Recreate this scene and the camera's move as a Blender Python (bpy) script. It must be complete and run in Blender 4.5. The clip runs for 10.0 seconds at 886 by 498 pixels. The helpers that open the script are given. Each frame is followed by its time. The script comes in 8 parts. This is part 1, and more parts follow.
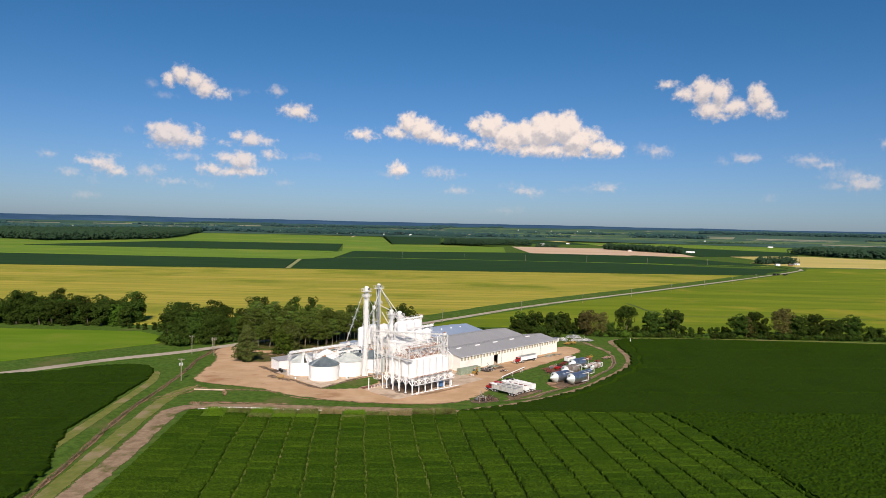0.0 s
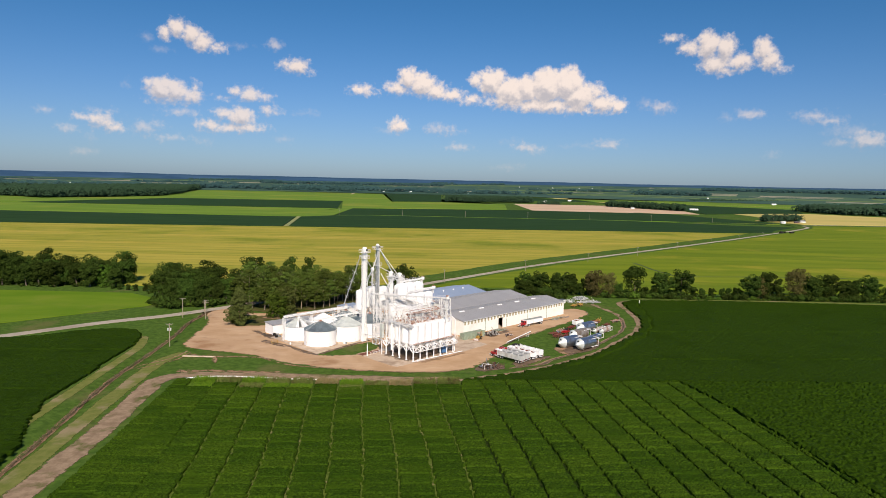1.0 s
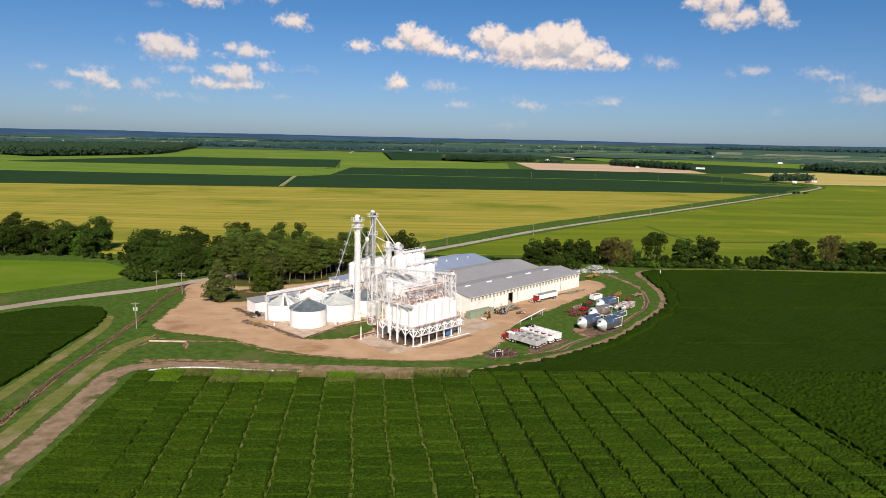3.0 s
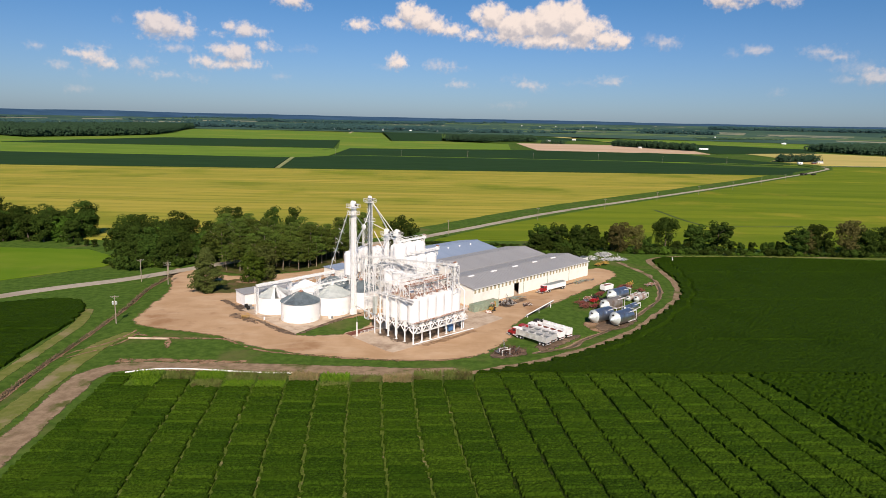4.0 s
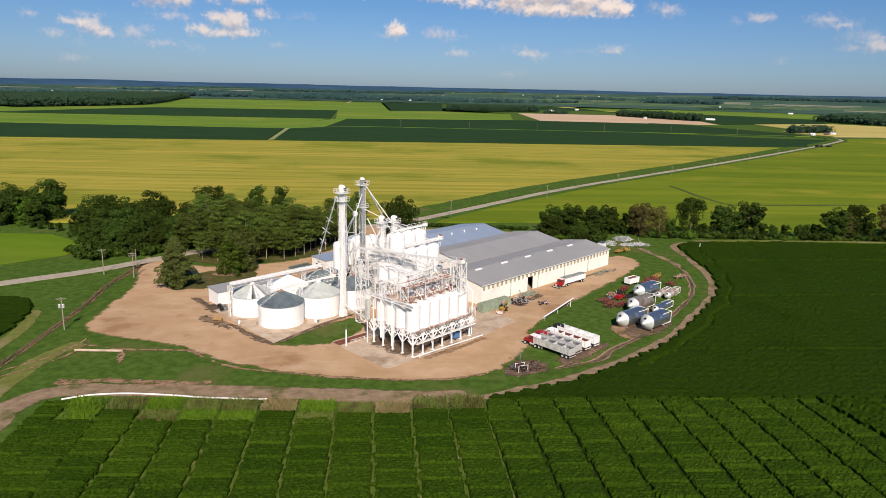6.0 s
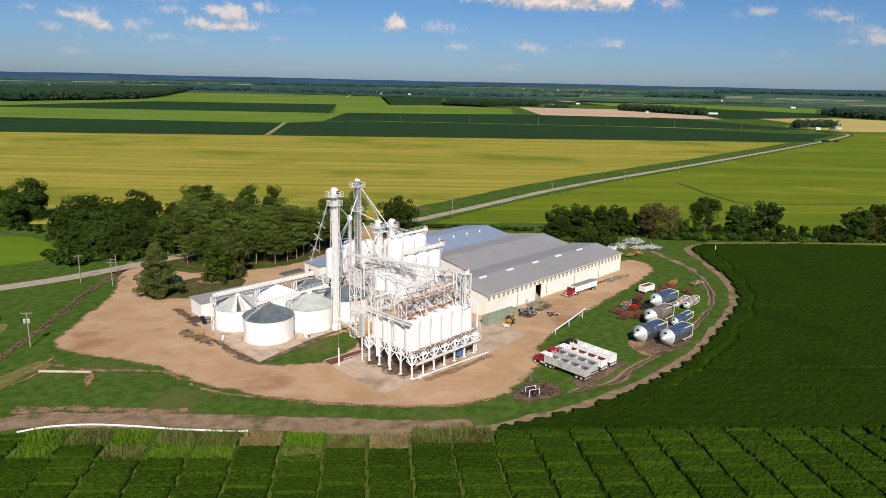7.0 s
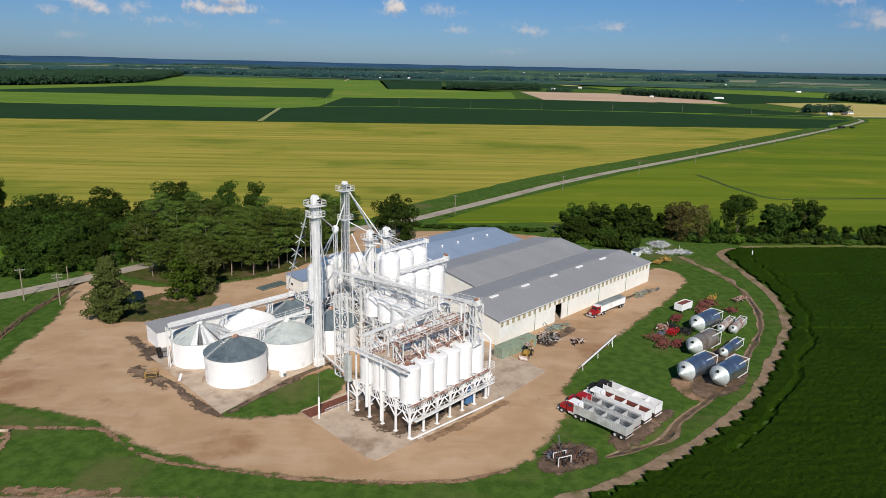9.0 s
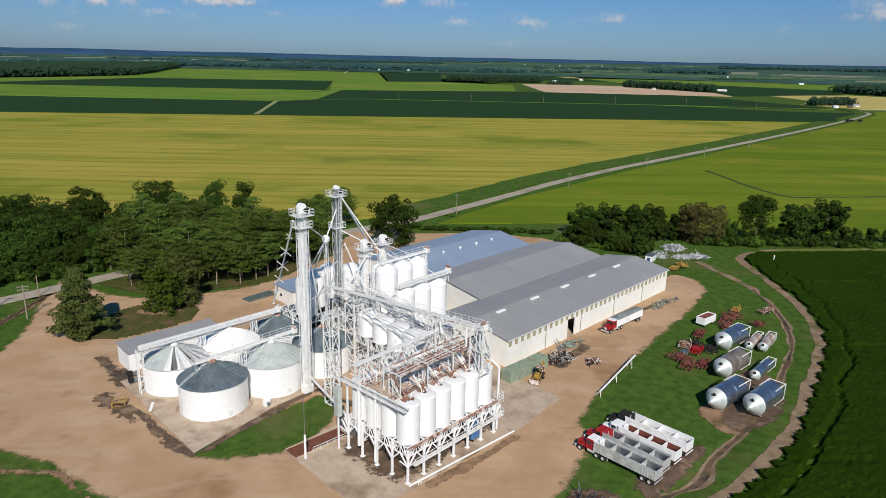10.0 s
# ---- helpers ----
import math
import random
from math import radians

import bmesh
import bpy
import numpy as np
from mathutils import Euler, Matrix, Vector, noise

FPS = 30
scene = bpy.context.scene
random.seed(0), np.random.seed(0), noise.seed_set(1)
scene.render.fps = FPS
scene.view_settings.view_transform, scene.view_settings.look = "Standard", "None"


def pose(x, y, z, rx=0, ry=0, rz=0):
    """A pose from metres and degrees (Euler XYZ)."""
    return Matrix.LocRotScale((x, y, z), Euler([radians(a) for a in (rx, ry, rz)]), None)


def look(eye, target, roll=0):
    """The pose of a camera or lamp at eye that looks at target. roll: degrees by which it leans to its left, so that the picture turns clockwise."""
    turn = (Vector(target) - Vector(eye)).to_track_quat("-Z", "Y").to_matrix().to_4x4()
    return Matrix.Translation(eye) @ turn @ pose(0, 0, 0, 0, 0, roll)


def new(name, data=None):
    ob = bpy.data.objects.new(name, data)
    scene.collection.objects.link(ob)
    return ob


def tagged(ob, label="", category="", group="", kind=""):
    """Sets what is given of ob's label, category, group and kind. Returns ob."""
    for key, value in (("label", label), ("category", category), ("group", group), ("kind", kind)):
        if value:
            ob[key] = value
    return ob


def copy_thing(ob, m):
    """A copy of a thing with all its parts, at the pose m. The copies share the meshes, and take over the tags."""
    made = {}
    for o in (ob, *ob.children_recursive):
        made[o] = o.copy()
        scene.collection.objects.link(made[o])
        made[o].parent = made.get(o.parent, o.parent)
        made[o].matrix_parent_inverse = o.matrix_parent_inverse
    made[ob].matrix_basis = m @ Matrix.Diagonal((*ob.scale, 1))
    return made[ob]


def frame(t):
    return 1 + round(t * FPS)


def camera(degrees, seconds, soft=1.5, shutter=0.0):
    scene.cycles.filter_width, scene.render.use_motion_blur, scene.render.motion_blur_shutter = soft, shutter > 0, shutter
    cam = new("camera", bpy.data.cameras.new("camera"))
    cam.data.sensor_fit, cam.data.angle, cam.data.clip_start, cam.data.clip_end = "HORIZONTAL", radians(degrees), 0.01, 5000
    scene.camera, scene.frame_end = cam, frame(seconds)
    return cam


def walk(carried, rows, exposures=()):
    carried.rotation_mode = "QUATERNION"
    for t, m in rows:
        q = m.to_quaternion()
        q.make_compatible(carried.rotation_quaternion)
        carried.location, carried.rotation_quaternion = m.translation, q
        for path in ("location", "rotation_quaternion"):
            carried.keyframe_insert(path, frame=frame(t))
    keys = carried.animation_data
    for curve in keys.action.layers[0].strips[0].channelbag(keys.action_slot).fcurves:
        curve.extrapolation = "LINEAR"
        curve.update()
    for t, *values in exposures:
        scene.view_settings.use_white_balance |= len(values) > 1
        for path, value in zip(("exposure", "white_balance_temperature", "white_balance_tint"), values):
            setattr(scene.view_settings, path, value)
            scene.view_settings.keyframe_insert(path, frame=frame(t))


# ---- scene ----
cam = camera(66.7, 10.0, 0.7)
PATH = [  # seconds, eye, heading to the right of +y, pitch (degrees)
    (0.0, 2.02, -2.42, 63.43, 3.08, -2.06),
    (0.5, 2.08, 5.72, 63.40, 3.10, -4.33),
    (1.0, 2.14, 13.83, 63.37, 3.12, -5.71),
    (1.5, 2.22, 21.92, 63.34, 3.14, -6.63),
    (2.0, 2.29, 30.00, 63.31, 3.16, -7.56),
    (2.5, 2.38, 38.05, 63.27, 3.18, -8.39),
    (4.0, 2.66, 62.08, 63.18, 3.24, -10.84),
    (4.5, 2.77, 70.05, 63.15, 3.25, -11.59),
    (5.0, 2.88, 78.00, 63.12, 3.27, -12.27),
    (5.5, 3.00, 85.92, 63.09, 3.29, -12.92),
    (7.0, 3.39, 109.58, 63.00, 3.35, -13.83),
    (7.5, 3.53, 117.42, 62.97, 3.37, -14.18),
    (8.0, 3.67, 125.25, 62.93, 3.39, -14.51),
    (8.5, 3.82, 133.05, 62.90, 3.40, -14.80),
    (9.0, 3.98, 140.83, 62.87, 3.42, -15.13),
    (9.5, 4.14, 148.59, 62.84, 3.44, -15.46),
    (10.0, 4.31, 156.33, 62.81, 3.46, -15.76),
]
ROLL = 1.4
walk(cam, [(t, pose(x, y, z, 90 + pitch, 0, -head) @ pose(0, 0, 0, 0, 0, ROLL)) for t, x, y, z, head, pitch in PATH],
     [(0.0, 0.2, 7350, 16), (5.0, 0.18, 7450, 17), (7.0, 0.1, 7250, 15), (10.0, -0.13, 6600, 10)])

# ---- world, sun, exposure ----
SUN_HEAD, SUN_EL = -4.0, 38.0   # the way the shadows fall (degrees right of +y) and the sun's height


def link(nt, a, b):
    nt.links.new(a, b)


def math_node(nt, op, a, b=None, c=None, clamp=False):
    n = nt.nodes.new("ShaderNodeMath")
    n.operation, n.use_clamp = op, clamp
    for i, v in enumerate((a, b, c)):
        if v is None:
            continue
        if isinstance(v, (int, float)):
            n.inputs[i].default_value = v
        else:
            nt.links.new(v, n.inputs[i])
    return n.outputs[0]


def vec_node(nt, op, a, b=None):
    n = nt.nodes.new("ShaderNodeVectorMath")
    n.operation = op
    for i, v in enumerate((a, b)):
        if v is None:
            continue
        if isinstance(v, tuple):
            n.inputs[i].default_value = v
        else:
            nt.links.new(v, n.inputs[i])
    return n.outputs["Value"] if op == "LENGTH" else n.outputs["Vector"]


def mix_node(nt, fac, a, b, blend="MIX"):
    n = nt.nodes.new("ShaderNodeMix")
    n.data_type, n.blend_type = "RGBA", blend
    for sock, v in ((n.inputs[0], fac), (n.inputs[6], a), (n.inputs[7], b)):
        if isinstance(v, (int, float)):
            sock.default_value = v
        elif isinstance(v, tuple):
            sock.default_value = (*v[:3], 1)
        else:
            nt.links.new(v, sock)
    return n.outputs[2]


def ramp_node(nt, fac, lo, hi):
    n = nt.nodes.new("ShaderNodeMapRange")
    n.interpolation_type = "SMOOTHSTEP"
    nt.links.new(fac, n.inputs[0])
    n.inputs[1].default_value, n.inputs[2].default_value = lo, hi
    return n.outputs[0]


def noise_node(nt, vec, scale, detail=6, rough=0.55, colour=False):
    n = nt.nodes.new("ShaderNodeTexNoise")
    n.inputs["Scale"].default_value, n.inputs["Detail"].default_value, n.inputs["Roughness"].default_value = scale, detail, rough
    if vec is not None:
        nt.links.new(vec, n.inputs["Vector"])
    return n.outputs["Color" if colour else "Fac"]


# fair-weather clouds, puff by puff: heading, height, half width, half height (degrees)
CLOUDS_HIGH = [(-19.2, 10.7, 0.53, 0.55), (-18.3, 11.2, 0.75, 0.76), (-17.3, 10.8, 0.84, 0.81), (-16.6, 10.3, 0.94, 0.73), (-15.5, 9.9, 0.86, 0.35), (21.0, 11.5, 0.69, 0.30), (22.5, 10.8, 0.93, 0.60), (23.8, 10.9, 0.99, 1.15), (25.0, 10.6, 0.90, 1.02), (24.3, 9.5, 1.23, 0.77), (26.1, 9.6, 1.20, 0.68), (27.7, 10.3, 0.78, 1.08), (28.2, 9.6, 0.85, 0.75), (28.9, 8.9, 0.62, 0.25), (25.0, 9.0, 1.06, 0.43), (-9.4, 9.0, 1.28, 0.59), (-8.8, 8.6, 0.92, 0.32)]
CLOUDS_BANK = [(-0.1, 8.4, 0.86, 1.02), (1.0, 8.0, 1.24, 1.07), (-0.9, 7.6, 1.05, 0.56), (2.2, 7.5, 1.24, 0.75), (3.6, 7.2, 1.24, 0.56), (5.2, 6.9, 1.34, 0.42), (-1.7, 7.9, 0.48, 0.28), (5.6, 8.4, 0.67, 0.70), (6.9, 8.3, 1.33, 1.16), (8.4, 7.6, 1.61, 1.21), (9.8, 7.7, 1.22, 1.20), (11.4, 8.0, 1.58, 1.61), (13.1, 8.1, 1.48, 1.55), (14.0, 7.2, 1.65, 1.24), (15.4, 7.6, 0.82, 0.64), (16.0, 6.6, 1.62, 0.78), (17.2, 6.4, 0.81, 0.64), (11.2, 6.5, 3.89, 0.70), (8.4, 6.7, 2.55, 0.56), (13.6, 6.2, 2.75, 0.46), (-4.0, 7.4, 1.04, 0.46), (-3.3, 7.2, 0.76, 0.28), (-0.9, 4.6, 0.81, 0.66)]
CLOUDS_MIDDLE = [(-20.4, 6.9, 0.53, 0.51), (-19.5, 6.6, 1.07, 1.04), (-18.5, 6.5, 1.00, 0.96), (-17.3, 6.2, 0.85, 0.62), (-17.0, 6.9, 0.38, 0.53), (-19.1, 5.8, 1.49, 0.39), (-14.0, 6.7, 0.61, 0.49), (-12.9, 6.6, 1.07, 0.63), (-11.8, 6.4, 0.81, 0.36), (-14.9, 6.2, 0.61, 0.22), (-14.9, 5.0, 0.87, 0.49), (-13.6, 4.8, 1.24, 0.86), (-16.0, 4.0, 1.12, 0.49), (-13.1, 4.0, 1.51, 0.50), (-14.4, 3.9, 1.94, 0.45), (-11.4, 5.4, 0.90, 0.32), (-23.7, 3.9, 1.00, 0.59), (-22.9, 3.4, 0.78, 0.38), (-24.9, 4.1, 0.68, 0.29)]
CLOUDS_LOW = [(-18.1, 4.9, 1.35, 0.31), (-20.9, 3.6, 1.13, 0.43), (-19.9, 3.8, 0.65, 0.31), (-27.4, 4.5, 0.50, 0.25), (-26.0, 3.3, 0.63, 0.33), (-19.1, 2.9, 1.16, 0.22), (-11.0, 10.5, 0.68, 0.44), (2.5, 4.4, 1.34, 0.43), (4.2, 2.9, 1.05, 0.33), (9.9, 3.0, 1.13, 0.33), (16.6, 3.4, 1.08, 0.37), (20.5, 6.3, 1.12, 0.45), (27.0, 5.7, 1.03, 0.39), (31.4, 5.5, 1.32, 0.37), (32.5, 5.1, 1.01, 0.29), (34.9, 3.7, 1.23, 0.65), (36.1, 6.5, 0.30, 0.36), (-23.7, 4.7, 0.85, 0.21)]
CLOUDS_FAINT = [(-24.4, 2.6, 0.30, 0.34), (-16.4, 2.8, 0.51, 0.36), (-25.0, 1.6, 0.83, 0.30), (-10.2, 3.1, 0.64, 0.28), (-8.4, 5.3, 0.92, 0.23), (-20.6, 10.3, 0.52, 0.29), (-19.5, 9.5, 0.61, 0.30), (-22.0, 6.8, 0.28, 0.30), (-1.6, 4.1, 0.86, 0.28), (3.7, 4.1, 0.86, 0.24), (8.6, 3.5, 0.85, 0.24), (11.0, 2.6, 0.75, 0.24), (14.6, 3.2, 1.19, 0.23), (19.4, 6.6, 0.70, 0.45), (25.4, 5.5, 0.57, 0.31), (33.7, 4.3, 1.54, 0.49), (33.1, 3.5, 0.85, 0.37), (28.8, 2.6, 0.47, 0.26), (-14.3, 10.2, 0.96, 0.22), (8.3, 1.4, 1.14, 0.24)]


def cloud_group(name, puffs):
    """Depth inside the nearest puff (degrees), billowed by noise."""
    g = bpy.data.node_groups.new(name, "ShaderNodeTree")
    g.interface.new_socket("P", in_out="INPUT", socket_type="NodeSocketVector")
    g.interface.new_socket("Field", in_out="OUTPUT", socket_type="NodeSocketFloat")
    gi, go = g.nodes.new("NodeGroupInput"), g.nodes.new("NodeGroupOutput")
    p = gi.outputs[0]
    deep = None
    for az, el, a, b in puffs:
        r = vec_node(g, "LENGTH", vec_node(g, "MULTIPLY", vec_node(g, "SUBTRACT", p, (az, el, 0)), (1 / a, 1 / b, 0)))
        r = math_node(g, "MULTIPLY_ADD", r, -min(a, b), min(a, b))
        deep = r if deep is None else math_node(g, "SMOOTH_MAX", deep, r, 0.12)
    n1 = noise_node(g, p, 1.5, 2, 0.5)
    n2 = noise_node(g, p, 3.6, 3, 0.5)
    bumps = math_node(g, "ADD", math_node(g, "MULTIPLY_ADD", n1, 0.9, -0.4), math_node(g, "MULTIPLY_ADD", n2, 0.55, -0.25))
    link(g, math_node(g, "ADD", bumps, deep), go.inputs[0])
    return g


def make_world():
    world = bpy.data.worlds.new("summer_sky")
    scene.world = world
    world.use_nodes = True
    nt = world.node_tree
    bg = nt.nodes["Background"]
    sky = nt.nodes.new("ShaderNodeTexSky")
    sky.sky_type, sky.sun_disc = "NISHITA", False
    sky.sun_elevation, sky.sun_rotation = radians(SUN_EL), radians(180 + SUN_HEAD)
    sky.altitude, sky.air_density, sky.dust_density, sky.ozone_density = 300, 1.0, 0.6, 2.5
    co = nt.nodes.new("ShaderNodeTexCoord").outputs["Generated"]
    sep = nt.nodes.new("ShaderNodeSeparateXYZ")
    link(nt, co, sep.inputs[0])
    x, y, z = sep.outputs
    az = math_node(nt, "MULTIPLY", math_node(nt, "ARCTAN2", x, y), 57.2958)
    el = math_node(nt, "MULTIPLY", math_node(nt, "ARCSINE", z), 57.2958)
    comb = nt.nodes.new("ShaderNodeCombineXYZ")
    link(nt, az, comb.inputs[0]), link(nt, el, comb.inputs[1])
    p = comb.outputs[0]
    low = mix_node(nt, ramp_node(nt, el, -1.0, 17.0), SKY_LOW, SKY_HIGH)
    c = mix_node(nt, 1.0, sky.outputs[0], low, "MULTIPLY")
    # opacity, softness of the rim, and the tint that the air gives
    for name, puffs, thick, soft, bright in (("faint_clouds", CLOUDS_FAINT, .28, .75, .82), ("low_clouds", CLOUDS_LOW, .56, .7, .86), ("middle_clouds", CLOUDS_MIDDLE, .82, .6, .9), ("cloud_bank", CLOUDS_BANK, .96, .55, .94), ("high_clouds", CLOUDS_HIGH, .92, .55, .89)):
        group = cloud_group(name, puffs)
        a, b = nt.nodes.new("ShaderNodeGroup"), nt.nodes.new("ShaderNodeGroup")
        a.node_tree = b.node_tree = group
        link(nt, p, a.inputs[0])
        link(nt, vec_node(nt, "ADD", p, (0.12, 0.5, 0)), b.inputs[0])
        dens = math_node(nt, "MULTIPLY", ramp_node(nt, a.outputs[0], -0.12, soft), thick)
        lit = ramp_node(nt, math_node(nt, "SUBTRACT", a.outputs[0], b.outputs[0]), -0.6, 0.45)
        white = mix_node(nt, lit, (8.2 * bright, 8.4 * bright, 9.4 * bright), (14.6 * bright, 13.6 * bright, 13.1 * bright))
        c = mix_node(nt, dens, c, white)
    link(nt, c, bg.inputs[0])
    bg.inputs[1].default_value = 0.057


SKY_LOW, SKY_HIGH = (0.62, 0.92, 1.5), (0.235, 0.82, 1.29)
make_world()
sun = new("sun", bpy.data.lights.new("sun", "SUN"))
sun.data.energy, sun.data.angle, sun.data.color = 4.9, radians(0.6), (1.0, 0.95, 0.87)
h, e = radians(SUN_HEAD), radians(SUN_EL)
sun.matrix_world = look((0, 0, 200), (math.sin(h) * math.cos(e), math.cos(h) * math.cos(e), 200 - math.sin(e)))

# ---- materials ----
def rgb(r, g, b):
    return tuple(((v / 255 + 0.055) / 1.055) ** 2.4 if v > 10 else v / 3294 for v in (r, g, b))


def surface(name, one, two, scale=1.0, three=None, scale2=None, rough=0.8, metal=0.0, bump=0.0, bump_scale=None, stretch=(1, 1, 1), vary=0.0, spec=0.3, share=0.5, turn=0.0):
    """Grain from one to two at scale (per metre), patches of three at scale2, relief, and a change from piece to piece."""
    m = bpy.data.materials.new(name)
    m.use_nodes = True
    nt = m.node_tree
    bsdf = nt.nodes["Principled BSDF"]
    co = nt.nodes.new("ShaderNodeTexCoord").outputs["Object"]
    mp = nt.nodes.new("ShaderNodeMapping")
    mp.inputs["Scale"].default_value, mp.inputs["Rotation"].default_value = stretch, (0, 0, radians(turn))
    link(nt, co, mp.inputs[0])
    co2 = mp.outputs[0]
    grain = noise_node(nt, co2, scale, 7, 0.62)
    c = mix_node(nt, ramp_node(nt, grain, 0.32, 0.68), one, two)
    if three:
        patch = noise_node(nt, co, scale2 or scale * 0.2, 5, 0.6)
        c = mix_node(nt, ramp_node(nt, patch, 0.62 - share * 0.24, 0.78 - share * 0.2), c, three)
    if vary:
        info = nt.nodes.new("ShaderNodeObjectInfo").outputs["Random"]
        hsv = nt.nodes.new("ShaderNodeHueSaturation")
        link(nt, math_node(nt, "MULTIPLY_ADD", info, 2 * vary, 1 - vary), hsv.inputs["Value"])
        link(nt, math_node(nt, "MULTIPLY_ADD", info, vary * 0.06, 0.5 - vary * 0.03), hsv.inputs["Hue"])
        link(nt, c, hsv.inputs["Color"])
        c = hsv.outputs[0]
    link(nt, c, bsdf.inputs["Base Color"])
    bsdf.inputs["Roughness"].default_value, bsdf.inputs["Metallic"].default_value = rough, metal
    bsdf.inputs["Specular IOR Level"].default_value = spec
    if bump:
        bn = nt.nodes.new("ShaderNodeBump")
        bn.inputs["Strength"].default_value, bn.inputs["Distance"].default_value = 1.0, bump
        link(nt, noise_node(nt, co2, bump_scale or scale * 2, 5, 0.6), bn.inputs["Height"])
        link(nt, bn.outputs[0], bsdf.inputs["Normal"])
    return m


def leafy(name, one, two, vary=0.25):
    """Foliage: colour changes from clump to clump and from tree to tree."""
    m = bpy.data.materials.new(name)
    m.use_nodes = True
    nt = m.node_tree
    bsdf = nt.nodes["Principled BSDF"]
    isl = nt.nodes.new("ShaderNodeNewGeometry").outputs["Random Per Island"]
    co = nt.nodes.new("ShaderNodeTexCoord").outputs["Object"]
    f = math_node(nt, "MULTIPLY_ADD", isl, 0.55, math_node(nt, "MULTIPLY", noise_node(nt, co, 0.5, 3), 0.45))
    c = mix_node(nt, f, one, two)
    hsv = nt.nodes.new("ShaderNodeHueSaturation")
    info = nt.nodes.new("ShaderNodeObjectInfo").outputs["Random"]
    link(nt, math_node(nt, "MULTIPLY_ADD", info, 2 * vary, 1 - vary), hsv.inputs["Value"])
    link(nt, math_node(nt, "MULTIPLY_ADD", info, 0.03, 0.485), hsv.inputs["Hue"])
    link(nt, c, hsv.inputs["Color"])
    link(nt, hsv.outputs[0], bsdf.inputs["Base Color"])
    bsdf.inputs["Roughness"].default_value, bsdf.inputs["Specular IOR Level"].default_value = 0.85, 0.03
    return m


GRASS = surface("grass", (.041, .087, .014), (.077, .136, .024), 0.45, (.115, .12, .042), 0.035, 0.9, spec=.03, bump=0.12, bump_scale=1.6, share=0.36)
VERGE = surface("verge_grass", (.115, .14, .032), (.165, .175, .052), 0.4, (.25, .2, .115), 0.08, 0.9, spec=.03, bump=0.12, bump_scale=1.5)
DIRT = surface("yard_dirt", (.41, .262, .15), (.51, .345, .215), 0.1, (.32, .185, .1), 0.05, 0.95, spec=.05, bump=0.03, bump_scale=2.0, share=0.4)
TRACK = surface("bare_soil", (.2, .14, .09), (.31, .225, .15), 0.4, (.09, .1, .03), 0.15, 0.95, bump=0.06, bump_scale=1.5, share=0.45, spec=.03)
ROAD = surface("road_gravel", (.33, .285, .225), (.41, .355, .285), 0.4, (.27, .22, .165), 0.05, 0.9, bump=0.02)
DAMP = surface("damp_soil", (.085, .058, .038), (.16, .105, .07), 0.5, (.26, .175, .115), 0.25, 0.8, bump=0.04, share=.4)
MUD = surface("ditch_mud", (.09, .06, .035), (.17, .11, .06), 0.6, (.04, .04, .03), 0.2, 0.7, bump=0.1)
# Olive of dead grass, darkened for the shade under trees.
SHADED_DEAD_GRASS = surface("shaded_olive_grass", (.06, .07, .02), (.1, .095, .035), 0.8, (.15, .1, .06), 0.3, 0.9, spec=.03, bump=0.15)
REED = surface("dry_reeds", (.1, .072, .042), (.17, .12, .075), 1.2, (.07, .1, .025), 0.3, 0.9, bump=0.2, share=.7)
SOY = surface("soybeans", (.0115, .03, .0018), (.028, .06, .004), 2.2, (.016, .038, .002), 0.05, 0.8, spec=.02, bump=0.3, bump_scale=5.0)
SOYBUSH = surface("bushy_soybeans", (.011, .029, .0015), (.028, .06, .004), 1.0, (.017, .04, .002), 0.2, 0.8, spec=.02, bump=0.3, bump_scale=2.0)
SOYPLOT = surface("soybean_plots", (.016, .04, .0025), (.043, .086, .007), 2.6, (.026, .059, .004), 0.09, 0.8, spec=.02, bump=0.3, bump_scale=5.0)


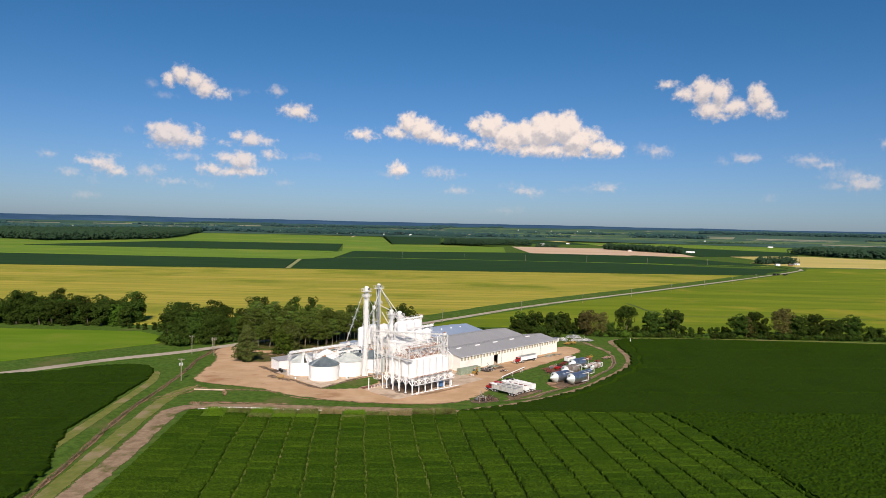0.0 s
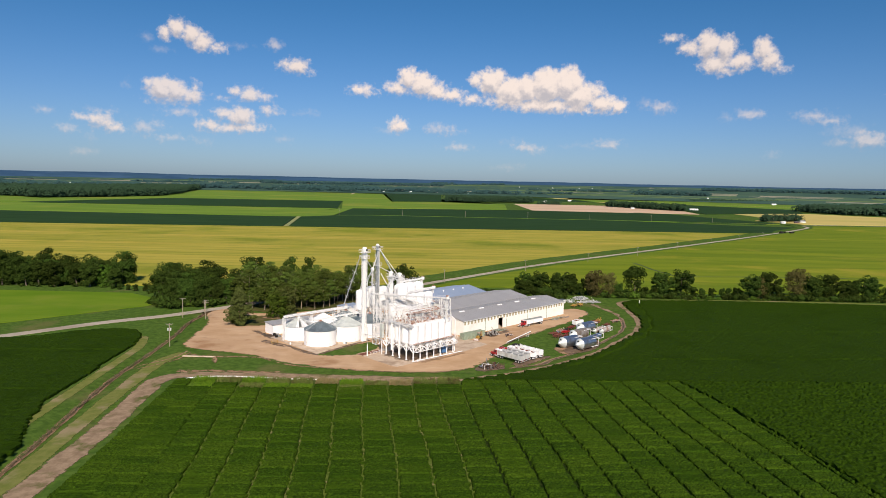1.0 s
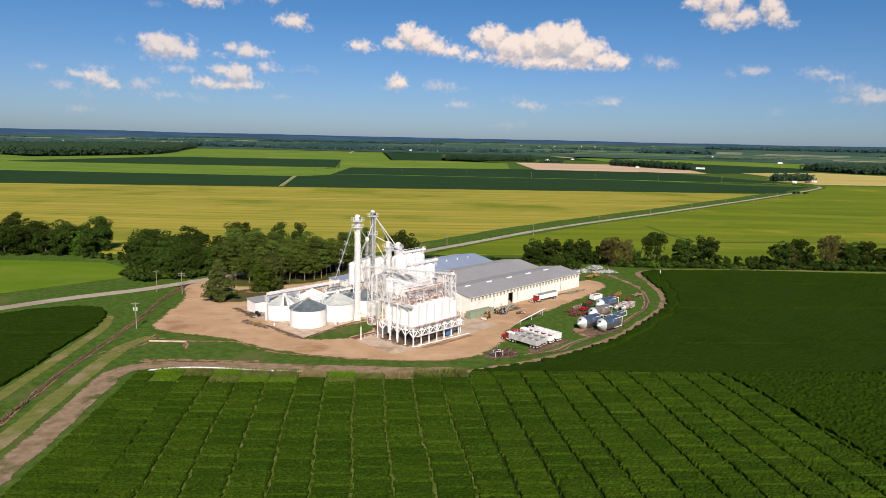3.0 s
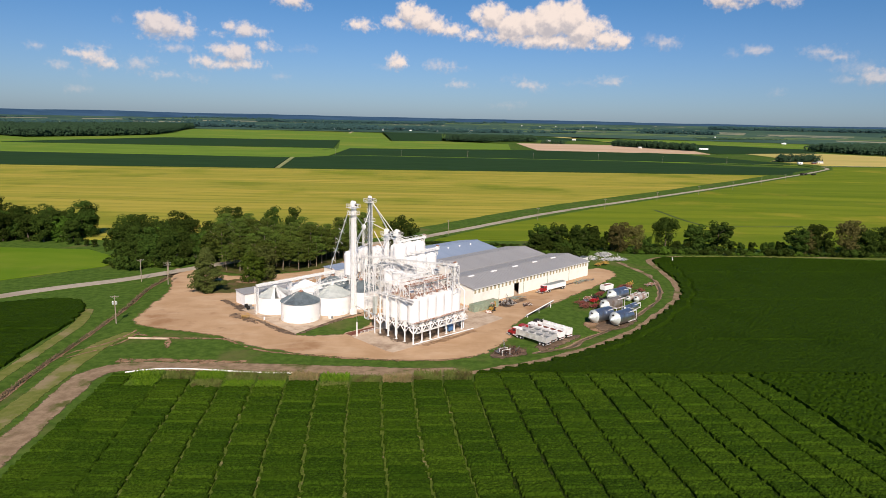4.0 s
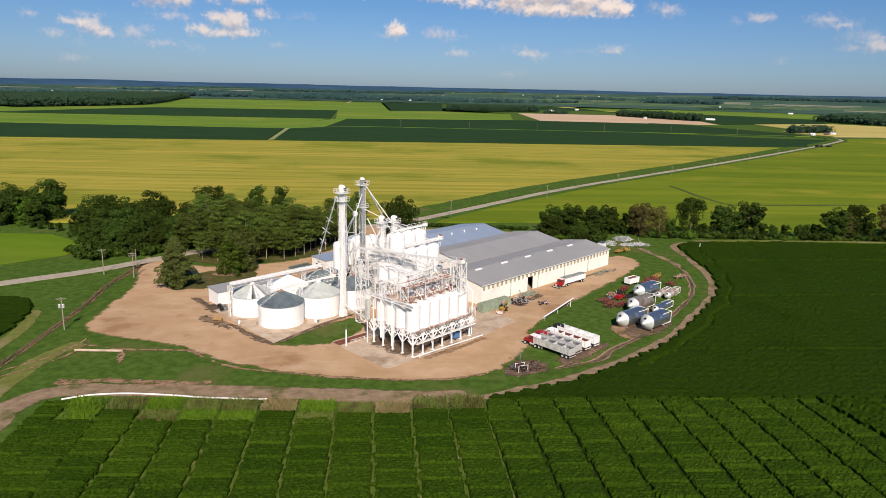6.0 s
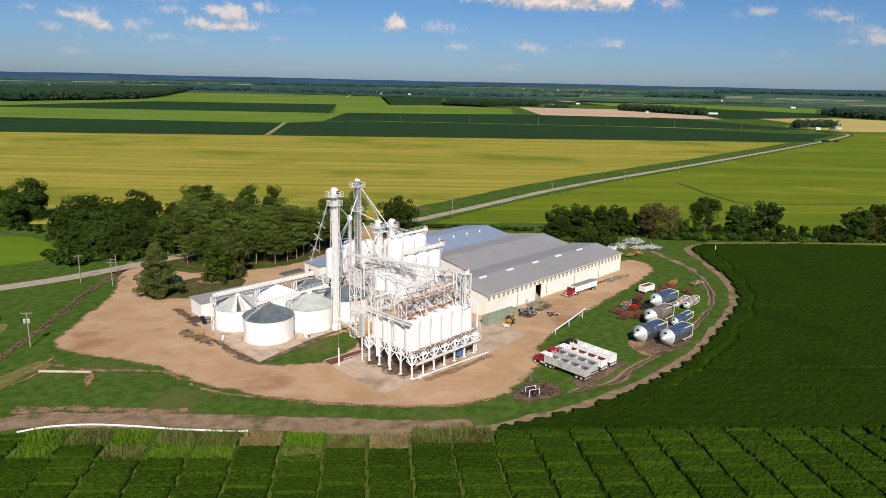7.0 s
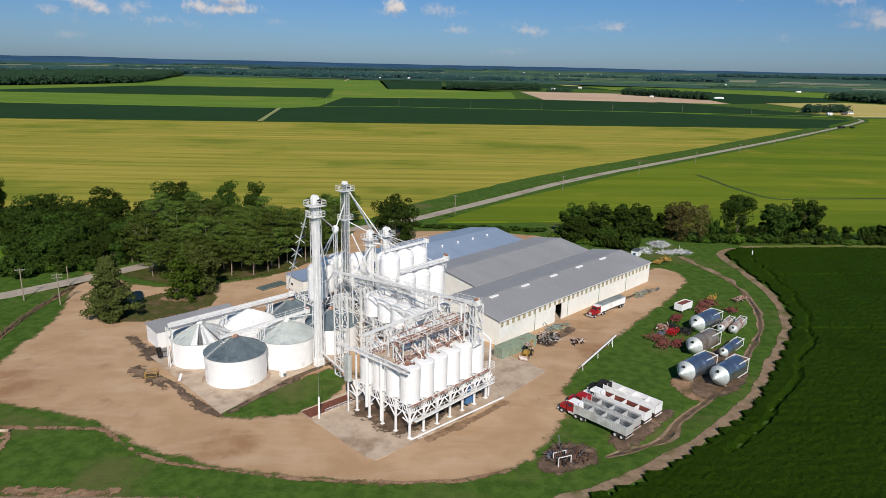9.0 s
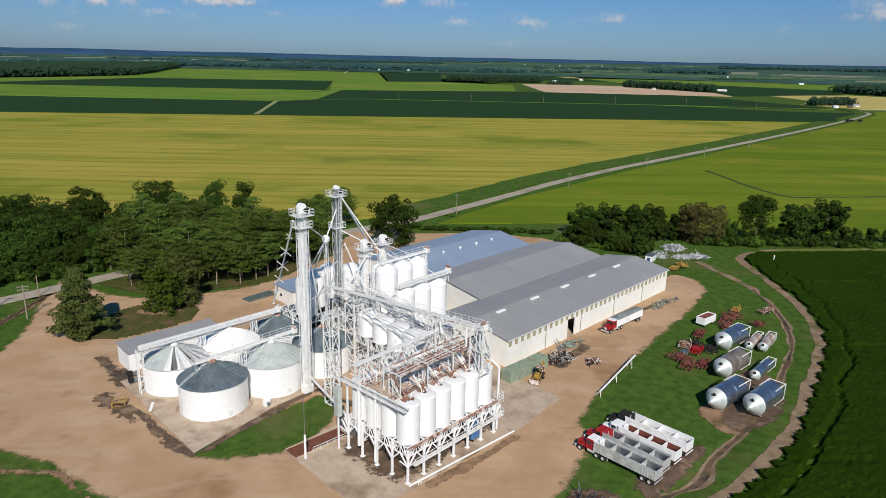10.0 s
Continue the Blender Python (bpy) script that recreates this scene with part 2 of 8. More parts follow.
def lot_tints(m):
    """Each trial plot has a green of its own, and its rows run across."""
    nt = m.node_tree
    bsdf = nt.nodes["Principled BSDF"]
    was = bsdf.inputs["Base Color"].links[0].from_socket
    sep = nt.nodes.new("ShaderNodeSeparateXYZ")
    link(nt, nt.nodes.new("ShaderNodeTexCoord").outputs["Object"], sep.inputs[0])
    col = math_node(nt, "FLOOR", math_node(nt, "DIVIDE", math_node(nt, "ADD", sep.outputs[0], math_node(nt, "MULTIPLY_ADD", sep.outputs[1], 0.07, -19.47)), 7.53))
    row = math_node(nt, "FLOOR", math_node(nt, "ADD", math_node(nt, "DIVIDE", sep.outputs[1], 4.7), math_node(nt, "MULTIPLY", math_node(nt, "SINE", math_node(nt, "MULTIPLY", col, 7.31)), 3.0)))
    comb = nt.nodes.new("ShaderNodeCombineXYZ")
    link(nt, col, comb.inputs[0]), link(nt, row, comb.inputs[1])
    wn = nt.nodes.new("ShaderNodeTexWhiteNoise")
    wn.noise_dimensions = "3D"
    link(nt, comb.outputs[0], wn.inputs["Vector"])
    stripe = math_node(nt, "MULTIPLY_ADD", math_node(nt, "SINE", math_node(nt, "MULTIPLY", sep.outputs[1], 8.2)), 0.16, 1.0)
    hsv = nt.nodes.new("ShaderNodeHueSaturation")
    link(nt, math_node(nt, "MULTIPLY", stripe, math_node(nt, "MULTIPLY_ADD", wn.outputs["Value"], 0.3, 0.86)), hsv.inputs["Value"])
    link(nt, math_node(nt, "MULTIPLY_ADD", wn.outputs["Value"], -0.012, 0.506), hsv.inputs["Hue"])
    link(nt, was, hsv.inputs["Color"])
    link(nt, hsv.outputs[0], bsdf.inputs["Base Color"])


lot_tints(SOYPLOT)


def level_lines(m, period, wind, size, dark, tone, line=.09):
    """Low winding levees across a rice field, with a ripeness of its own between each two."""
    nt = m.node_tree
    bsdf = nt.nodes["Principled BSDF"]
    was = bsdf.inputs["Base Color"].links[0].from_socket
    co = nt.nodes.new("ShaderNodeTexCoord").outputs["Object"]
    sep = nt.nodes.new("ShaderNodeSeparateXYZ")
    link(nt, co, sep.inputs[0])
    warp = math_node(nt, "MULTIPLY", math_node(nt, "SUBTRACT", noise_node(nt, vec_node(nt, "MULTIPLY", co, (.6, 1.0, 1.0)), 1 / size, 3, .5), .5), wind)
    v = math_node(nt, "DIVIDE", math_node(nt, "ADD", sep.outputs[1], warp), period)
    f = math_node(nt, "FRACT", v)
    wn = nt.nodes.new("ShaderNodeTexWhiteNoise")
    wn.noise_dimensions = "1D"
    link(nt, math_node(nt, "FLOOR", v), wn.inputs["W"])
    broken = ramp_node(nt, noise_node(nt, vec_node(nt, "MULTIPLY", co, (.3, 1.0, 1.0)), .03, 3), .3, .46)
    edge = math_node(nt, "MULTIPLY", math_node(nt, "LESS_THAN", f, line), broken)
    hsv = nt.nodes.new("ShaderNodeHueSaturation")
    link(nt, math_node(nt, "MULTIPLY_ADD", wn.outputs["Value"], tone, 1 - tone / 2), hsv.inputs["Value"])
    link(nt, math_node(nt, "MULTIPLY_ADD", wn.outputs["Value"], -tone * .09, .5 + tone * .045), hsv.inputs["Hue"])
    link(nt, was, hsv.inputs["Color"])
    link(nt, mix_node(nt, math_node(nt, "MULTIPLY", edge, .5), hsv.outputs[0], dark), bsdf.inputs["Base Color"])


def worn_streaks(m, turn, dark, pale):
    """Long faint streaks where wheels have passed, and oily stains."""
    nt = m.node_tree
    bsdf = nt.nodes["Principled BSDF"]
    was = bsdf.inputs["Base Color"].links[0].from_socket
    co = nt.nodes.new("ShaderNodeTexCoord").outputs["Object"]
    mp = nt.nodes.new("ShaderNodeMapping")
    mp.inputs["Rotation"].default_value, mp.inputs["Scale"].default_value = (0, 0, radians(-turn)), (.06, .3, 1)
    bent = vec_node(nt, "ADD", co, vec_node(nt, "MULTIPLY", noise_node(nt, co, .03, 2, .5, True), (14, 14, 0)))
    link(nt, bent, mp.inputs[0])
    streak = noise_node(nt, mp.outputs[0], 1.0, 5, .65)
    c = mix_node(nt, math_node(nt, "MULTIPLY", ramp_node(nt, streak, .48, .7), .35), was, pale)
    c = mix_node(nt, math_node(nt, "MULTIPLY", ramp_node(nt, math_node(nt, "SUBTRACT", 1.0, streak), .56, .75), .22), c, dark)
    stain = noise_node(nt, co, .16, 6, .68)
    c = mix_node(nt, math_node(nt, "MULTIPLY", ramp_node(nt, stain, .58, .74), .55), c, dark)
    link(nt, c, bsdf.inputs["Base Color"])


def fringed(m, ragged=.9, size=.55):
    """Thins out towards its border, in ragged flecks, over what lies below."""
    nt = m.node_tree
    bsdf, out = nt.nodes["Principled BSDF"], nt.nodes["Material Output"]
    at_ = nt.nodes.new("ShaderNodeAttribute")
    at_.attribute_name = "cover"
    co = nt.nodes.new("ShaderNodeTexCoord").outputs["Object"]
    rag = math_node(nt, "SUBTRACT", math_node(nt, "ADD", math_node(nt, "MULTIPLY", noise_node(nt, co, size, 6, .7), .7), math_node(nt, "MULTIPLY", noise_node(nt, co, size * .2, 3), .3)), .5)
    f = ramp_node(nt, math_node(nt, "MULTIPLY_ADD", rag, ragged * 2, at_.outputs["Fac"]), .34, .66)
    mx = nt.nodes.new("ShaderNodeMixShader")
    link(nt, f, mx.inputs[0]), link(nt, nt.nodes.new("ShaderNodeBsdfTransparent").outputs[0], mx.inputs[1])
    link(nt, bsdf.outputs[0], mx.inputs[2]), link(nt, mx.outputs[0], out.inputs["Surface"])


worn_streaks(DIRT, 40.7, (.27, .165, .1), (.56, .42, .3))
ALLEY = surface("alley_grass", (.05, .088, .012), (.1, .14, .027), 0.8, (.24, .2, .11), 0.5, 0.9, spec=.03, share=.3)
WEEDY = surface("weedy_alley", (.008, .018, .003), (.02, .036, .006), 1.2, (.06, .06, .025), .3, .9, spec=.03, share=.25)
LITTER = surface("pine_litter", (.05, .06, .015), (.085, .09, .025), 0.5, (.12, .085, .045), 0.15, 0.95, spec=.06, share=.6)
MAIZE = surface("bright_plots", (.055, .13, .008), (.12, .21, .018), 1.4, (.08, .14, .022), 0.2, 0.8, spec=.03, bump=0.3, bump_scale=2.0)
MAIZE_PALE = surface("pale_plots", (.08, .115, .022), (.15, .175, .05), 1.2, (.09, .075, .03), 0.3, 0.8, spec=.03, bump=0.3, bump_scale=2.0)
SOIL_EDGE = surface("trodden_edge", (.22, .135, .08), (.34, .22, .14), 0.5, (.14, .1, .05), 0.2, 0.95, spec=.03, bump=.05, share=.45)
for m, ragged, size in ((DIRT, .8, .3), (TRACK, 1.0, .5), (DAMP, 1.6, .6), (MUD, 1.0, .7), (VERGE, 1.0, .55), (LITTER, 1.4, .5), (SOIL_EDGE, 1.7, .6)):
    fringed(m, ragged, size)
RICE = surface("ripening_rice", (.255, .245, .036), (.37, .315, .06), 0.12, (.185, .215, .024), 0.008, 0.9, bump=0.2, bump_scale=1.0, stretch=(0.05, 1, 1), turn=-4, share=0.55, spec=.03)
RICE_GREEN = surface("green_rice", (.11, .165, .012), (.155, .2, .018), 0.05, (.24, .225, .03), 0.009, 0.9, bump=0.2, bump_scale=1.0, stretch=(0.12, 1, 1), turn=-14, share=0.36, spec=.03)
level_lines(RICE, 17.0, 60.0, 140.0, (.1, .125, .02), .32)
level_lines(RICE_GREEN, 34.0, 90.0, 190.0, (.07, .105, .012), .18, .04)
PASTURE = surface("pasture", (.085, .17, .012), (.125, .2, .018), 0.05, (.16, .2, .03), 0.012, 0.9, bump=0.1, stretch=(.3, 1, 1), spec=.03)
FAR_DARK = surface("far_soybeans", (.015, .042, .012), (.022, .054, .016), 0.05, (.018, .047, .014), 0.004, 0.9, spec=.05, stretch=(0.2, 1, 1))
FAR_GREEN = surface("far_green_crop", (.1, .185, .024), (.14, .225, .034), 0.03, (.19, .23, .04), 0.004, 0.9, spec=.03, stretch=(0.2, 1, 1))
FAR_TAN = surface("far_stubble", (.5, .34, .22), (.58, .42, .29), 0.01, None, None, 0.9, stretch=(0.2, 1, 1))
FAR_YELLOW = surface("far_ripe_crop", (.42, .34, .1), (.5, .4, .12), 0.01, (.36, .34, .08), 0.004, 0.9, stretch=(0.2, 1, 1))
WHITE = surface("white_paint", (.81, .81, .81), (.86, .86, .86), 0.5, (.7, .69, .66), 0.25, 0.45, bump=0.004, spec=0.4, share=0.15)
STEEL_WHITE = surface("weathered_white_steel", (.7, .7, .69), (.8, .8, .79), 1.2, (.5, .42, .36), 0.9, 0.5, spec=0.4, share=0.12)
RUST = surface("rusty_steel", (.2, .085, .05), (.36, .2, .14), 1.8, (.66, .6, .56), 1.1, 0.8, bump=0.01, share=0.75)
GALV = surface("galvanised_steel", (.36, .39, .41), (.46, .49, .51), 0.8, (.3, .32, .34), 0.3, 0.42, 0.85, bump=0.004, spec=0.5)
GALV_DARK = surface("dull_bin_roof", (.2, .25, .27), (.27, .33, .35), 0.7, (.16, .2, .22), 0.4, 0.45, 0.6, bump=0.006)
GALV_PALE = surface("chalky_bin_roof", (.5, .54, .52), (.62, .66, .63), 0.5, (.4, .45, .46), 0.35, 0.5, 0.3, bump=0.006)
ROOF_GREY = surface("grey_roof_sheet", (.31, .31, .315), (.355, .355, .36), 0.08, (.27, .27, .275), 0.03, 0.45, 0.1, stretch=(1, 0.15, 1), share=0.4)
ROOF_BLUE = surface("blue_roof_sheet", (.24, .31, .42), (.3, .37, .48), 0.08, (.34, .4, .5), 0.05, 0.4, 0.1, stretch=(1, 0.15, 1), share=0.4)
CREAM = surface("cream_wall_sheet", (.79, .785, .74), (.84, .835, .79), 0.4, (.72, .7, .63), 0.12, 0.55, share=0.35)
TAN_PANEL = surface("tan_light_panel", (.35, .3, .18), (.42, .36, .23), 0.8, None, None, 0.5)
CONCRETE = surface("concrete", (.43, .325, .24), (.53, .425, .325), 0.35, (.27, .185, .125), 0.12, 0.85, bump=0.01, share=0.55)
DARK_STEEL = surface("near_black_sheet", (.03, .028, .026), (.06, .055, .05), .9, (.1, .085, .07), .4, .8)
BLACK = surface("dark_gap", (.012, .012, .012), (.025, .022, .02), 2.0, rough=0.8)
RUBBER = surface("tyre_rubber", (.018, .018, .018), (.035, .034, .032), 4.0, rough=0.85)
RED = surface("red_cab_paint", (.3, .012, .016), (.38, .02, .022), 1.0, (.2, .02, .02), 0.6, 0.35, vary=0.1, share=0.2)
RED_OLD = surface("faded_red_steel", (.14, .04, .03), (.22, .07, .05), 1.2, (.16, .09, .06), 0.6, 0.8, bump=0.02)
YELLOW = surface("digger_yellow", (.38, .22, .045), (.46, .29, .07), 1.2, (.24, .15, .07), 0.8, 0.6)
GREENBOX = surface("container_green", (.22, .28, .21), (.31, .37, .28), 0.8, (.24, .21, .15), 0.6, 0.6, bump=0.01, share=0.35)
BLUE = surface("blue_paint", (.05, .14, .3), (.08, .2, .38), 1.0, None, None, 0.5)
DARK_BLUE = surface("dark_blue_sheet", (.02, .06, .16), (.035, .09, .2), 0.8, None, None, 0.5)
GLASS = surface("cab_glass", (.02, .025, .03), (.03, .035, .04), 1.0, rough=0.08, spec=0.6)
ALU = surface("bare_aluminium", (.58, .58, .57), (.68, .68, .67), 0.9, (.48, .47, .45), 0.5, 0.42, 0.3, bump=0.004)
WOOD = surface("weathered_wood", (.24, .2, .15), (.34, .29, .23), 3.0, rough=0.9, stretch=(4, 4, 0.4))
BARK = surface("bark", (.13, .1, .075), (.21, .17, .13), 3.0, rough=0.95, stretch=(3, 3, 0.6), bump=0.03)
BARK_PALE = surface("pine_bark", (.22, .17, .13), (.33, .27, .21), 3.0, rough=0.95, stretch=(3, 3, 0.6), bump=0.03)
LEAF = leafy("broad_leaves", (.013, .03, .005), (.05, .081, .014), .42)
LEAF_LIGHT = leafy("light_leaves", (.026, .058, .007), (.078, .13, .017))
PINE_LEAF = leafy("pine_needles", (.022, .05, .008), (.12, .16, .029), .4)
CEDAR_LEAF = leafy("cedar_needles", (.036, .052, .011), (.1, .115, .032))
BROWN_LEAF = leafy("dry_leaves", (.05, .05, .014), (.115, .1, .035))
# Far leaf green with extra blue, haze put into the colour.
DIST_HAZE_LEAF = leafy("far_woods", (.02, .044, .024), (.027, .056, .029), 0.06)
# Colours of the far plain are made bluer and paler in place of haze.
HAZY_PLAIN_DARK = surface("hazy_plain_dark", (.034, .075, .062), (.055, .11, .08), 0.006, (.07, .125, .075), 0.003, 0.95, stretch=(0.3, 1, 1), spec=.03, share=.5)
HAZY_PLAIN_GREEN = surface("hazy_plain_green", (.085, .145, .06), (.12, .18, .075), 0.006, (.14, .18, .09), 0.003, 0.95, stretch=(0.3, 1, 1), spec=.03, share=.4)
HAZY_PLAIN_TAN = surface("hazy_plain_pale", (.21, .22, .16), (.3, .28, .2), 0.006, (.16, .2, .12), 0.003, 0.95, stretch=(0.3, 1, 1), spec=.03, share=.4)
HAZY_PLAIN_LEAF = leafy("hazy_plain_woods", (.022, .055, .056), (.032, .075, .07), 0.1)
# The blue here stands in for air haze over the far ridge.
HAZY_RIDGE = surface("hazy_horizon", (.026, .066, .125), (.042, .095, .165), 0.012, (.03, .075, .125), 0.004, 0.95, stretch=(0.3, 1, 2), share=0.4, spec=.0)


# ---- building helpers ----
def thing(name, label, category, m=None, group="", kind=""):
    ob = new(name)
    ob.empty_display_size = 0.2
    ob.matrix_world = m if m is not None else Matrix()
    return tagged(ob, label, category, group, kind)


def mesh_of(name, bm, material, smooth=False):
    me = bpy.data.meshes.new(name)
    bm.normal_update()
    bm.to_mesh(me)
    bm.free()
    me.materials.append(material)
    if smooth:
        me.shade_smooth()
    return me


def part(name, bm, material, parent=None, label="", smooth=False):
    me = bm if isinstance(bm, bpy.types.Mesh) else mesh_of(name, bm, material, smooth)
    ob = new(name, me)
    if parent is not None:
        ob.parent = parent
    return tagged(ob, label)


def placed(name, me, parent, m, label=""):
    ob = new(name, me)
    ob.parent = parent
    ob.matrix_basis = m
    return tagged(ob, label)


def box(bm, x0, x1, y0, y1, z0, z1, bevel=0.0):
    v = [bm.verts.new((x, y, z)) for z in (z0, z1) for x, y in ((x0, y0), (x1, y0), (x1, y1), (x0, y1))]
    for f in ((3, 2, 1, 0), (4, 5, 6, 7), (0, 1, 5, 4), (1, 2, 6, 5), (2, 3, 7, 6), (3, 0, 4, 7)):
        bm.faces.new([v[i] for i in f])
    if bevel:
        es = {e for x in v for e in x.link_edges}
        bmesh.ops.bevel(bm, geom=list(es), offset=bevel, segments=1, affect="EDGES")
    return bm


def bar(bm, p, q, w, h=None):
    """A square bar from p to q."""
    p, q = Vector(p), Vector(q)
    d = q - p
    up = Vector((0, 0, 1)) if abs(d.normalized().z) < 0.95 else Vector((0, 1, 0))
    s = d.cross(up).normalized() * (w / 2)
    t = s.cross(d).normalized() * ((h or w) / 2)
    v = [bm.verts.new(a + b) for a in (p, q) for b in (s + t, s - t, -s - t, t - s)]
    for f in ((0, 1, 2, 3), (7, 6, 5, 4), (0, 4, 5, 1), (1, 5, 6, 2), (2, 6, 7, 3), (3, 7, 4, 0)):
        bm.faces.new([v[i] for i in f])
    return bm


def tube(bm, p, q, r, r2=None, n=8, caps=True):
    p, q = Vector(p), Vector(q)
    d = (q - p).normalized()
    s = d.orthogonal().normalized()
    t = d.cross(s)
    r2 = r if r2 is None else r2
    rings = []
    for c, rr in ((p, r), (q, r2)):
        rings.append([bm.verts.new(c + (s * math.cos(2 * math.pi * k / n) + t * math.sin(2 * math.pi * k / n)) * rr) for k in range(n)])
    for k in range(n):
        bm.faces.new((rings[0][k], rings[0][(k + 1) % n], rings[1][(k + 1) % n], rings[1][k]))
    if caps:
        bm.faces.new(rings[0][::-1]), bm.faces.new(rings[1])
    return bm


def lathe(bm, profile, n=32, x=0, y=0):
    """Turns (radius, height) pairs round the z axis."""
    rings = []
    for r, z in profile:
        if r < 1e-4:
            rings.append([bm.verts.new((x, y, z))])
        else:
            rings.append([bm.verts.new((x + r * math.cos(2 * math.pi * k / n), y + r * math.sin(2 * math.pi * k / n), z)) for k in range(n)])
    for a, b in zip(rings, rings[1:]):
        for k in range(n):
            j = (k + 1) % n
            if len(a) == 1:
                bm.faces.new((a[0], b[j], b[k])) if len(b) > 1 else None
            elif len(b) == 1:
                bm.faces.new((a[k], a[j], b[0]))
            else:
                bm.faces.new((a[k], a[j], b[j], b[k]))
    return bm


def slab(outline, z0, z1):
    """A flat plate with that outline."""
    bm = bmesh.new()
    lo, hi = ([bm.verts.new((x, y, z)) for x, y in outline] for z in (z0, z1))
    n = len(outline)
    area = sum(outline[i][0] * outline[(i + 1) % n][1] - outline[(i + 1) % n][0] * outline[i][1] for i in range(n))
    for k in range(n):
        j = (k + 1) % n
        bm.faces.new((lo[k], lo[j], hi[j], hi[k]) if area > 0 else (hi[k], hi[j], lo[j], lo[k]))
    top = bm.faces.new(hi if area > 0 else hi[::-1])
    bmesh.ops.triangulate(bm, faces=[top])
    return bm


def wavy(outline, step, amp, size, seed=0.0):
    """Cuts the sides of an outline into short steps and makes them uneven."""
    out = []
    n = len(outline)
    for k in range(n):
        (x0, y0), (x1, y1) = outline[k], outline[(k + 1) % n]
        cuts = max(1, int(math.hypot(x1 - x0, y1 - y0) / step))
        for c in range(cuts):
            f = c / cuts
            x, y = x0 + (x1 - x0) * f, y0 + (y1 - y0) * f
            d = noise.noise_vector(Vector((x / size, y / size, seed))) + 0.5 * noise.noise_vector(Vector((x / size * 3, y / size * 3, seed + 5)))
            out.append((x + amp * d.x, y + amp * d.y))
    return out


def rounded(points, closed=True, cuts=4):
    """A smooth line through the points."""
    out, n = [], len(points)
    rng = range(n) if closed else range(n - 1)
    for k in rng:
        p = [Vector(points[(k + i) % n] if closed else points[min(max(k + i, 0), n - 1)]) for i in (-1, 0, 1, 2)]
        for c in range(cuts):
            t = c / cuts
            v = 0.5 * (2 * p[1] + (p[2] - p[0]) * t + (2 * p[0] - 5 * p[1] + 4 * p[2] - p[3]) * t * t + (3 * p[1] - p[0] - 3 * p[2] + p[3]) * t ** 3)
            out.append((v.x, v.y))
    if not closed:
        out.append(tuple(points[-1]))
    return out


def ribbon(line, width, z0, z1, uneven=0.0):
    """A strip along a line."""
    left, right = [], []
    for k, p in enumerate(line):
        a, b = Vector(line[max(k - 1, 0)]), Vector(line[min(k + 1, len(line) - 1)])
        d = (b - a).normalized()
        s = Vector((-d.y, d.x)) * (width / 2)
        j = 1 + uneven * noise.noise(Vector((p[0] / 6, p[1] / 6, 3)))
        i = 1 + uneven * noise.noise(Vector((p[0] / 6, p[1] / 6, 8)))
        left.append((p[0] + s.x * j, p[1] + s.y * j)), right.append((p[0] - s.x * i, p[1] - s.y * i))
    bm = bmesh.new()
    rows = [[bm.verts.new((x, y, z)) for x, y in side] for side, z in ((right, z1), (left, z1), (left, z0), (right, z0))]
    for k in range(len(line) - 1):
        for a, b in ((0, 1), (1, 2), (3, 0)):
            bm.faces.new((rows[a][k], rows[a][k + 1], rows[b][k + 1], rows[b][k]))
    return bm


def inside(outline, xs, ys):
    """Which of the points lie inside the outline."""
    ok = np.zeros(xs.shape, bool)
    n = len(outline)
    for k in range(n):
        (x0, y0), (x1, y1) = outline[k], outline[(k + 1) % n]
        if y0 == y1:
            continue
        cross = (ys < y0) != (ys < y1)
        ok ^= cross & (xs < (x1 - x0) * (ys - y0) / (y1 - y0) + x0)
    return ok


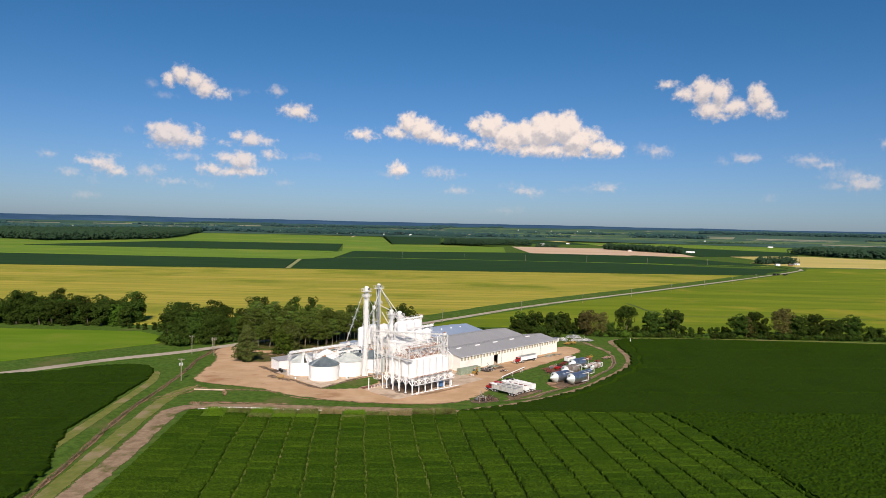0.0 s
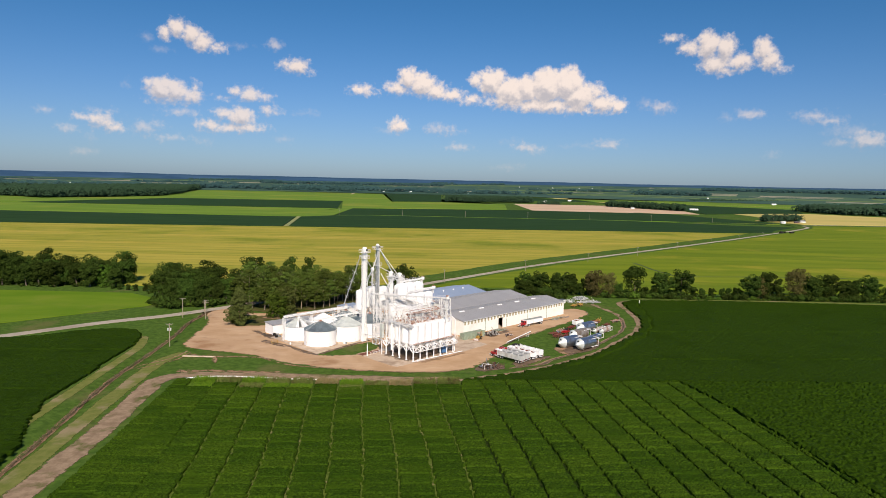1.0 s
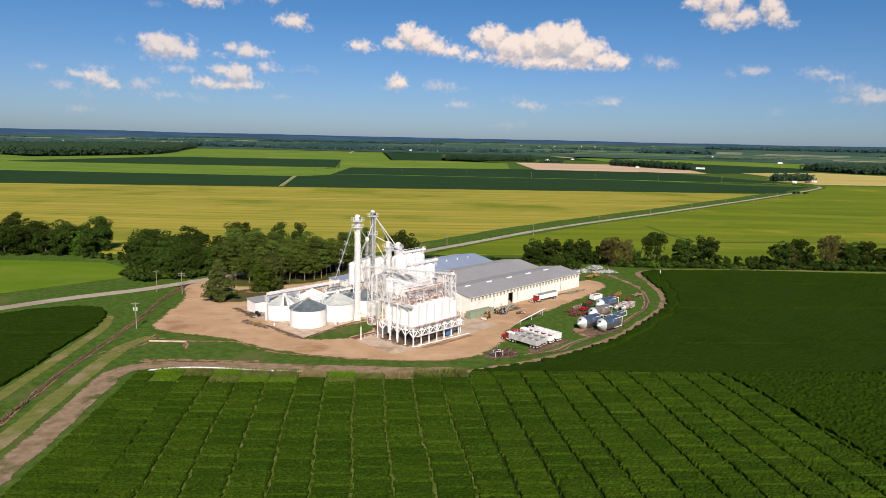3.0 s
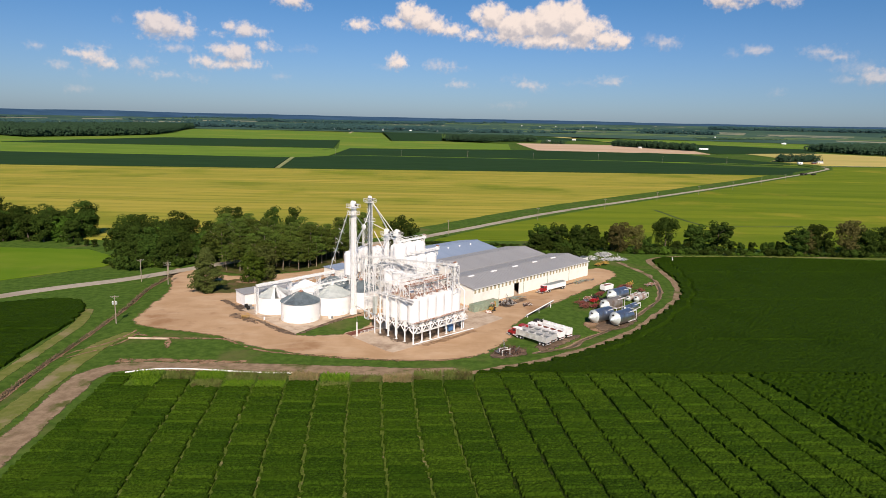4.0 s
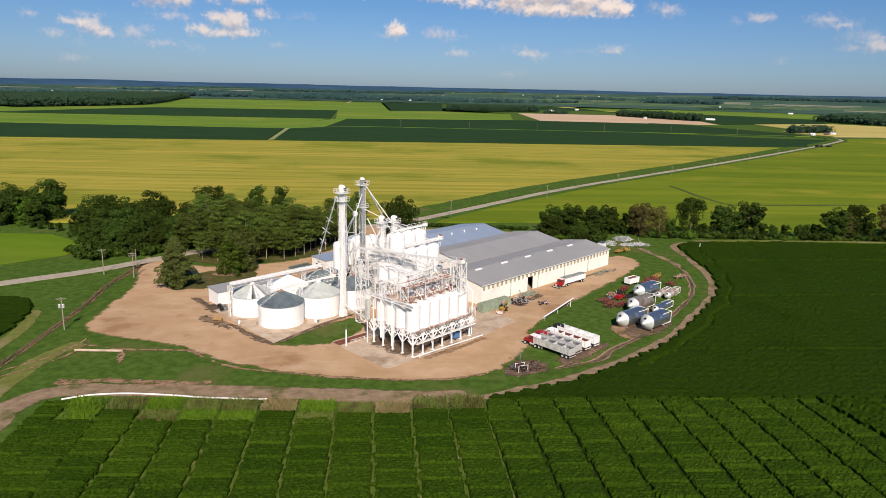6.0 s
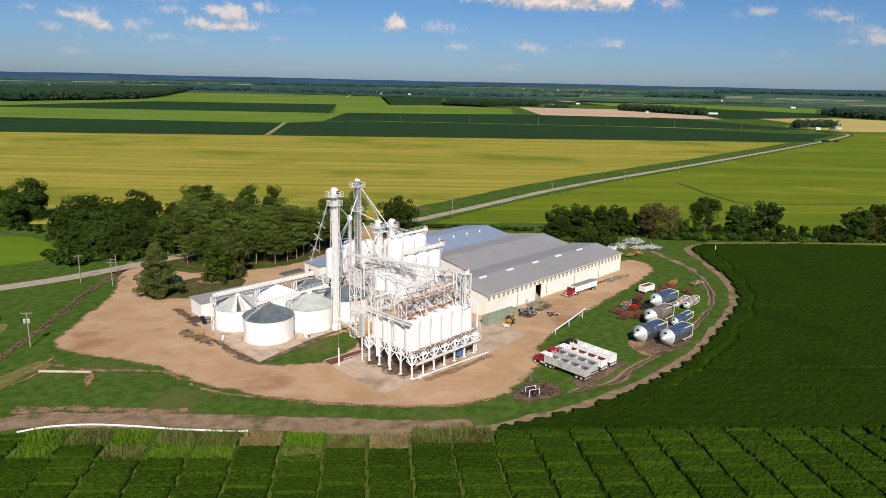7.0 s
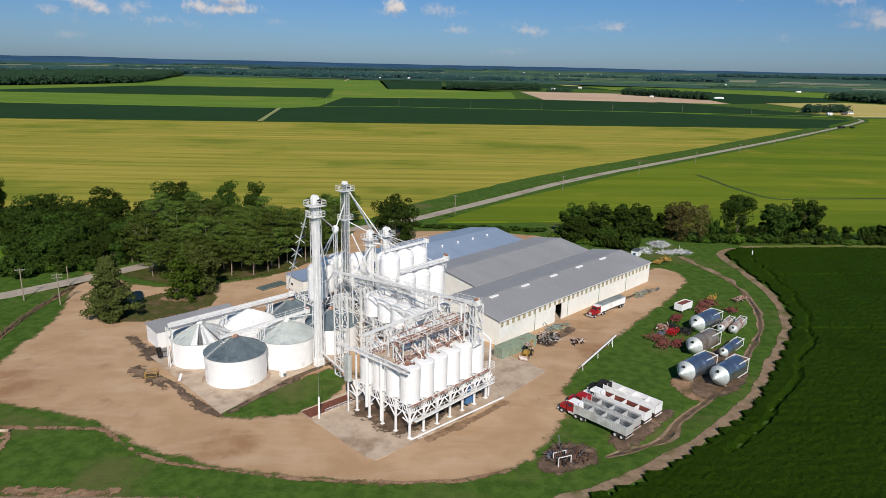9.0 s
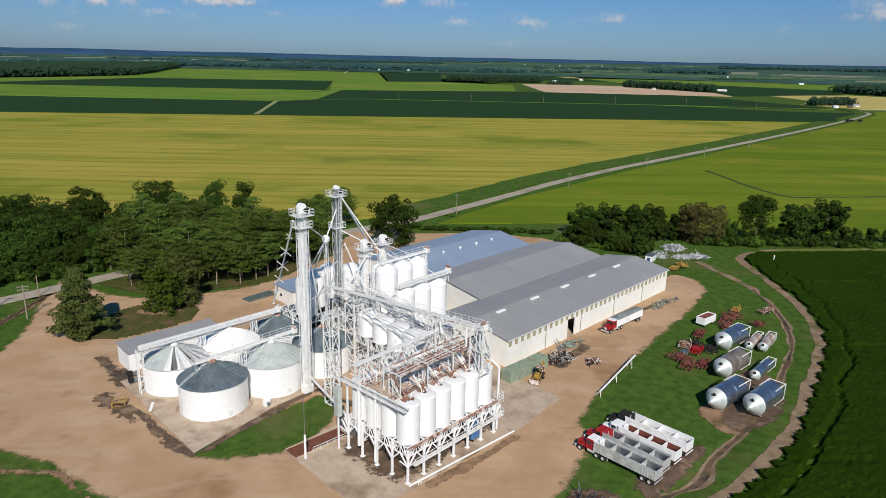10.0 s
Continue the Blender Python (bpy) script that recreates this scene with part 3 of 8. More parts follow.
def canopy(name, outline, step, height, material, label, category, seed=0):
    """A crop: a dense leafy top that follows height(x, y), with its sides down to the soil."""
    pts = np.array(outline)
    x0, y0 = pts.min(0)
    nx, ny = (int(v) + 1 for v in (pts.max(0) - pts.min(0)) / step)
    gx, gy = np.meshgrid(x0 + np.arange(nx + 1) * step, y0 + np.arange(ny + 1) * step)
    rng = np.random.default_rng(seed)
    gx, gy = gx + rng.uniform(-.25, .25, gx.shape) * step, gy + rng.uniform(-.25, .25, gx.shape) * step
    z = height(gx, gy, rng)
    cell = inside(outline, gx[:-1, :-1] + step / 2, gy[:-1, :-1] + step / 2)
    bare = np.isnan(z)
    cell &= ~(bare[:-1, :-1] & bare[1:, 1:])
    z = np.where(bare, 0.55, z)
    idx = np.arange((nx + 1) * (ny + 1)).reshape(ny + 1, nx + 1)
    quads = np.stack([idx[:-1, :-1], idx[:-1, 1:], idx[1:, 1:], idx[1:, :-1]], -1)[cell]
    verts = np.stack([gx, gy, z], -1).reshape(-1, 3)
    low = verts.copy()
    low[:, 2] = 0.0
    count = len(verts)
    sides = []
    pad = np.pad(cell, 1)
    for dy, dx, a, b in ((-1, 0, 0, 1), (0, 1, 1, 2), (1, 0, 2, 3), (0, -1, 3, 0)):
        edge = cell & ~pad[1 + dy:1 + dy + cell.shape[0], 1 + dx:1 + dx + cell.shape[1]]
        q = np.stack([idx[:-1, :-1], idx[:-1, 1:], idx[1:, 1:], idx[1:, :-1]], -1)[edge]
        sides.append(np.stack([q[:, b], q[:, a], q[:, a] + count, q[:, b] + count], -1))
    faces = np.concatenate([quads] + sides)
    used, inv = np.unique(faces, return_inverse=True)
    allv = np.concatenate([verts, low])[used]
    me = bpy.data.meshes.new(name)
    me.from_pydata(allv.tolist(), [], inv.reshape(-1, 4).tolist())
    me.materials.append(material)
    return tagged(new(name, me), label, category, kind="stuff")

# ---- ground, roads, fields ----
YARD_AT, YARD_TURN = (5.2, 245.9), 40.7
YARD = pose(YARD_AT[0], YARD_AT[1], 0, 0, 0, YARD_TURN)


BLOCK = YARD @ pose(0, 0, 0, 0, 0, 3.6)                                  # the hopper block's own axes
SHEDS = YARD @ pose(42.3, 16.9, 0, 0, 0, 2.5) @ pose(-42.5, -17.2, 0)    # the warehouses' axes


def yard_xy(u, v):
    p = YARD @ Vector((u, v, 0))
    return (p.x, p.y)


DITCH_W = [(-93, 345), (-91, 330), (-92, 308), (-90, 285), (-89, 249), (-89, 226), (-87, 199), (-84, 170), (-82, 140)]
DITCH_E = [(102, 368), (104, 356), (107, 340), (104, 319), (96.5, 299.5), (85, 283), (71, 266), (56, 252), (50, 245), (38, 240)]


def away(line, xs, ys):
    """Distance of the points from a line."""
    best = np.full(xs.shape, 1e9)
    for (x0, y0), (x1, y1) in zip(line, line[1:]):
        dx, dy = x1 - x0, y1 - y0
        t = np.clip(((xs - x0) * dx + (ys - y0) * dy) / (dx * dx + dy * dy), 0, 1)
        best = np.minimum(best, np.hypot(xs - x0 - t * dx, ys - y0 - t * dy))
    return best


def ground_z(xs, ys):
    z = np.zeros(np.shape(xs))
    for line, wide, deep in ((DITCH_W, 2.6, 0.9), (DITCH_E, 1.7, 0.5)):
        z -= deep * np.exp(-(away(line, xs, ys) / wide) ** 2)
    return z


def strip(name, line, width, lift, mat, label, category, uneven=.6, solid=1.0):
    """A strip along a line that lies on the ground and frays at both sides."""
    rows = []
    for k, p in enumerate(line):
        a, b = Vector(line[max(k - 1, 0)]), Vector(line[min(k + 1, len(line) - 1)])
        d = (b - a).normalized()
        w = width / 2 * (1 + uneven * noise.noise(Vector((p[0] / 6, p[1] / 6, 3))))
        o = uneven * width * .3 * noise.noise(Vector((p[0] / 5, p[1] / 5, 8)))
        rows.append([(p[0] - d.y * (w * f + o), p[1] + d.x * (w * f + o)) for f in (-1.5, -1, -.55, 0, .55, 1, 1.5)])
    r = np.array(rows)
    z = ground_z(r[..., 0], r[..., 1]) + lift
    cover = np.tile(np.array([-.4, .5, 1.2, 1.4, 1.2, .5, -.4]) * solid - .12 * (1 - solid), (len(line), 1))
    cover[0], cover[-1] = -.4, -.4
    return sheet(name, r[..., 0], r[..., 1], z, cover, None, mat, label, category)


def sheet(name, gx, gy, z, cover, cell, mat, label, category):
    ny, nx = gx.shape
    idx = np.arange(nx * ny).reshape(ny, nx)
    quads = np.stack([idx[:-1, :-1], idx[:-1, 1:], idx[1:, 1:], idx[1:, :-1]], -1)
    quads = quads.reshape(-1, 4) if cell is None else quads[cell]
    used, inv = np.unique(quads, return_inverse=True)
    me = bpy.data.meshes.new(name)
    me.from_pydata(np.stack([gx, gy, z], -1).reshape(-1, 3)[used].tolist(), [], inv.reshape(-1, 4).tolist())
    me.attributes.new("cover", "FLOAT", "POINT").data.foreach_set("value", cover.reshape(-1)[used].astype(np.float32))
    me.materials.append(mat)
    me.shade_smooth()
    ob = tagged(new(name, me), label, category, kind="structure")
    if me.polygons[0].normal.z < 0:
        me.flip_normals()
    return ob


def patch(name, outline, lift, mat, label, category, soft=1.0, step=1.0, holes=()):
    """A piece of ground with a frayed border."""
    pts = np.array(outline)
    (x0, y0), (x1, y1) = pts.min(0) - 3, pts.max(0) + 3
    gx, gy = np.meshgrid(np.arange(x0, x1 + step, step), np.arange(y0, y1 + step, step))
    def signed(o):
        return np.where(inside(o, gx, gy), 1, -1) * away(list(o) + [o[0]], gx, gy)
    d = signed(outline)
    for h in holes:
        d = np.minimum(d, -signed(h))
    near = d > -2 * soft
    cell = near[:-1, :-1] | near[1:, 1:] | near[1:, :-1] | near[:-1, 1:]
    return sheet(name, gx, gy, ground_z(gx, gy) + lift, np.clip(.5 + d / (2 * soft), -.4, 1.4), cell, mat, label, category)


def make_ground():
    def axis(lo, hi, step, ends):
        fine = np.arange(lo, hi + step, step)
        return np.concatenate([[-v for v in ends[::-1]] + [0] * 0, fine, ends]) if lo < 0 else np.concatenate([fine, ends])
    xs = axis(-180, 300, 1.2, np.array([400, 700, 1500, 3000, 6500.0]))
    ys = np.concatenate([[-6500, -2000, -500, 0, 80.0], np.arange(140, 420, 1.2), [500, 700, 1000, 2000, 4000, 6500.0]])
    gx, gy = np.meshgrid(xs, ys)
    z = np.zeros(gx.shape)
    z += ground_z(gx, gy)
    near = (np.abs(gx - 60) < 240) & (gy > 138) & (gy < 422)
    z += np.where(near, np.random.default_rng(4).uniform(-.06, 0.0, gx.shape), 0)
    ny, nx = gx.shape
    idx = np.arange(nx * ny).reshape(ny, nx)
    me = bpy.data.meshes.new("ground")
    me.from_pydata(np.stack([gx, gy, z], -1).reshape(-1, 3).tolist(), [], np.stack([idx[:-1, :-1], idx[:-1, 1:], idx[1:, 1:], idx[1:, :-1]], -1).reshape(-1, 4).tolist())
    me.materials.append(GRASS)
    me.shade_smooth()
    return tagged(new("ground", me), "flat green grassland with shallow ditches", "ground", kind="structure")


make_ground()


def field(name, outline, z, material, label, category="field", z0=0.02):
    return tagged(part(name, slab(outline, z0, z), material), label, category, kind="structure")


# the dirt yard round the works
DAMP_SPOTS = [([(-20.4, 77.0), (-18.7, 76.4), (-18.3, 69.9), (-19.6, 67.7), (-21.1, 71.5)], "damp oily soil beside the shed"), ([(-20.2, 68.2), (-17.3, 67.3), (-18.3, 60.9), (-20.9, 60.0), (-21.2, 65.0)], "dark wet soil by the shed corner"), ([(-26.0, 58.9), (-23.9, 58.9), (-23.6, 52.2), (-24.3, 45.6), (-25.5, 51.2)], "dark wet soil at the bin pad corner")]
YARD_LINE = rounded([(-93, 340), (-87, 319), (-82, 300), (-82, 281), (-81, 267), (-74, 261), (-63, 257), (-52, 253), (-45, 248), (-38, 243), (-28, 239), (-19, 236), (-9, 234), (2, 233),
                     (13, 234), (21, 236), (26, 240), (30, 246), (36, 257), (41, 270), (46, 279), (56, 292), (69, 307), (81, 321), (90, 334), (93, 344), (89, 351), (80, 350),
                     (70, 372), (61, 390), (35, 400), (8, 400), (-12, 406), (-23, 364), (-34, 343), (-45, 334.5), (-57, 330), (-66, 328.6), (-76, 331.5), (-84, 338)])
ISLANDS = [rounded(p) for p in ([(-31, 254.5), (-26, 260), (-20, 267), (-12, 274), (-9, 271), (-8, 264), (-14.5, 256), (-22, 253.5)], [(-70, 301), (-62, 303), (-54, 311), (-49, 317), (-55, 324), (-66, 319)], [(36, 262), (40, 271), (47, 278), (50, 276), (42, 262)])]
patch("yard", YARD_LINE, 0.035, DIRT, "packed tan dirt yard with wheel marks and stains", "yard", 2.2, 1.2, ISLANDS)

# Dead grass below the trees, with part of their shade painted in.
patch("dry_grass", rounded([(-64.5, 305), (-60, 306), (-53, 312), (-50.4, 317), (-55, 322), (-64, 317)]), .05, SHADED_DEAD_GRASS, "dull olive dead grass under the yard trees, their shade in its colour", "grass", 1.6, .8)
# Reddish-brown dirt that also stands in for shade between the trees.
patch("dry_grass", rounded([(-63, 318), (-56, 323.5), (-52, 321), (-55, 316.5)]), .07, SOIL_EDGE, "brown dirt between the yard trees, darkened to stand for their shade", "soil", 1.4, .6)
for pts, label in DAMP_SPOTS:
    patch("damp_soil", rounded([yard_xy(*p) for p in pts]), .06, DAMP, label, "soil", 1.5, .5)

# soil track that rings the yard
RING = rounded([(-73, 140), (-72.5, 165), (-73, 190), (-74, 210), (-74, 221), (-69, 227), (-57, 228), (-40, 227.5), (-12, 225.5), (5, 224), (18, 225)], False)
RING_EAST = rounded([(15, 224.6), (21, 225.5), (28, 229), (38, 233.5), (52, 242.3), (61, 249.8), (72, 259.5), (83.5, 274), (94.5, 288), (105, 305), (112, 327), (114.5, 349), (116, 366), (120, 374), (127, 378)], False)
strip("field_track", RING, 6.0, .05, TRACK, "bare soil track along the trial plots", "track", .18)
strip("field_track", [(x + .9, y - .7) for x, y in RING_EAST], 2.5, .055, TRACK, "bare soil track along the crop edge", "track", .6)
strip("grass_lane", rounded([(126, 379), (170, 382), (240, 380.5), (320, 371), (420, 364)], False), 3.0, .04, VERGE, "pale mown strip below the hedgerow", "lane", .15)
for pts, wide, label in (([(-23, 54), (-22.4, 47), (-21.6, 32), (-20.6, 28.6)], 2.8, "dark wet soil beside the bin pad"), ([(-20, 28.6), (-12, 31.2), (-2, 33.6), (3, 34.8), (12, 35.2)], 2.2, "dark wet soil at the pad edge"), ([(1, -2.4), (12, -2.8), (24, -2.2)], 2.2, "dark oily soil before the hopper block"), ([(50, 10.2), (58, 11), (66, 12.5)], 3.0, "dark stained soil by the scrap"), ([(74, 15.4), (92, 15.8), (110, 15.6)], 1.6, "dark soil strip along the warehouse")):
    strip("damp_soil", rounded([yard_xy(*p) for p in pts], False, 8), wide, .05, SOIL_EDGE if "oily" in label else DAMP, label, "soil", .8, .6)
# Stained pad; the shade under the block is painted in with the stain.
patch("oil_stain", rounded([yard_xy(*p) for p in ((-.5, 1.6), (6, 1.2), (14, 2.2), (21, 3.0), (22.5, 7), (20, 15.5), (8, 16), (-1.5, 14.5), (-1.6, 7))]), .125, DAMP, "dark stained pad under the hopper block, its shade also put into the colour", "stain", 2.2, .7)
strip("grass_lane", rounded([(-76, 256), (-81, 243), (-81, 215), (-80, 185), (-78, 140)], False), 5.0, .04, VERGE, "worn grass lane beside the ditch", "lane", .15)
strip("grass_lane", rounded([(-101, 281), (-96, 264), (-95, 240), (-94, 200), (-93, 140)], False), 3.5, .04, VERGE, "pale mown strip beside a crop", "lane", .15)
strip("ditch", rounded(DITCH_E, False, 8), 1.9, .06, TRACK, "worn soil banks of a drainage ditch", "ditch", .9)
strip("ditch", rounded(DITCH_E[2:], False, 8), .8, .1, MUD, "muddy drainage ditch with dark water", "ditch", .8)
strip("ditch", rounded(DITCH_W, False, 8), 1.7, .09, SOIL_EDGE, "muddy roadside drainage ditch", "ditch", .7)

patch("pine_floor", rounded([(-84, 343), (-66, 332), (-57, 333), (-44, 337), (-33, 345.5), (-26, 358), (-17, 374), (-20, 392), (-40, 376), (-62, 358), (-80, 349)]), .06, LITTER, "brown needle litter and thin grass under pines", "forest floor", 2.0, 1.5)
patch("worn_soil", rounded([yard_xy(*p) for p in ((55, -24.5), (59, -29.8), (71, -29.5), (80, -24), (82, -19), (72, -18.5))]), .08, DAMP, "bare brown soil under tanks", "soil", 1.0, .8)
patch("worn_soil", rounded([yard_xy(*p) for p in ((26.5, -27), (43, -27), (43, -24), (27, -23.5))]), .07, DAMP, "bare brown soil behind trailers", "soil", 1.0, .8)
patch("worn_soil", rounded([(26, 236.5), (30, 235), (37, 238.5), (36, 243), (30, 243.5)]), .065, DAMP, "dark soil under rusty iron", "soil", 1.0, .8)
for pts, wide, label in (([(-76, 254), (-64.8, 250.6), (-56, 250.2), (-48, 249.8)], 1.3, "narrow worn soil path through the grass"), ([(-64.8, 250.4), (-63.6, 246), (-62, 241.5)], 1.5, "short bare soil scrape in the grass"),
                         ([(-50, 250.6), (-37.3, 240.6), (-24.6, 237.0), (-6.6, 233.6), (11.1, 233.2), (22, 236)], 1.3, "reddish trodden soil along the yard edge"),
                         ([(-88, 236), (-80.8, 244.1), (-77.5, 251), (-76.5, 258)], .9, "faint wheel path through grass"), ([(-86, 233), (-78.6, 241.6), (-75.4, 249), (-75, 256)], .7, "faint wheel path through grass"),
                         ([(-72, 231.5), (-62, 232.4), (-50, 231.6), (-38, 231.2)], 2.4, "patchy bare soil above the field track")):
    strip("worn_path", rounded(pts, False, 12), wide * 1.1, .06 + .002 * wide + .0004 * pts[0][0] ** 2 % .03, SOIL_EDGE, label, "path", .9, .5)
patch("worn_soil", rounded([(60.5, 268), (66, 271.5), (69, 267), (66.6, 261.5), (62.2, 259.6), (60.8, 263)]), .06, SOIL_EDGE, "bare soil before tank ends", "soil", 1.0, .8)

# the road: from the west past the yard's mouth, round the works and off to the north-east
ROAD_LINE = rounded([(-330, 112), (-240, 196), (-158, 272), (-128, 302), (-105, 320), (-88, 338), (-66, 362), (-40, 384), (-12, 405), (7, 420), (25, 440), (55, 475), (92, 519), (140, 569), (199, 626), (277, 702),
                     (388, 812), (560, 987), (655, 1090), (690, 1135), (705, 1190), (690, 1270), (640, 1420), (560, 1600)], False, 6)
tagged(part("road", ribbon(ROAD_LINE, 5.8, 0.02, 0.12, 0.03), ROAD), "pale two-lane country road", "road", kind="structure")
tagged(part("road", ribbon(rounded([(698, 1200), (760, 1215), (900, 1230), (1400, 1260)], False), 5, 0.02, 0.12), ROAD), "narrow side road between fields", "road", kind="structure")
for shift, wide in ((12.0, 17.0), (-9.0, 10.0)):
    line = []
    for k, p in enumerate(ROAD_LINE):
        a, b = Vector(ROAD_LINE[max(k - 1, 0)]), Vector(ROAD_LINE[min(k + 1, len(ROAD_LINE) - 1)])
        d = (b - a).normalized()
        line.append((p[0] - d.y * shift, p[1] + d.x * shift))
    keep = [p for p in line if p[1] > 425]
    tagged(part("road_verge", ribbon(keep, wide, 0.03, 0.76 if shift > 0 else 0.38, 0.2), GRASS), "green roadside verge", "verge", kind="structure")

# ripening rice beyond the trees, green rice east of the road
north = lambda x: 906 + 0.08 * x
field("rice_field", [(-1900, 60), (-330, 420), (-160, 402), (-30, 410), (-8, 424), (60, 494), (136, 578), (272, 712), (383, 822), (500, 942), (430, north(430)), (-162, north(-162)), (-700, north(-700)), (-1900, north(-1900))],
      0.7, RICE, "ripening golden rice field with level lines", "field")
field("rice_field", [(18, 414), (34, 436), (62, 470), (146, 560), (205, 616), (284, 694), (395, 803), (566, 977), (668, 1086), (720, 1168), (900, 1195), (1500, 1230), (2400, 1000), (1400, 420), (620, 400), (420, 398), (250, 402), (120, 408), (70, 418)],
      0.7, RICE_GREEN, "bright green rice field streaked with yellow", "field")
tagged(part("ditch", ribbon(rounded([(188, 553), (189.3, 548.7), (192.8, 481.2), (217, 477), (291, 482), (400, 470)], False), 2.4, .5, 0.76, 0.9), surface("weedy_ditch", (.02, .045, .008), (.05, .08, .015), .5)), "dark weedy ditch through the rice", "ditch", kind="structure")
field("grass_field", [(-620, 60), (-170, 296), (-122, 343), (-119, 356), (-144, 377), (-222, 381), (-500, 360), (-900, 300)], 0.35, PASTURE, "smooth green pasture beside the road", "field")

FAR_LANE = surface("far_lane", (.2, .23, .08), (.27, .28, .12), .05, None, None, .9)
# far fields, strip behind strip
for name, pts, z, m, label in (
        ("dark_field", [(-1900, 760), (-700, north(-700) + 8), (-160, north(-160) + 8), (-180, 1128), (-700, 1128), (-1900, 1060)], .9, FAR_DARK, "dark green soybean strip"),
        ("dark_field", [(-151, north(-151) + 8), (430, north(430) + 8), (530, 960), (560, 1010), (660, 1115), (560, 1130), (400, 1215), (-60, 1215), (-128, 1182), (-171, 1130)], .9, FAR_DARK, "dark green soybean field beside a lane"),
        ("dark_field", [(-124, 1192), (-60, 1225), (400, 1225), (640, 1190), (690, 1235), (640, 1420), (600, 1570), (245, 1594), (-116, 1490)], .9, FAR_DARK, "dark green soybean field with a pole line"),
        ("green_field", [(-2600, 1080), (-700, 1140), (-206, 1140), (-150, 1470), (-650, 1440), (-1400, 1400), (-2600, 1300)], .8, FAR_GREEN, "light green crop strip"),
        ("dark_field", [(-800, 1455), (-150, 1485), (-185, 1980), (-640, 1905)], 1.0, FAR_DARK, "dark green crop wedge"),
        ("green_field", [(-2600, 1310), (-1400, 1410), (-800, 1462), (-650, 1910), (-185, 1995), (-200, 3100), (-935, 3160), (-735, 2060), (-800, 1870), (-890, 1710), (-1000, 1790), (-2600, 1850)], .8, FAR_GREEN, "broad green pasture before the woods"),
        ("green_field", [(-130, 1510), (240, 1610), (290, 1990), (110, 2090), (-45, 2030), (-110, 3100), (-180, 3100)], .8, FAR_GREEN, "green crop beside a straight lane"),
        ("dark_field", [(-40, 2045), (108, 2105), (165, 3280), (-98, 3100)], 1.0, FAR_DARK, "dark green field beyond a lane"),
        ("stubble_field", [(300, 1605), (700, 1590), (760, 1880), (665, 2102), (330, 2090)], .5, FAR_TAN, "bare tan harvested field"),
        ("dark_field", [(720, 1600), (800, 1640), (1070, 1780), (1240, 2100), (900, 2500), (700, 2450), (690, 2110), (765, 1885)], .8, FAR_DARK, "dark green field behind a farmstead"),
        ("ripe_field", [(735, 1225), (1000, 1245), (1600, 1270), (2200, 1700), (1210, 1630), (1078, 1772), (815, 1660), (790, 1440), (700, 1330)], .8, FAR_YELLOW, "ripe yellow grain field"),
        ("dark_field", [(170, 2500), (700, 2500), (690, 2900), (175, 3200)], .8, FAR_DARK, "dark far field"),
        ("green_field", [(710, 2520), (1500, 2400), (2600, 2700), (2600, 3200), (720, 3100)], .8, FAR_GREEN, "green far field"),
        ("green_field", [(905, 2130), (1245, 2112), (1500, 2170), (2600, 2250), (2600, 2420), (1500, 2390), (905, 2480)], .6, FAR_GREEN, "green far field before pale strips"),
        ("ripe_field", [(715, 2485), (1500, 2400), (2600, 2440), (2600, 2660), (1500, 2385), (1490, 2395), (712, 2515)], .6, FAR_YELLOW, "narrow pale strip between far fields"),
        ("stubble_field", [(660, 3112), (2000, 3172), (2000, 3200), (660, 3180)], .7, HAZY_PLAIN_TAN, "pale strip at the edge of the plain"),
        ("dirt_lane", [(-240, 2900), (-232, 2900), (-246, 3300), (-256, 3300)], .95, FAR_TAN, "pale dirt lane into far woods"),
        ("ripe_field", [(650, 2900), (2000, 3000), (2000, 3160), (660, 3100)], .8, FAR_YELLOW, "pale far grain field")):
    field(name, pts, z, m, label)
field("green_field", [(-230, 1129), (-171, 1131), (-127, 1186), (-117, 1494), (-60, 2005), (-98, 2900), (-232, 3130), (-186, 2000), (-138, 1470)], .75, FAR_GREEN, "green crop beside a straight lane")
tagged(part("field_lane", ribbon([(-155.5, 900), (-175, 1130)], 6, .3, 1.05), FAR_LANE), "grassy lane between far fields", "lane", kind="structure")
tagged(part("field_lane", ribbon([(-120, 1188), (-60, 1220), (400, 1220), (680, 1205)], 7, .3, .95), FAR_GREEN), "grassy strip under a pole line", "lane", kind="structure")

# soybeans: the big eastern field, the western field and the trial plots
ring_out = [(20, 223), (27, 226.5), (38, 231), (52, 240), (62, 248), (72, 257), (84, 272), (95, 286), (107, 305), (114, 327), (116.5, 350), (119, 368), (127, 375.5), (170, 378), (300, 368), (420, 360), (420, 222.6), (55, 223.2)]


SOY_GAP = rounded([(126, 364), (124, 351), (119.5, 326), (112.5, 306), (103.5, 289), (95.5, 279), (86, 266), (72, 251), (60, 240)], False, 6)


def soy_height(x, y, rng):
    rows = 0.04 * np.cos(y * 2 * np.pi / 3.1 + 0.4 * np.sin(x / 30))
    gaps = -0.3 * (np.abs((y + 3 * np.sin(x / 55)) % 46 - 23) < 0.5)
    arc = -0.75 * (away(SOY_GAP, x + 0.6 * np.sin(y / 3.1), y) < 0.6)
    return 0.8 + rows + gaps + arc + rng.uniform(-.13, .13, x.shape)


scallop = []
for k, (x, y) in enumerate(rounded(ring_out[:12], False, 14)):
    a = 1.5 * abs(math.sin(k * math.pi / 5.5)) * (1 if 12 < k < 150 else 0.3)
    scallop.append((x + a * 0.75, y - a * 0.65))
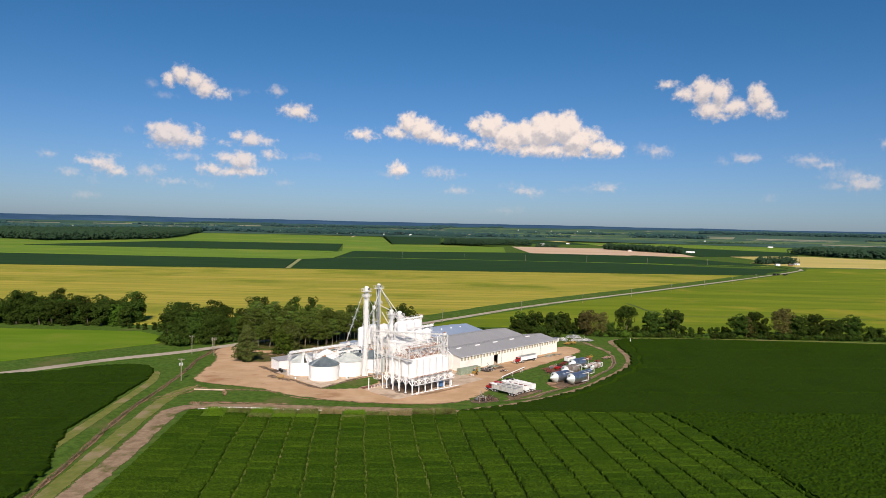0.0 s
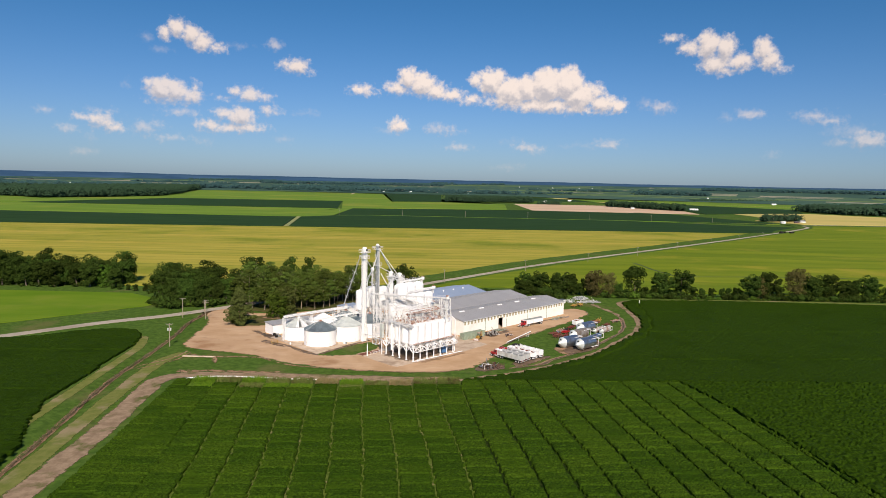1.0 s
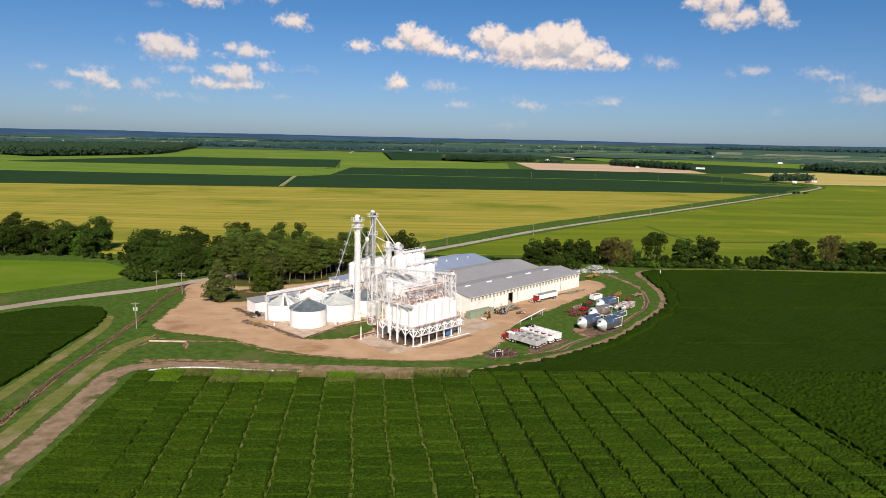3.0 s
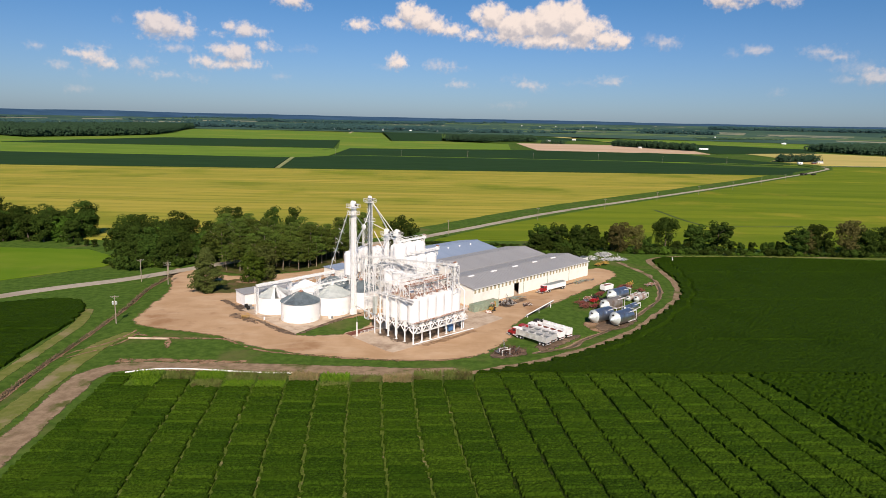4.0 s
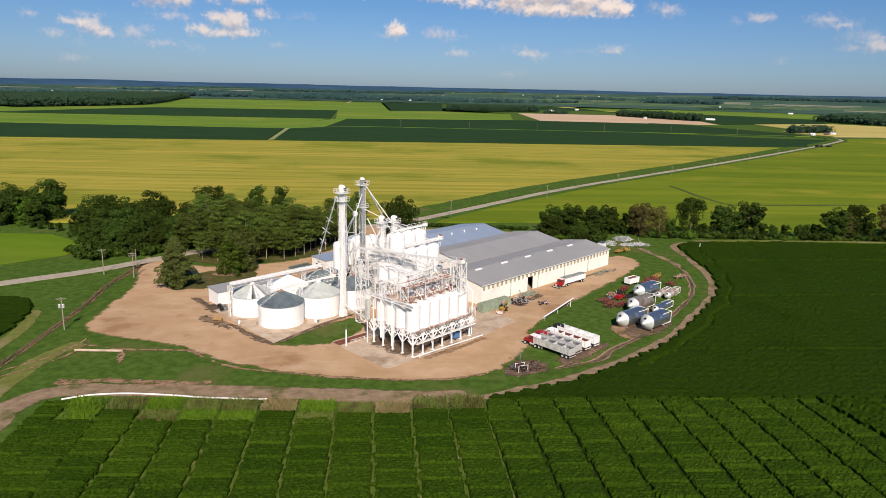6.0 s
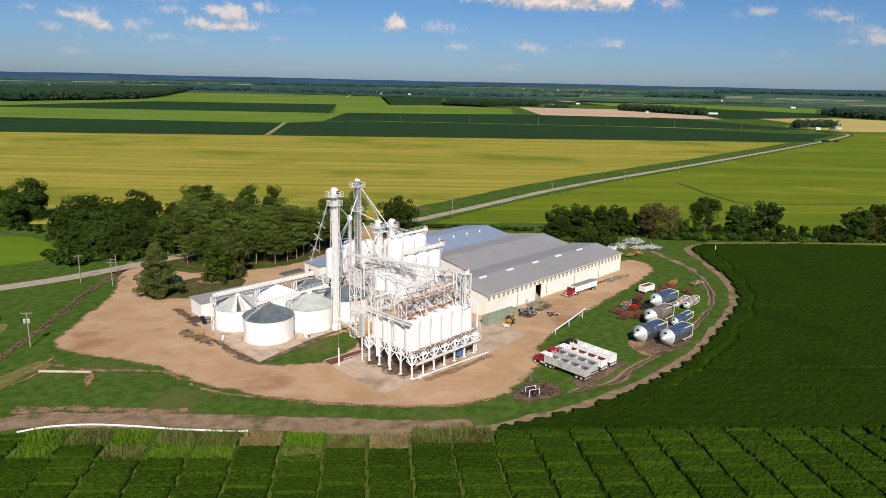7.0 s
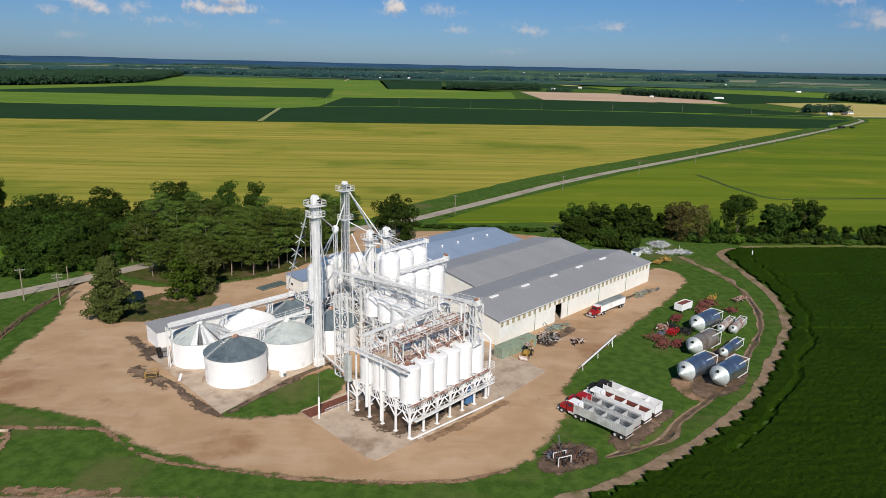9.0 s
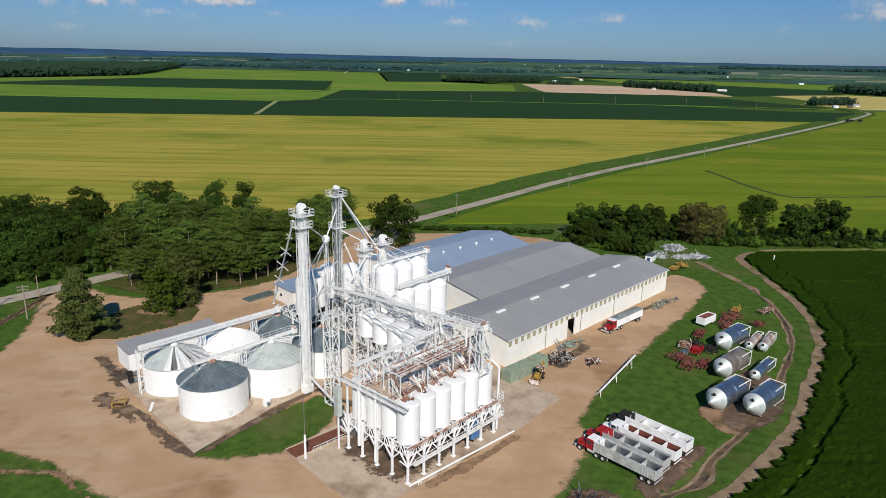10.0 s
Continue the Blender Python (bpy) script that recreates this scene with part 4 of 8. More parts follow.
canopy("soybean_crop", scallop + ring_out[12:], 0.9, soy_height, SOY, "dense dark green soybean field", "crop", 1)
canopy("soybean_crop", wavy(rounded([(-260, 176), (-165, 262), (-139, 276), (-128, 286), (-112, 290), (-103, 283), (-99, 268), (-98, 240), (-97, 200), (-96, 140), (-260, 140)]), 3, 0.6, 6), 1.0, soy_height, SOY, "dark green soybean field with a rounded corner", "crop", 2)


def plot_height(x, y, rng):
    """Blocks between narrow alleys; each block has a growth of its own."""
    col = (x - 4.0 + 0.07 * (y - 221) + 0.2 * np.sin(y / 7.0)) / 7.53
    lane = np.abs(col % 1 - 0.5)
    row = y / 4.7 + np.sin(np.floor(col) * 7.31) * 3
    lot = np.sin(np.floor(col) * 12.99 + np.floor(row) * 78.23) * 43758.5
    lot = lot - np.floor(lot)
    z = 0.85 + 0.24 * (lot - 0.5) + rng.uniform(-.15, .15, x.shape)
    z = np.where(np.abs(row % 1 - 0.5) > 0.43, z - .4, z)
    wide = 0.422 + 0.018 * np.sin(y * 1.3 + col * 9) + rng.uniform(-.012, .012, x.shape)
    return np.where((lane > wide) & (col > -8.0), np.nan, z)


field("plot_soil", [(-64, 216), (20, 216), (23, 139), (-64, 139)], 0.05, ALLEY, "pale grass alleys between trial plots", "grass")
field("plot_soil", [(20.1, 216), (55, 219), (92, 221), (97, 139), (23.1, 139)], 0.05, WEEDY, "dark weedy alleys between trial plots", "grass")
canopy("trial_plots", [(-68, 221.5), (-63.5, 221.5), (-63.2, 213.4), (-20, 213.2), (20, 216.8), (20.5, 222), (55, 222.6), (91, 222.2), (96, 195), (99, 172), (101, 140), (-66, 140)], 0.42, plot_height, SOYPLOT, "green soybean trial plots in blocks with alleys", "crop", 3)


def bushy_height(x, y, rng):
    return 1.0 + .15 * np.cos(x * 2 * np.pi / 1.9) + rng.uniform(-.25, .25, x.shape)


canopy("soybean_crop", wavy([(91.8, 221.9), (96.6, 195), (99.6, 172), (101.6, 140), (320, 140), (320, 221.8)], 2.0, .5, 4), .8, bushy_height, SOYBUSH, "taller bushy soybeans beside the plots", "crop", 5)

# ---- the works: warehouses ----
def at(u, v, z=0, turn=0):
    return YARD @ pose(u, v, z, 0, 0, turn)


def rails(bm, pts, height=1.05, step=1.8, w=0.06):
    """A handrail with posts and a middle rail along the points."""
    for p, q in zip(pts, pts[1:]):
        p, q = Vector(p), Vector(q)
        up = Vector((0, 0, height))
        bar(bm, p + up, q + up, w), bar(bm, p + up * 0.5, q + up * 0.5, w * 0.8)
        n = max(1, round((q - p).length / step))
        for k in range(n + 1):
            c = p.lerp(q, k / n)
            bar(bm, c, c + up, w)
    return bm


def truss(bm, p, q, depth, bays, w=0.12):
    """A flat lattice girder between p and q, hanging depth below them."""
    p, q = Vector(p), Vector(q)
    dn = Vector((0, 0, -depth))
    bar(bm, p, q, w), bar(bm, p + dn, q + dn, w)
    for k in range(bays):
        a, b = p.lerp(q, k / bays), p.lerp(q, (k + 1) / bays)
        mid = a.lerp(b, 0.5)
        bar(bm, a, mid + dn, w * 0.7), bar(bm, b, mid + dn, w * 0.7), bar(bm, a, a + dn, w * 0.7)
    bar(bm, q, q + dn, w * 0.7)
    return bm


def warehouse(name, label, u0, u1, v0, v1, eave, ridge, roof_mat, door=None, panels=False, skylights=0, vents=0, trim=None):
    """A long gabled sheet-metal shed; u along its ridge."""
    w = thing(name, label, "warehouse", SHEDS)
    mid, t, ov = (v0 + v1) / 2, 0.25, 0.35
    # long walls, with the doorway cut through the front one
    spans = [(u0, u1)] if not door else [(u0, door[0]), (door[1], u1)]
    bm = bmesh.new()
    for a, b in spans:
        box(bm, a, b, v0, v0 + t, 0, eave)
    if door:
        box(bm, door[0], door[1], v0, v0 + t, door[2], eave)
    part("wall", bm, CREAM, w)
    part("wall", box(bmesh.new(), u0, u1, v1 - t, v1, 0, eave), CREAM, w)
    for a, b in ((u0, u0 + t), (u1 - t, u1)):
        bm = bmesh.new()
        lo = [bm.verts.new((a, y, z)) for y, z in ((v0 + t, 0), (v1 - t, 0), (v1 - t, eave), (mid, ridge - 0.05), (v0 + t, eave))]
        hi = [bm.verts.new((b, y, z)) for y, z in ((v0 + t, 0), (v1 - t, 0), (v1 - t, eave), (mid, ridge - 0.05), (v0 + t, eave))]
        bm.faces.new(lo[::-1]), bm.faces.new(hi)
        for k in range(5):
            bm.faces.new((lo[k], lo[(k + 1) % 5], hi[(k + 1) % 5], hi[k]))
        part("gable_wall", bm, CREAM, w)
    # sheet roof: two slopes of ribbed sheets
    for side, y in ((1, v0 - ov), (-1, v1 + 0.02)):
        run = mid - y
        ze = eave - (ridge - eave) * ov / (mid - v0) if side > 0 else eave
        bm = bmesh.new()
        a = [(u0 - ov, y, ze), (u1 + ov, y, ze), (u1 + ov, mid, ridge), (u0 - ov, mid, ridge)]
        lo = [bm.verts.new(p) for p in a]
        hi = [bm.verts.new((p[0], p[1], p[2] + 0.12)) for p in a]
        bm.faces.new(lo[::-1]), bm.faces.new(hi)
        for k in range(4):
            bm.faces.new((lo[k], lo[(k + 1) % 4], hi[(k + 1) % 4], hi[k]))
        if side < 0:
            bmesh.ops.reverse_faces(bm, faces=bm.faces)
        slope = part("roof_slope", bm, roof_mat, w)
        n = int((u1 - u0) / 1.2)
        rib = mesh_of("roof_rib", bar(bmesh.new(), (0, y + 0.05 * side, ze + 0.14), (0, mid - 0.1 * side, ridge + 0.13), 0.06, 0.06), roof_mat)
        for k in range(n + 1):
            placed("roof_rib", rib, slope, pose(u0 + (u1 - u0) * k / n, 0, 0))
    part("ridge_cap", bar(bmesh.new(), (u0 - ov, mid, ridge + 0.15), (u1 + ov, mid, ridge + 0.15), 0.5, 0.06), roof_mat, w)
    part("gutter", bar(bmesh.new(), (u0 - ov, v0 - ov - 0.06, eave - 0.1), (u1 + ov, v0 - ov - 0.06, eave - 0.1), 0.12, 0.14), trim or CREAM, w)
    if panels:
        n = int((u1 - u0) / 2.12)
        me = mesh_of("light_panel", box(bmesh.new(), 0, 0.95, -0.03, 0, eave - 1.75, eave - 0.25), TAN_PANEL)
        for k in range(n):
            u = u0 + 0.5 + k * (u1 - u0 - 0.8) / n
            placed("light_panel", me, w, pose(u, v0, 0))
        me = mesh_of("downpipe", bar(bmesh.new(), (0, -0.08, 0.1), (0, -0.08, eave - 0.1), 0.12), GREENBOX)
        for u in (u0 + 14, u0 + 28.5, u0 + 44, u0 + 59):
            placed("downpipe", me, w, pose(u, v0, 0))
        rib = mesh_of("wall_rib", bar(bmesh.new(), (0, -0.01, 0.05), (0, -0.01, eave - 1.9), 0.04, 0.02), CREAM)
        for k in range(int((u1 - u0) / 1.06)):
            u = u0 + 0.3 + 1.06 * k
            if not door or not door[0] - 0.1 < u < door[1] + 0.1:
                placed("wall_rib", rib, w, pose(u, v0, 0))
    if door:
        for u in door[:2]:
            part("door_jamb", box(bmesh.new(), u - 0.1, u + 0.1, v0 - 0.06, v0 - 0.003, 0, door[2]), CREAM, w)
        part("sliding_door", box(bmesh.new(), door[0] - 2.3, door[0] - 0.12, v0 - 0.16, v0 - 0.08, 0.05, door[2] + 0.1), CREAM, w)
    if skylights:
        sl = (ridge - eave) / (mid - v0)
        for k in range(skylights):
            u = u0 + 7.3 + k * 12.9
            vv = mid - 1.5
            part("skylight", box(bmesh.new(), u, u + 3.0, vv, vv + 0.7, eave + sl * (vv - v0) + 0.1, eave + sl * (vv - v0) + 0.5, 0.06), WHITE, w)
    for k in range(vents):
        u = u0 + 4 + k * (u1 - u0 - 6) / vents
        part("roof_vent", lathe(bmesh.new(), [(.25, ridge - 1.0), (.25, ridge - .3), (.42, ridge - .25), (.38, ridge), (0, ridge + .15)], 12, u, mid - 4.2), WHITE, w)
    return w


warehouse("warehouse", "long cream metal warehouse, grey roof with skylights, open doorway", 42.5, 116, 17.2, 37.6, 6.2, 7.9, ROOF_GREY, (65.2, 68.4, 4.6), True, 5)
warehouse("warehouse", "cream metal warehouse with plain grey roof", 57.2, 113, 37.8, 59.4, 6.5, 8.3, ROOF_GREY, trim=ROOF_GREY)
warehouse("warehouse", "metal warehouse with weathered blue-grey roof and round vents", 57, 107, 59.6, 84, 6.5, 8.6, ROOF_BLUE, vents=6)
for n, (a, b, c, d) in enumerate(((42.8, 115.7, 17.5, 37.3), (57.5, 112.7, 38.1, 59.1), (57.3, 106.7, 59.9, 83.7))):
    tagged(part("warehouse_floor", box(bmesh.new(), a, b, c, d, 0.02, 0.06), CONCRETE), "bare concrete warehouse floor", "floor", kind="structure").matrix_world = SHEDS


# ---- grain bins ----
def grain_bin(u, v, r, eave, peak, roof_mat, label, painted_half=False):
    b = thing("grain_bin", label, "grain bin", at(u, v), "grain bins in two rows")
    prof = [(r, 0.12)]
    n = int(eave / 0.81)
    for k in range(n + 1):
        z = 0.12 + k * (eave - 0.12) / n
        prof += [(r, z), (r + 0.018, z + 0.04), (r, z + 0.08)]
    part("wall", lathe(bmesh.new(), prof, 48), WHITE, b)
    part("base_ring", lathe(bmesh.new(), [(r + 0.7, 0.04), (r + 0.7, 0.18), (r + 0.02, 0.2)], 40), CONCRETE, b)
    part("roof", lathe(bmesh.new(), [(r + 0.18, eave - 0.02), (r + 0.18, eave + 0.06), (0.85, peak), (0.85, peak + 0.12), (0, peak + 0.16)], 48), roof_mat, b)
    if painted_half:
        bm = bmesh.new()
        a0, a1 = 0.0, math.radians(6)
        p = [(rr * math.cos(a), rr * math.sin(a), z + 0.03) for rr, z, a in ((r + .19, eave + .06, a0), (r + .19, eave + .06, a1), (.9, peak, a1), (.9, peak, a0))]
        bm.faces.new([bm.verts.new(q) for q in p])
        bmesh.ops.solidify(bm, geom=bm.faces[:], thickness=0.02)
        me = mesh_of("painted_roof_sheet", bm, WHITE)
        for k in range(50):
            placed("painted_roof_sheet", me, b, pose(0, 0, 0, 0, 0, -132 + 6 * k), "" if k else "white-painted roof sheet")
    rib = bmesh.new()
    bar(rib, (r + 0.15, 0, eave + 0.1), (0.9, 0, peak + 0.03), 0.05, 0.07)
    me = mesh_of("roof_rib", rib, roof_mat)
    for k in range(28):
        placed("roof_rib", me, b, pose(0, 0, 0, 0, 0, 360 * k / 28))
    part("fill_cap", lathe(bmesh.new(), [(.8, peak), (.8, peak + .35), (.45, peak + .7), (0, peak + .75)], 16), RUST if roof_mat is GALV_DARK else STEEL_WHITE, b)
    lad = bmesh.new()
    for s in (-0.22, 0.22):
        bar(lad, (-r - 0.18, s, 0.3), (-r - 0.18, s, eave + 0.2), 0.06)
    for k in range(int(eave / 0.35)):
        bar(lad, (-r - 0.18, -0.22, 0.4 + k * 0.35), (-r - 0.18, 0.22, 0.4 + k * 0.35), 0.04)
    part("ladder", lad, STEEL_WHITE, b)
    rl = bmesh.new()
    for s in (-0.22, 0.22):
        bar(rl, (-r - 0.1, s, eave + 0.2), (-0.8, s, peak + 0.25), 0.05)
    for k in range(14):
        f = k / 14
        x, z = -r - .1 + (r - .7) * f, eave + .2 + (peak - eave) * f
        bar(rl, (x, -.22, z), (x, .22, z), .04)
    part("roof_ladder", rl, STEEL_WHITE, b)
    part("hatch", box(bmesh.new(), -0.45, 0.45, -r - 0.12, -r + 0.1, 0.7, 1.7, 0.03), STEEL_WHITE, b)
    return b


grain_bin(-10.9, 41.9, 6.1, 6.0, 8.8, GALV_DARK, "white round grain bin with dull dark steel cone roof")
grain_bin(1.3, 42.2, 6.0, 6.2, 9.1, GALV_PALE, "white round grain bin with chalky pale metal cone roof")
grain_bin(13.4, 42.6, 6.0, 6.0, 8.8, GALV_DARK, "white round grain bin with grey-blue cone roof beside towers")
grain_bin(-12.4, 55.0, 6.0, 5.6, 8.2, GALV_PALE, "white round grain bin, roof half painted white", True)
grain_bin(-1.0, 55.2, 6.0, 5.8, 8.6, WHITE, "white round grain bin with white cone roof")
grain_bin(10.4, 55.2, 6.0, 5.6, 8.4, GALV_DARK, "white round grain bin with dull green-grey roof")

# concrete pads
for name, pts, label in (("bin_pad", [(-20.5, 29.5), (-20.5, 63), (19, 63), (19, 36), (-2, 34.5)], "stained concrete pad under grain bins"),
                         ("hopper_pad", [(-9.3, 0.5), (-9.3, 20.5), (3, 21.5), (40, 21), (40, 1.0), (24, -1.2), (0, -1.6), (-8.6, -1.6)], "stained concrete pad under the hopper block")):
    ob = tagged(part(name, slab(wavy(pts, 1.0, 0.12, 2.0), 0.03, 0.11), CONCRETE), label, "concrete pad", kind="structure")
    ob.matrix_world = YARD


# ---- hopper block ----
def tank_mesh(name, r, z0, z1, mat, dome=0.5, n=24):
    """An upright tank with hopper cone below and a low cone on top."""
    return mesh_of(name, lathe(bmesh.new(), [(0.25, z0 - 1.6), (r, z0), (r, z0 + .02), (r, (z0 + z1) / 2 - .05), (r + .03, (z0 + z1) / 2), (r, (z0 + z1) / 2 + .05), (r, z1), (r + .05, z1 + .03), (r * .9, z1 + dome * .5), (.3, z1 + dome), (0, z1 + dome)], n), mat, False)


TOP = 12.6   # upper rim of the hopper tanks


def hopper_block():
    b = thing("hopper_block", "white steel loading block of round hopper tanks on braced legs", "grain hopper", BLOCK)
    p, rows, cols = 3.5, 4, 6
    me = tank_mesh("tank", 1.82, 6.3, TOP, WHITE, 0.4, 32)
    for i in range(cols):
        for j in range(rows):
            placed("tank", me, b, pose(p * (i + .5), p * (j + .5), 0))
    leg = mesh_of("leg", box(bmesh.new(), -.17, .17, -.17, .17, 0.05, 6.2, 0.03), WHITE)
    foot = mesh_of("foot_plate", box(bmesh.new(), -.35, .35, -.35, .35, 0.11, 0.2), WHITE)
    for i in range(cols + 1):
        for j in range(rows + 1):
            if 0 < i < cols and 0 < j < rows and (i + j) % 2:
                continue
            placed("leg", leg, b, pose(p * i, p * j, 0))
            placed("foot_plate", foot, b, pose(p * i, p * j, 0))
    # lattice girders under the tanks
    for j in range(rows + 1):
        part("girder", truss(bmesh.new(), (0, p * j, 6.2), (p * cols, p * j, 6.2), 1.5, cols * 2, .16), WHITE, b)
    for i in range(cols + 1):
        part("girder", truss(bmesh.new(), (p * i, 0, 6.2), (p * i, p * rows, 6.2), 1.5, rows * 2, .16), WHITE, b)
    # fan braces at the leg heads along the two open faces
    brace = bmesh.new()
    for d in (-1, 1):
        bar(brace, (0, 0, 2.9), (d * 1.7, 0, 4.8), .2), bar(brace, (0, 0, 4.0), (d * 0.9, 0, 6.1), .15)
    bm_u = mesh_of("brace", brace, WHITE)
    for i in range(cols + 1):
        placed("brace", bm_u, b, pose(p * i, -.03, 0)), placed("brace", bm_u, b, pose(p * i, p * rows + .03, 0))
    for j in range(rows + 1):
        placed("brace", bm_u, b, pose(-.03, p * j, 0, 0, 0, 90)), placed("brace", bm_u, b, pose(p * cols + .03, p * j, 0, 0, 0, 90))
    # low walkway along the front, rusty ledge at the tank feet
    part("ledge", box(bmesh.new(), -.3, 21.3, -.75, -.12, 6.2, 6.32), RUST, b, "rusty steel ledge")
    part("ledge_rail", rails(bmesh.new(), [(0, -.7, 6.3), (21.3, -.7, 6.3)], .35, 1.7, .07), RUST, b)
    part("catwalk", box(bmesh.new(), .5, 22.4, -1.1, -.25, 3.3, 3.4), STEEL_WHITE, b)
    part("catwalk_rail", rails(bmesh.new(), [(.5, -1.05, 3.4), (22.4, -1.05, 3.4), (22.4, -.3, 3.4)], 1.1, 1.2, .07), STEEL_WHITE, b)
    cage = bmesh.new()
    for z in (6.3, 6.9, 7.5):
        for a, c in (((21.5, -.6), (22.6, -.6)), ((22.6, -.6), (22.6, .6)), ((22.6, .6), (21.5, .6))):
            bar(cage, (*a, z), (*c, z), .07)
    for q in ((21.5, -.6), (22.6, -.6), (22.6, .6), (21.5, .6)):
        bar(cage, (*q, 5.5), (*q, 7.5), .07)
    part("stair_cage", cage, STEEL_WHITE, b)
    # corner frames, ladders and tall side pipes on the west face
    post = mesh_of("frame_post", box(bmesh.new(), -.13, .13, -.13, .13, 5.5, TOP + 0.40), STEEL_WHITE)
    for v in (7.0, 10.5, 13.8):
        placed("frame_post", post, b, pose(-.3, v, 0))
    part("face_rail", bar(bmesh.new(), (-.3, -.3, TOP + 0.35), (-.3, 14.6, TOP + 0.35), .3, .2), STEEL_WHITE, b)
    for v in (5.6, 9.1):
        lad = bmesh.new()
        for s in (-.3, .3):
            bar(lad, (-.5, v + s, 6.2), (-.5, v + s, TOP + 1.00), .07)
        for k in range(20):
            bar(lad, (-.5, v - .3, 6.5 + .4 * k), (-.5, v + .3, 6.5 + .4 * k), .05)
        part("ladder", lad, STEEL_WHITE, b)
    part("west_pipe", tube(bmesh.new(), (-.75, 10.4, 2.5), (-.75, 10.4, TOP), .28, n=12), WHITE, b)
    part("west_pipe", tube(bmesh.new(), (-.7, 6.6, 1.2), (-.7, 6.6, TOP + 0.20), .22, n=12), WHITE, b)
    # loading spout pipe at the east end
    bm = bmesh.new()
    path = [(20.6, 2.5, TOP + 1.80), (21.9, 1.0, TOP), (22.1, .2, 12.0), (22.1, .2, .2)]
    for a, c in zip(path, path[1:]):
        tube(bm, a, c, .2, n=10)
    part("downpipe", bm, WHITE, b)
    # rusty filling pipes, valves, motors and bars over the tank tops
    rng = random.Random(8)
    for i in range(cols):
        for j in range(rows):
            c = Vector((p * (i + .5), p * (j + .5), TOP + .3))
            front = j < 2
            mat = RUST if front or rng.random() < .3 else STEEL_WHITE
            if j:
                part("valve_box", box(bmesh.new(), c.x - .3, c.x + .3, c.y - .3, c.y + .3, TOP + .3, TOP + .6 + rng.uniform(0, .3), .05), RUST, b)
            for k in range(3 if front else 2):
                o = Vector((rng.uniform(-1.3, 1.3), rng.uniform(.2, 1.4) if not j else rng.uniform(-1.2, 1.2), 0))
                top = Vector((c.x + o.x + rng.uniform(-.5, .5), 4.6 if front else 10.8, TOP + rng.uniform(2.0, 3.2)))
                elbow = Vector((c.x + o.x, c.y + o.y, TOP + rng.uniform(.9, 1.8)))
                pipe_bm = tube(bmesh.new(), c + o * .6 - Vector((0, 0, .1)), elbow, .09, n=7)
                part("filling_pipe", tube(pipe_bm, elbow, elbow.lerp(top, .9), .08, n=7), mat if k else STEEL_WHITE, b)
            if front:
                m0 = c + Vector((rng.uniform(-.9, .9), rng.uniform(.6, 1.5), rng.uniform(.3, .6)))
                part("motor", tube(bmesh.new(), m0, m0 + Vector((rng.uniform(.5, .9), 0, 0)), .26, n=10), RUST, b)
                part("motor_stand", box(bmesh.new(), m0.x, m0.x + .5, m0.y - .3, m0.y + .3, TOP + .25, m0.z - .2), RUST, b)
    for k in range(40):
        u, v = rng.uniform(.5, 20.0), rng.uniform(2.6, 9.5)
        z = TOP + .4 + rng.uniform(0, 1.5)
        e = Vector((rng.uniform(.8, 2.6), 0, rng.uniform(-.1, .2))) if rng.random() < .5 else Vector((0, rng.uniform(.8, 2.4), rng.uniform(-.1, .2)))
        part("cross_bar", bar(bmesh.new(), (u, v, z), Vector((u, v, z)) + e, .09), RUST if k % 3 else STEEL_WHITE, b)
    # spilled rust on the first tops, pale deck plates at the west end
    for u, v, w in ((1.9, 2.2, 1.1), (5.4, 2.7, .8)):
        part("rust_plate", lathe(bmesh.new(), [(w, TOP + .34), (w * .8, TOP + .37), (0, TOP + .44)], 14, u, v), RUST, b)
    part("deck", box(bmesh.new(), .2, 5.2, 4.6, 9.4, TOP + .36, TOP + .44), CONCRETE, b, "pale dusty deck plates")
    part("casing", box(bmesh.new(), -1.7, -.85, 14.4, 15.6, 6.2, TOP - 1.2, .06), GALV_PALE, b)
    part("casing_leg", box(bmesh.new(), -1.4, -1.15, 14.9, 15.1, .1, 6.2), WHITE, b)
    part("west_walkway", box(bmesh.new(), -1.05, -.45, -.2, 16.8, TOP - .08, TOP - .02), STEEL_WHITE, b)
    part("west_walkway_rail", rails(bmesh.new(), [(-1.0, -.2, TOP - .02), (-1.0, 16.8, TOP - .02)], 1.0, 1.75, .05), STEEL_WHITE, b)
    for u in (1.2, 7.2, 13.2, 19.4):
        part("frame_post", bar(bmesh.new(), (u, 3.0, TOP + 0.20), (u, 3.0, TOP + 4.00), .16), STEEL_WHITE, b)
        part("frame_post", bar(bmesh.new(), (u, 6.8, TOP + 0.20), (u, 6.8, TOP + 4.00), .16), STEEL_WHITE, b)
        part("cross_bar", bar(bmesh.new(), (u, 2.9, TOP + 4.00), (u, 6.9, TOP + 4.00), .16), STEEL_WHITE, b)
    for v in (3.0, 6.8):
        part("cross_bar", bar(bmesh.new(), (1.2, v, TOP + 4.00), (19.4, v, TOP + 4.00), .16), RUST, b)
    # deck over the tanks
    part("deck", box(bmesh.new(), -.2, 21.2, 3.4, 4.5, TOP + 0.25, TOP + 0.35), RUST, b, "rusty grating deck")
    part("deck", box(bmesh.new(), -.2, 21.2, 9.6, 11.4, TOP + 0.25, TOP + 0.35), RUST, b, "rusty grating deck")
    part("deck_rail", rails(bmesh.new(), [(-.2, 3.4, TOP + 0.35), (21.2, 3.4, TOP + 0.35)], 1.05, 1.75, .07), RUST, b)
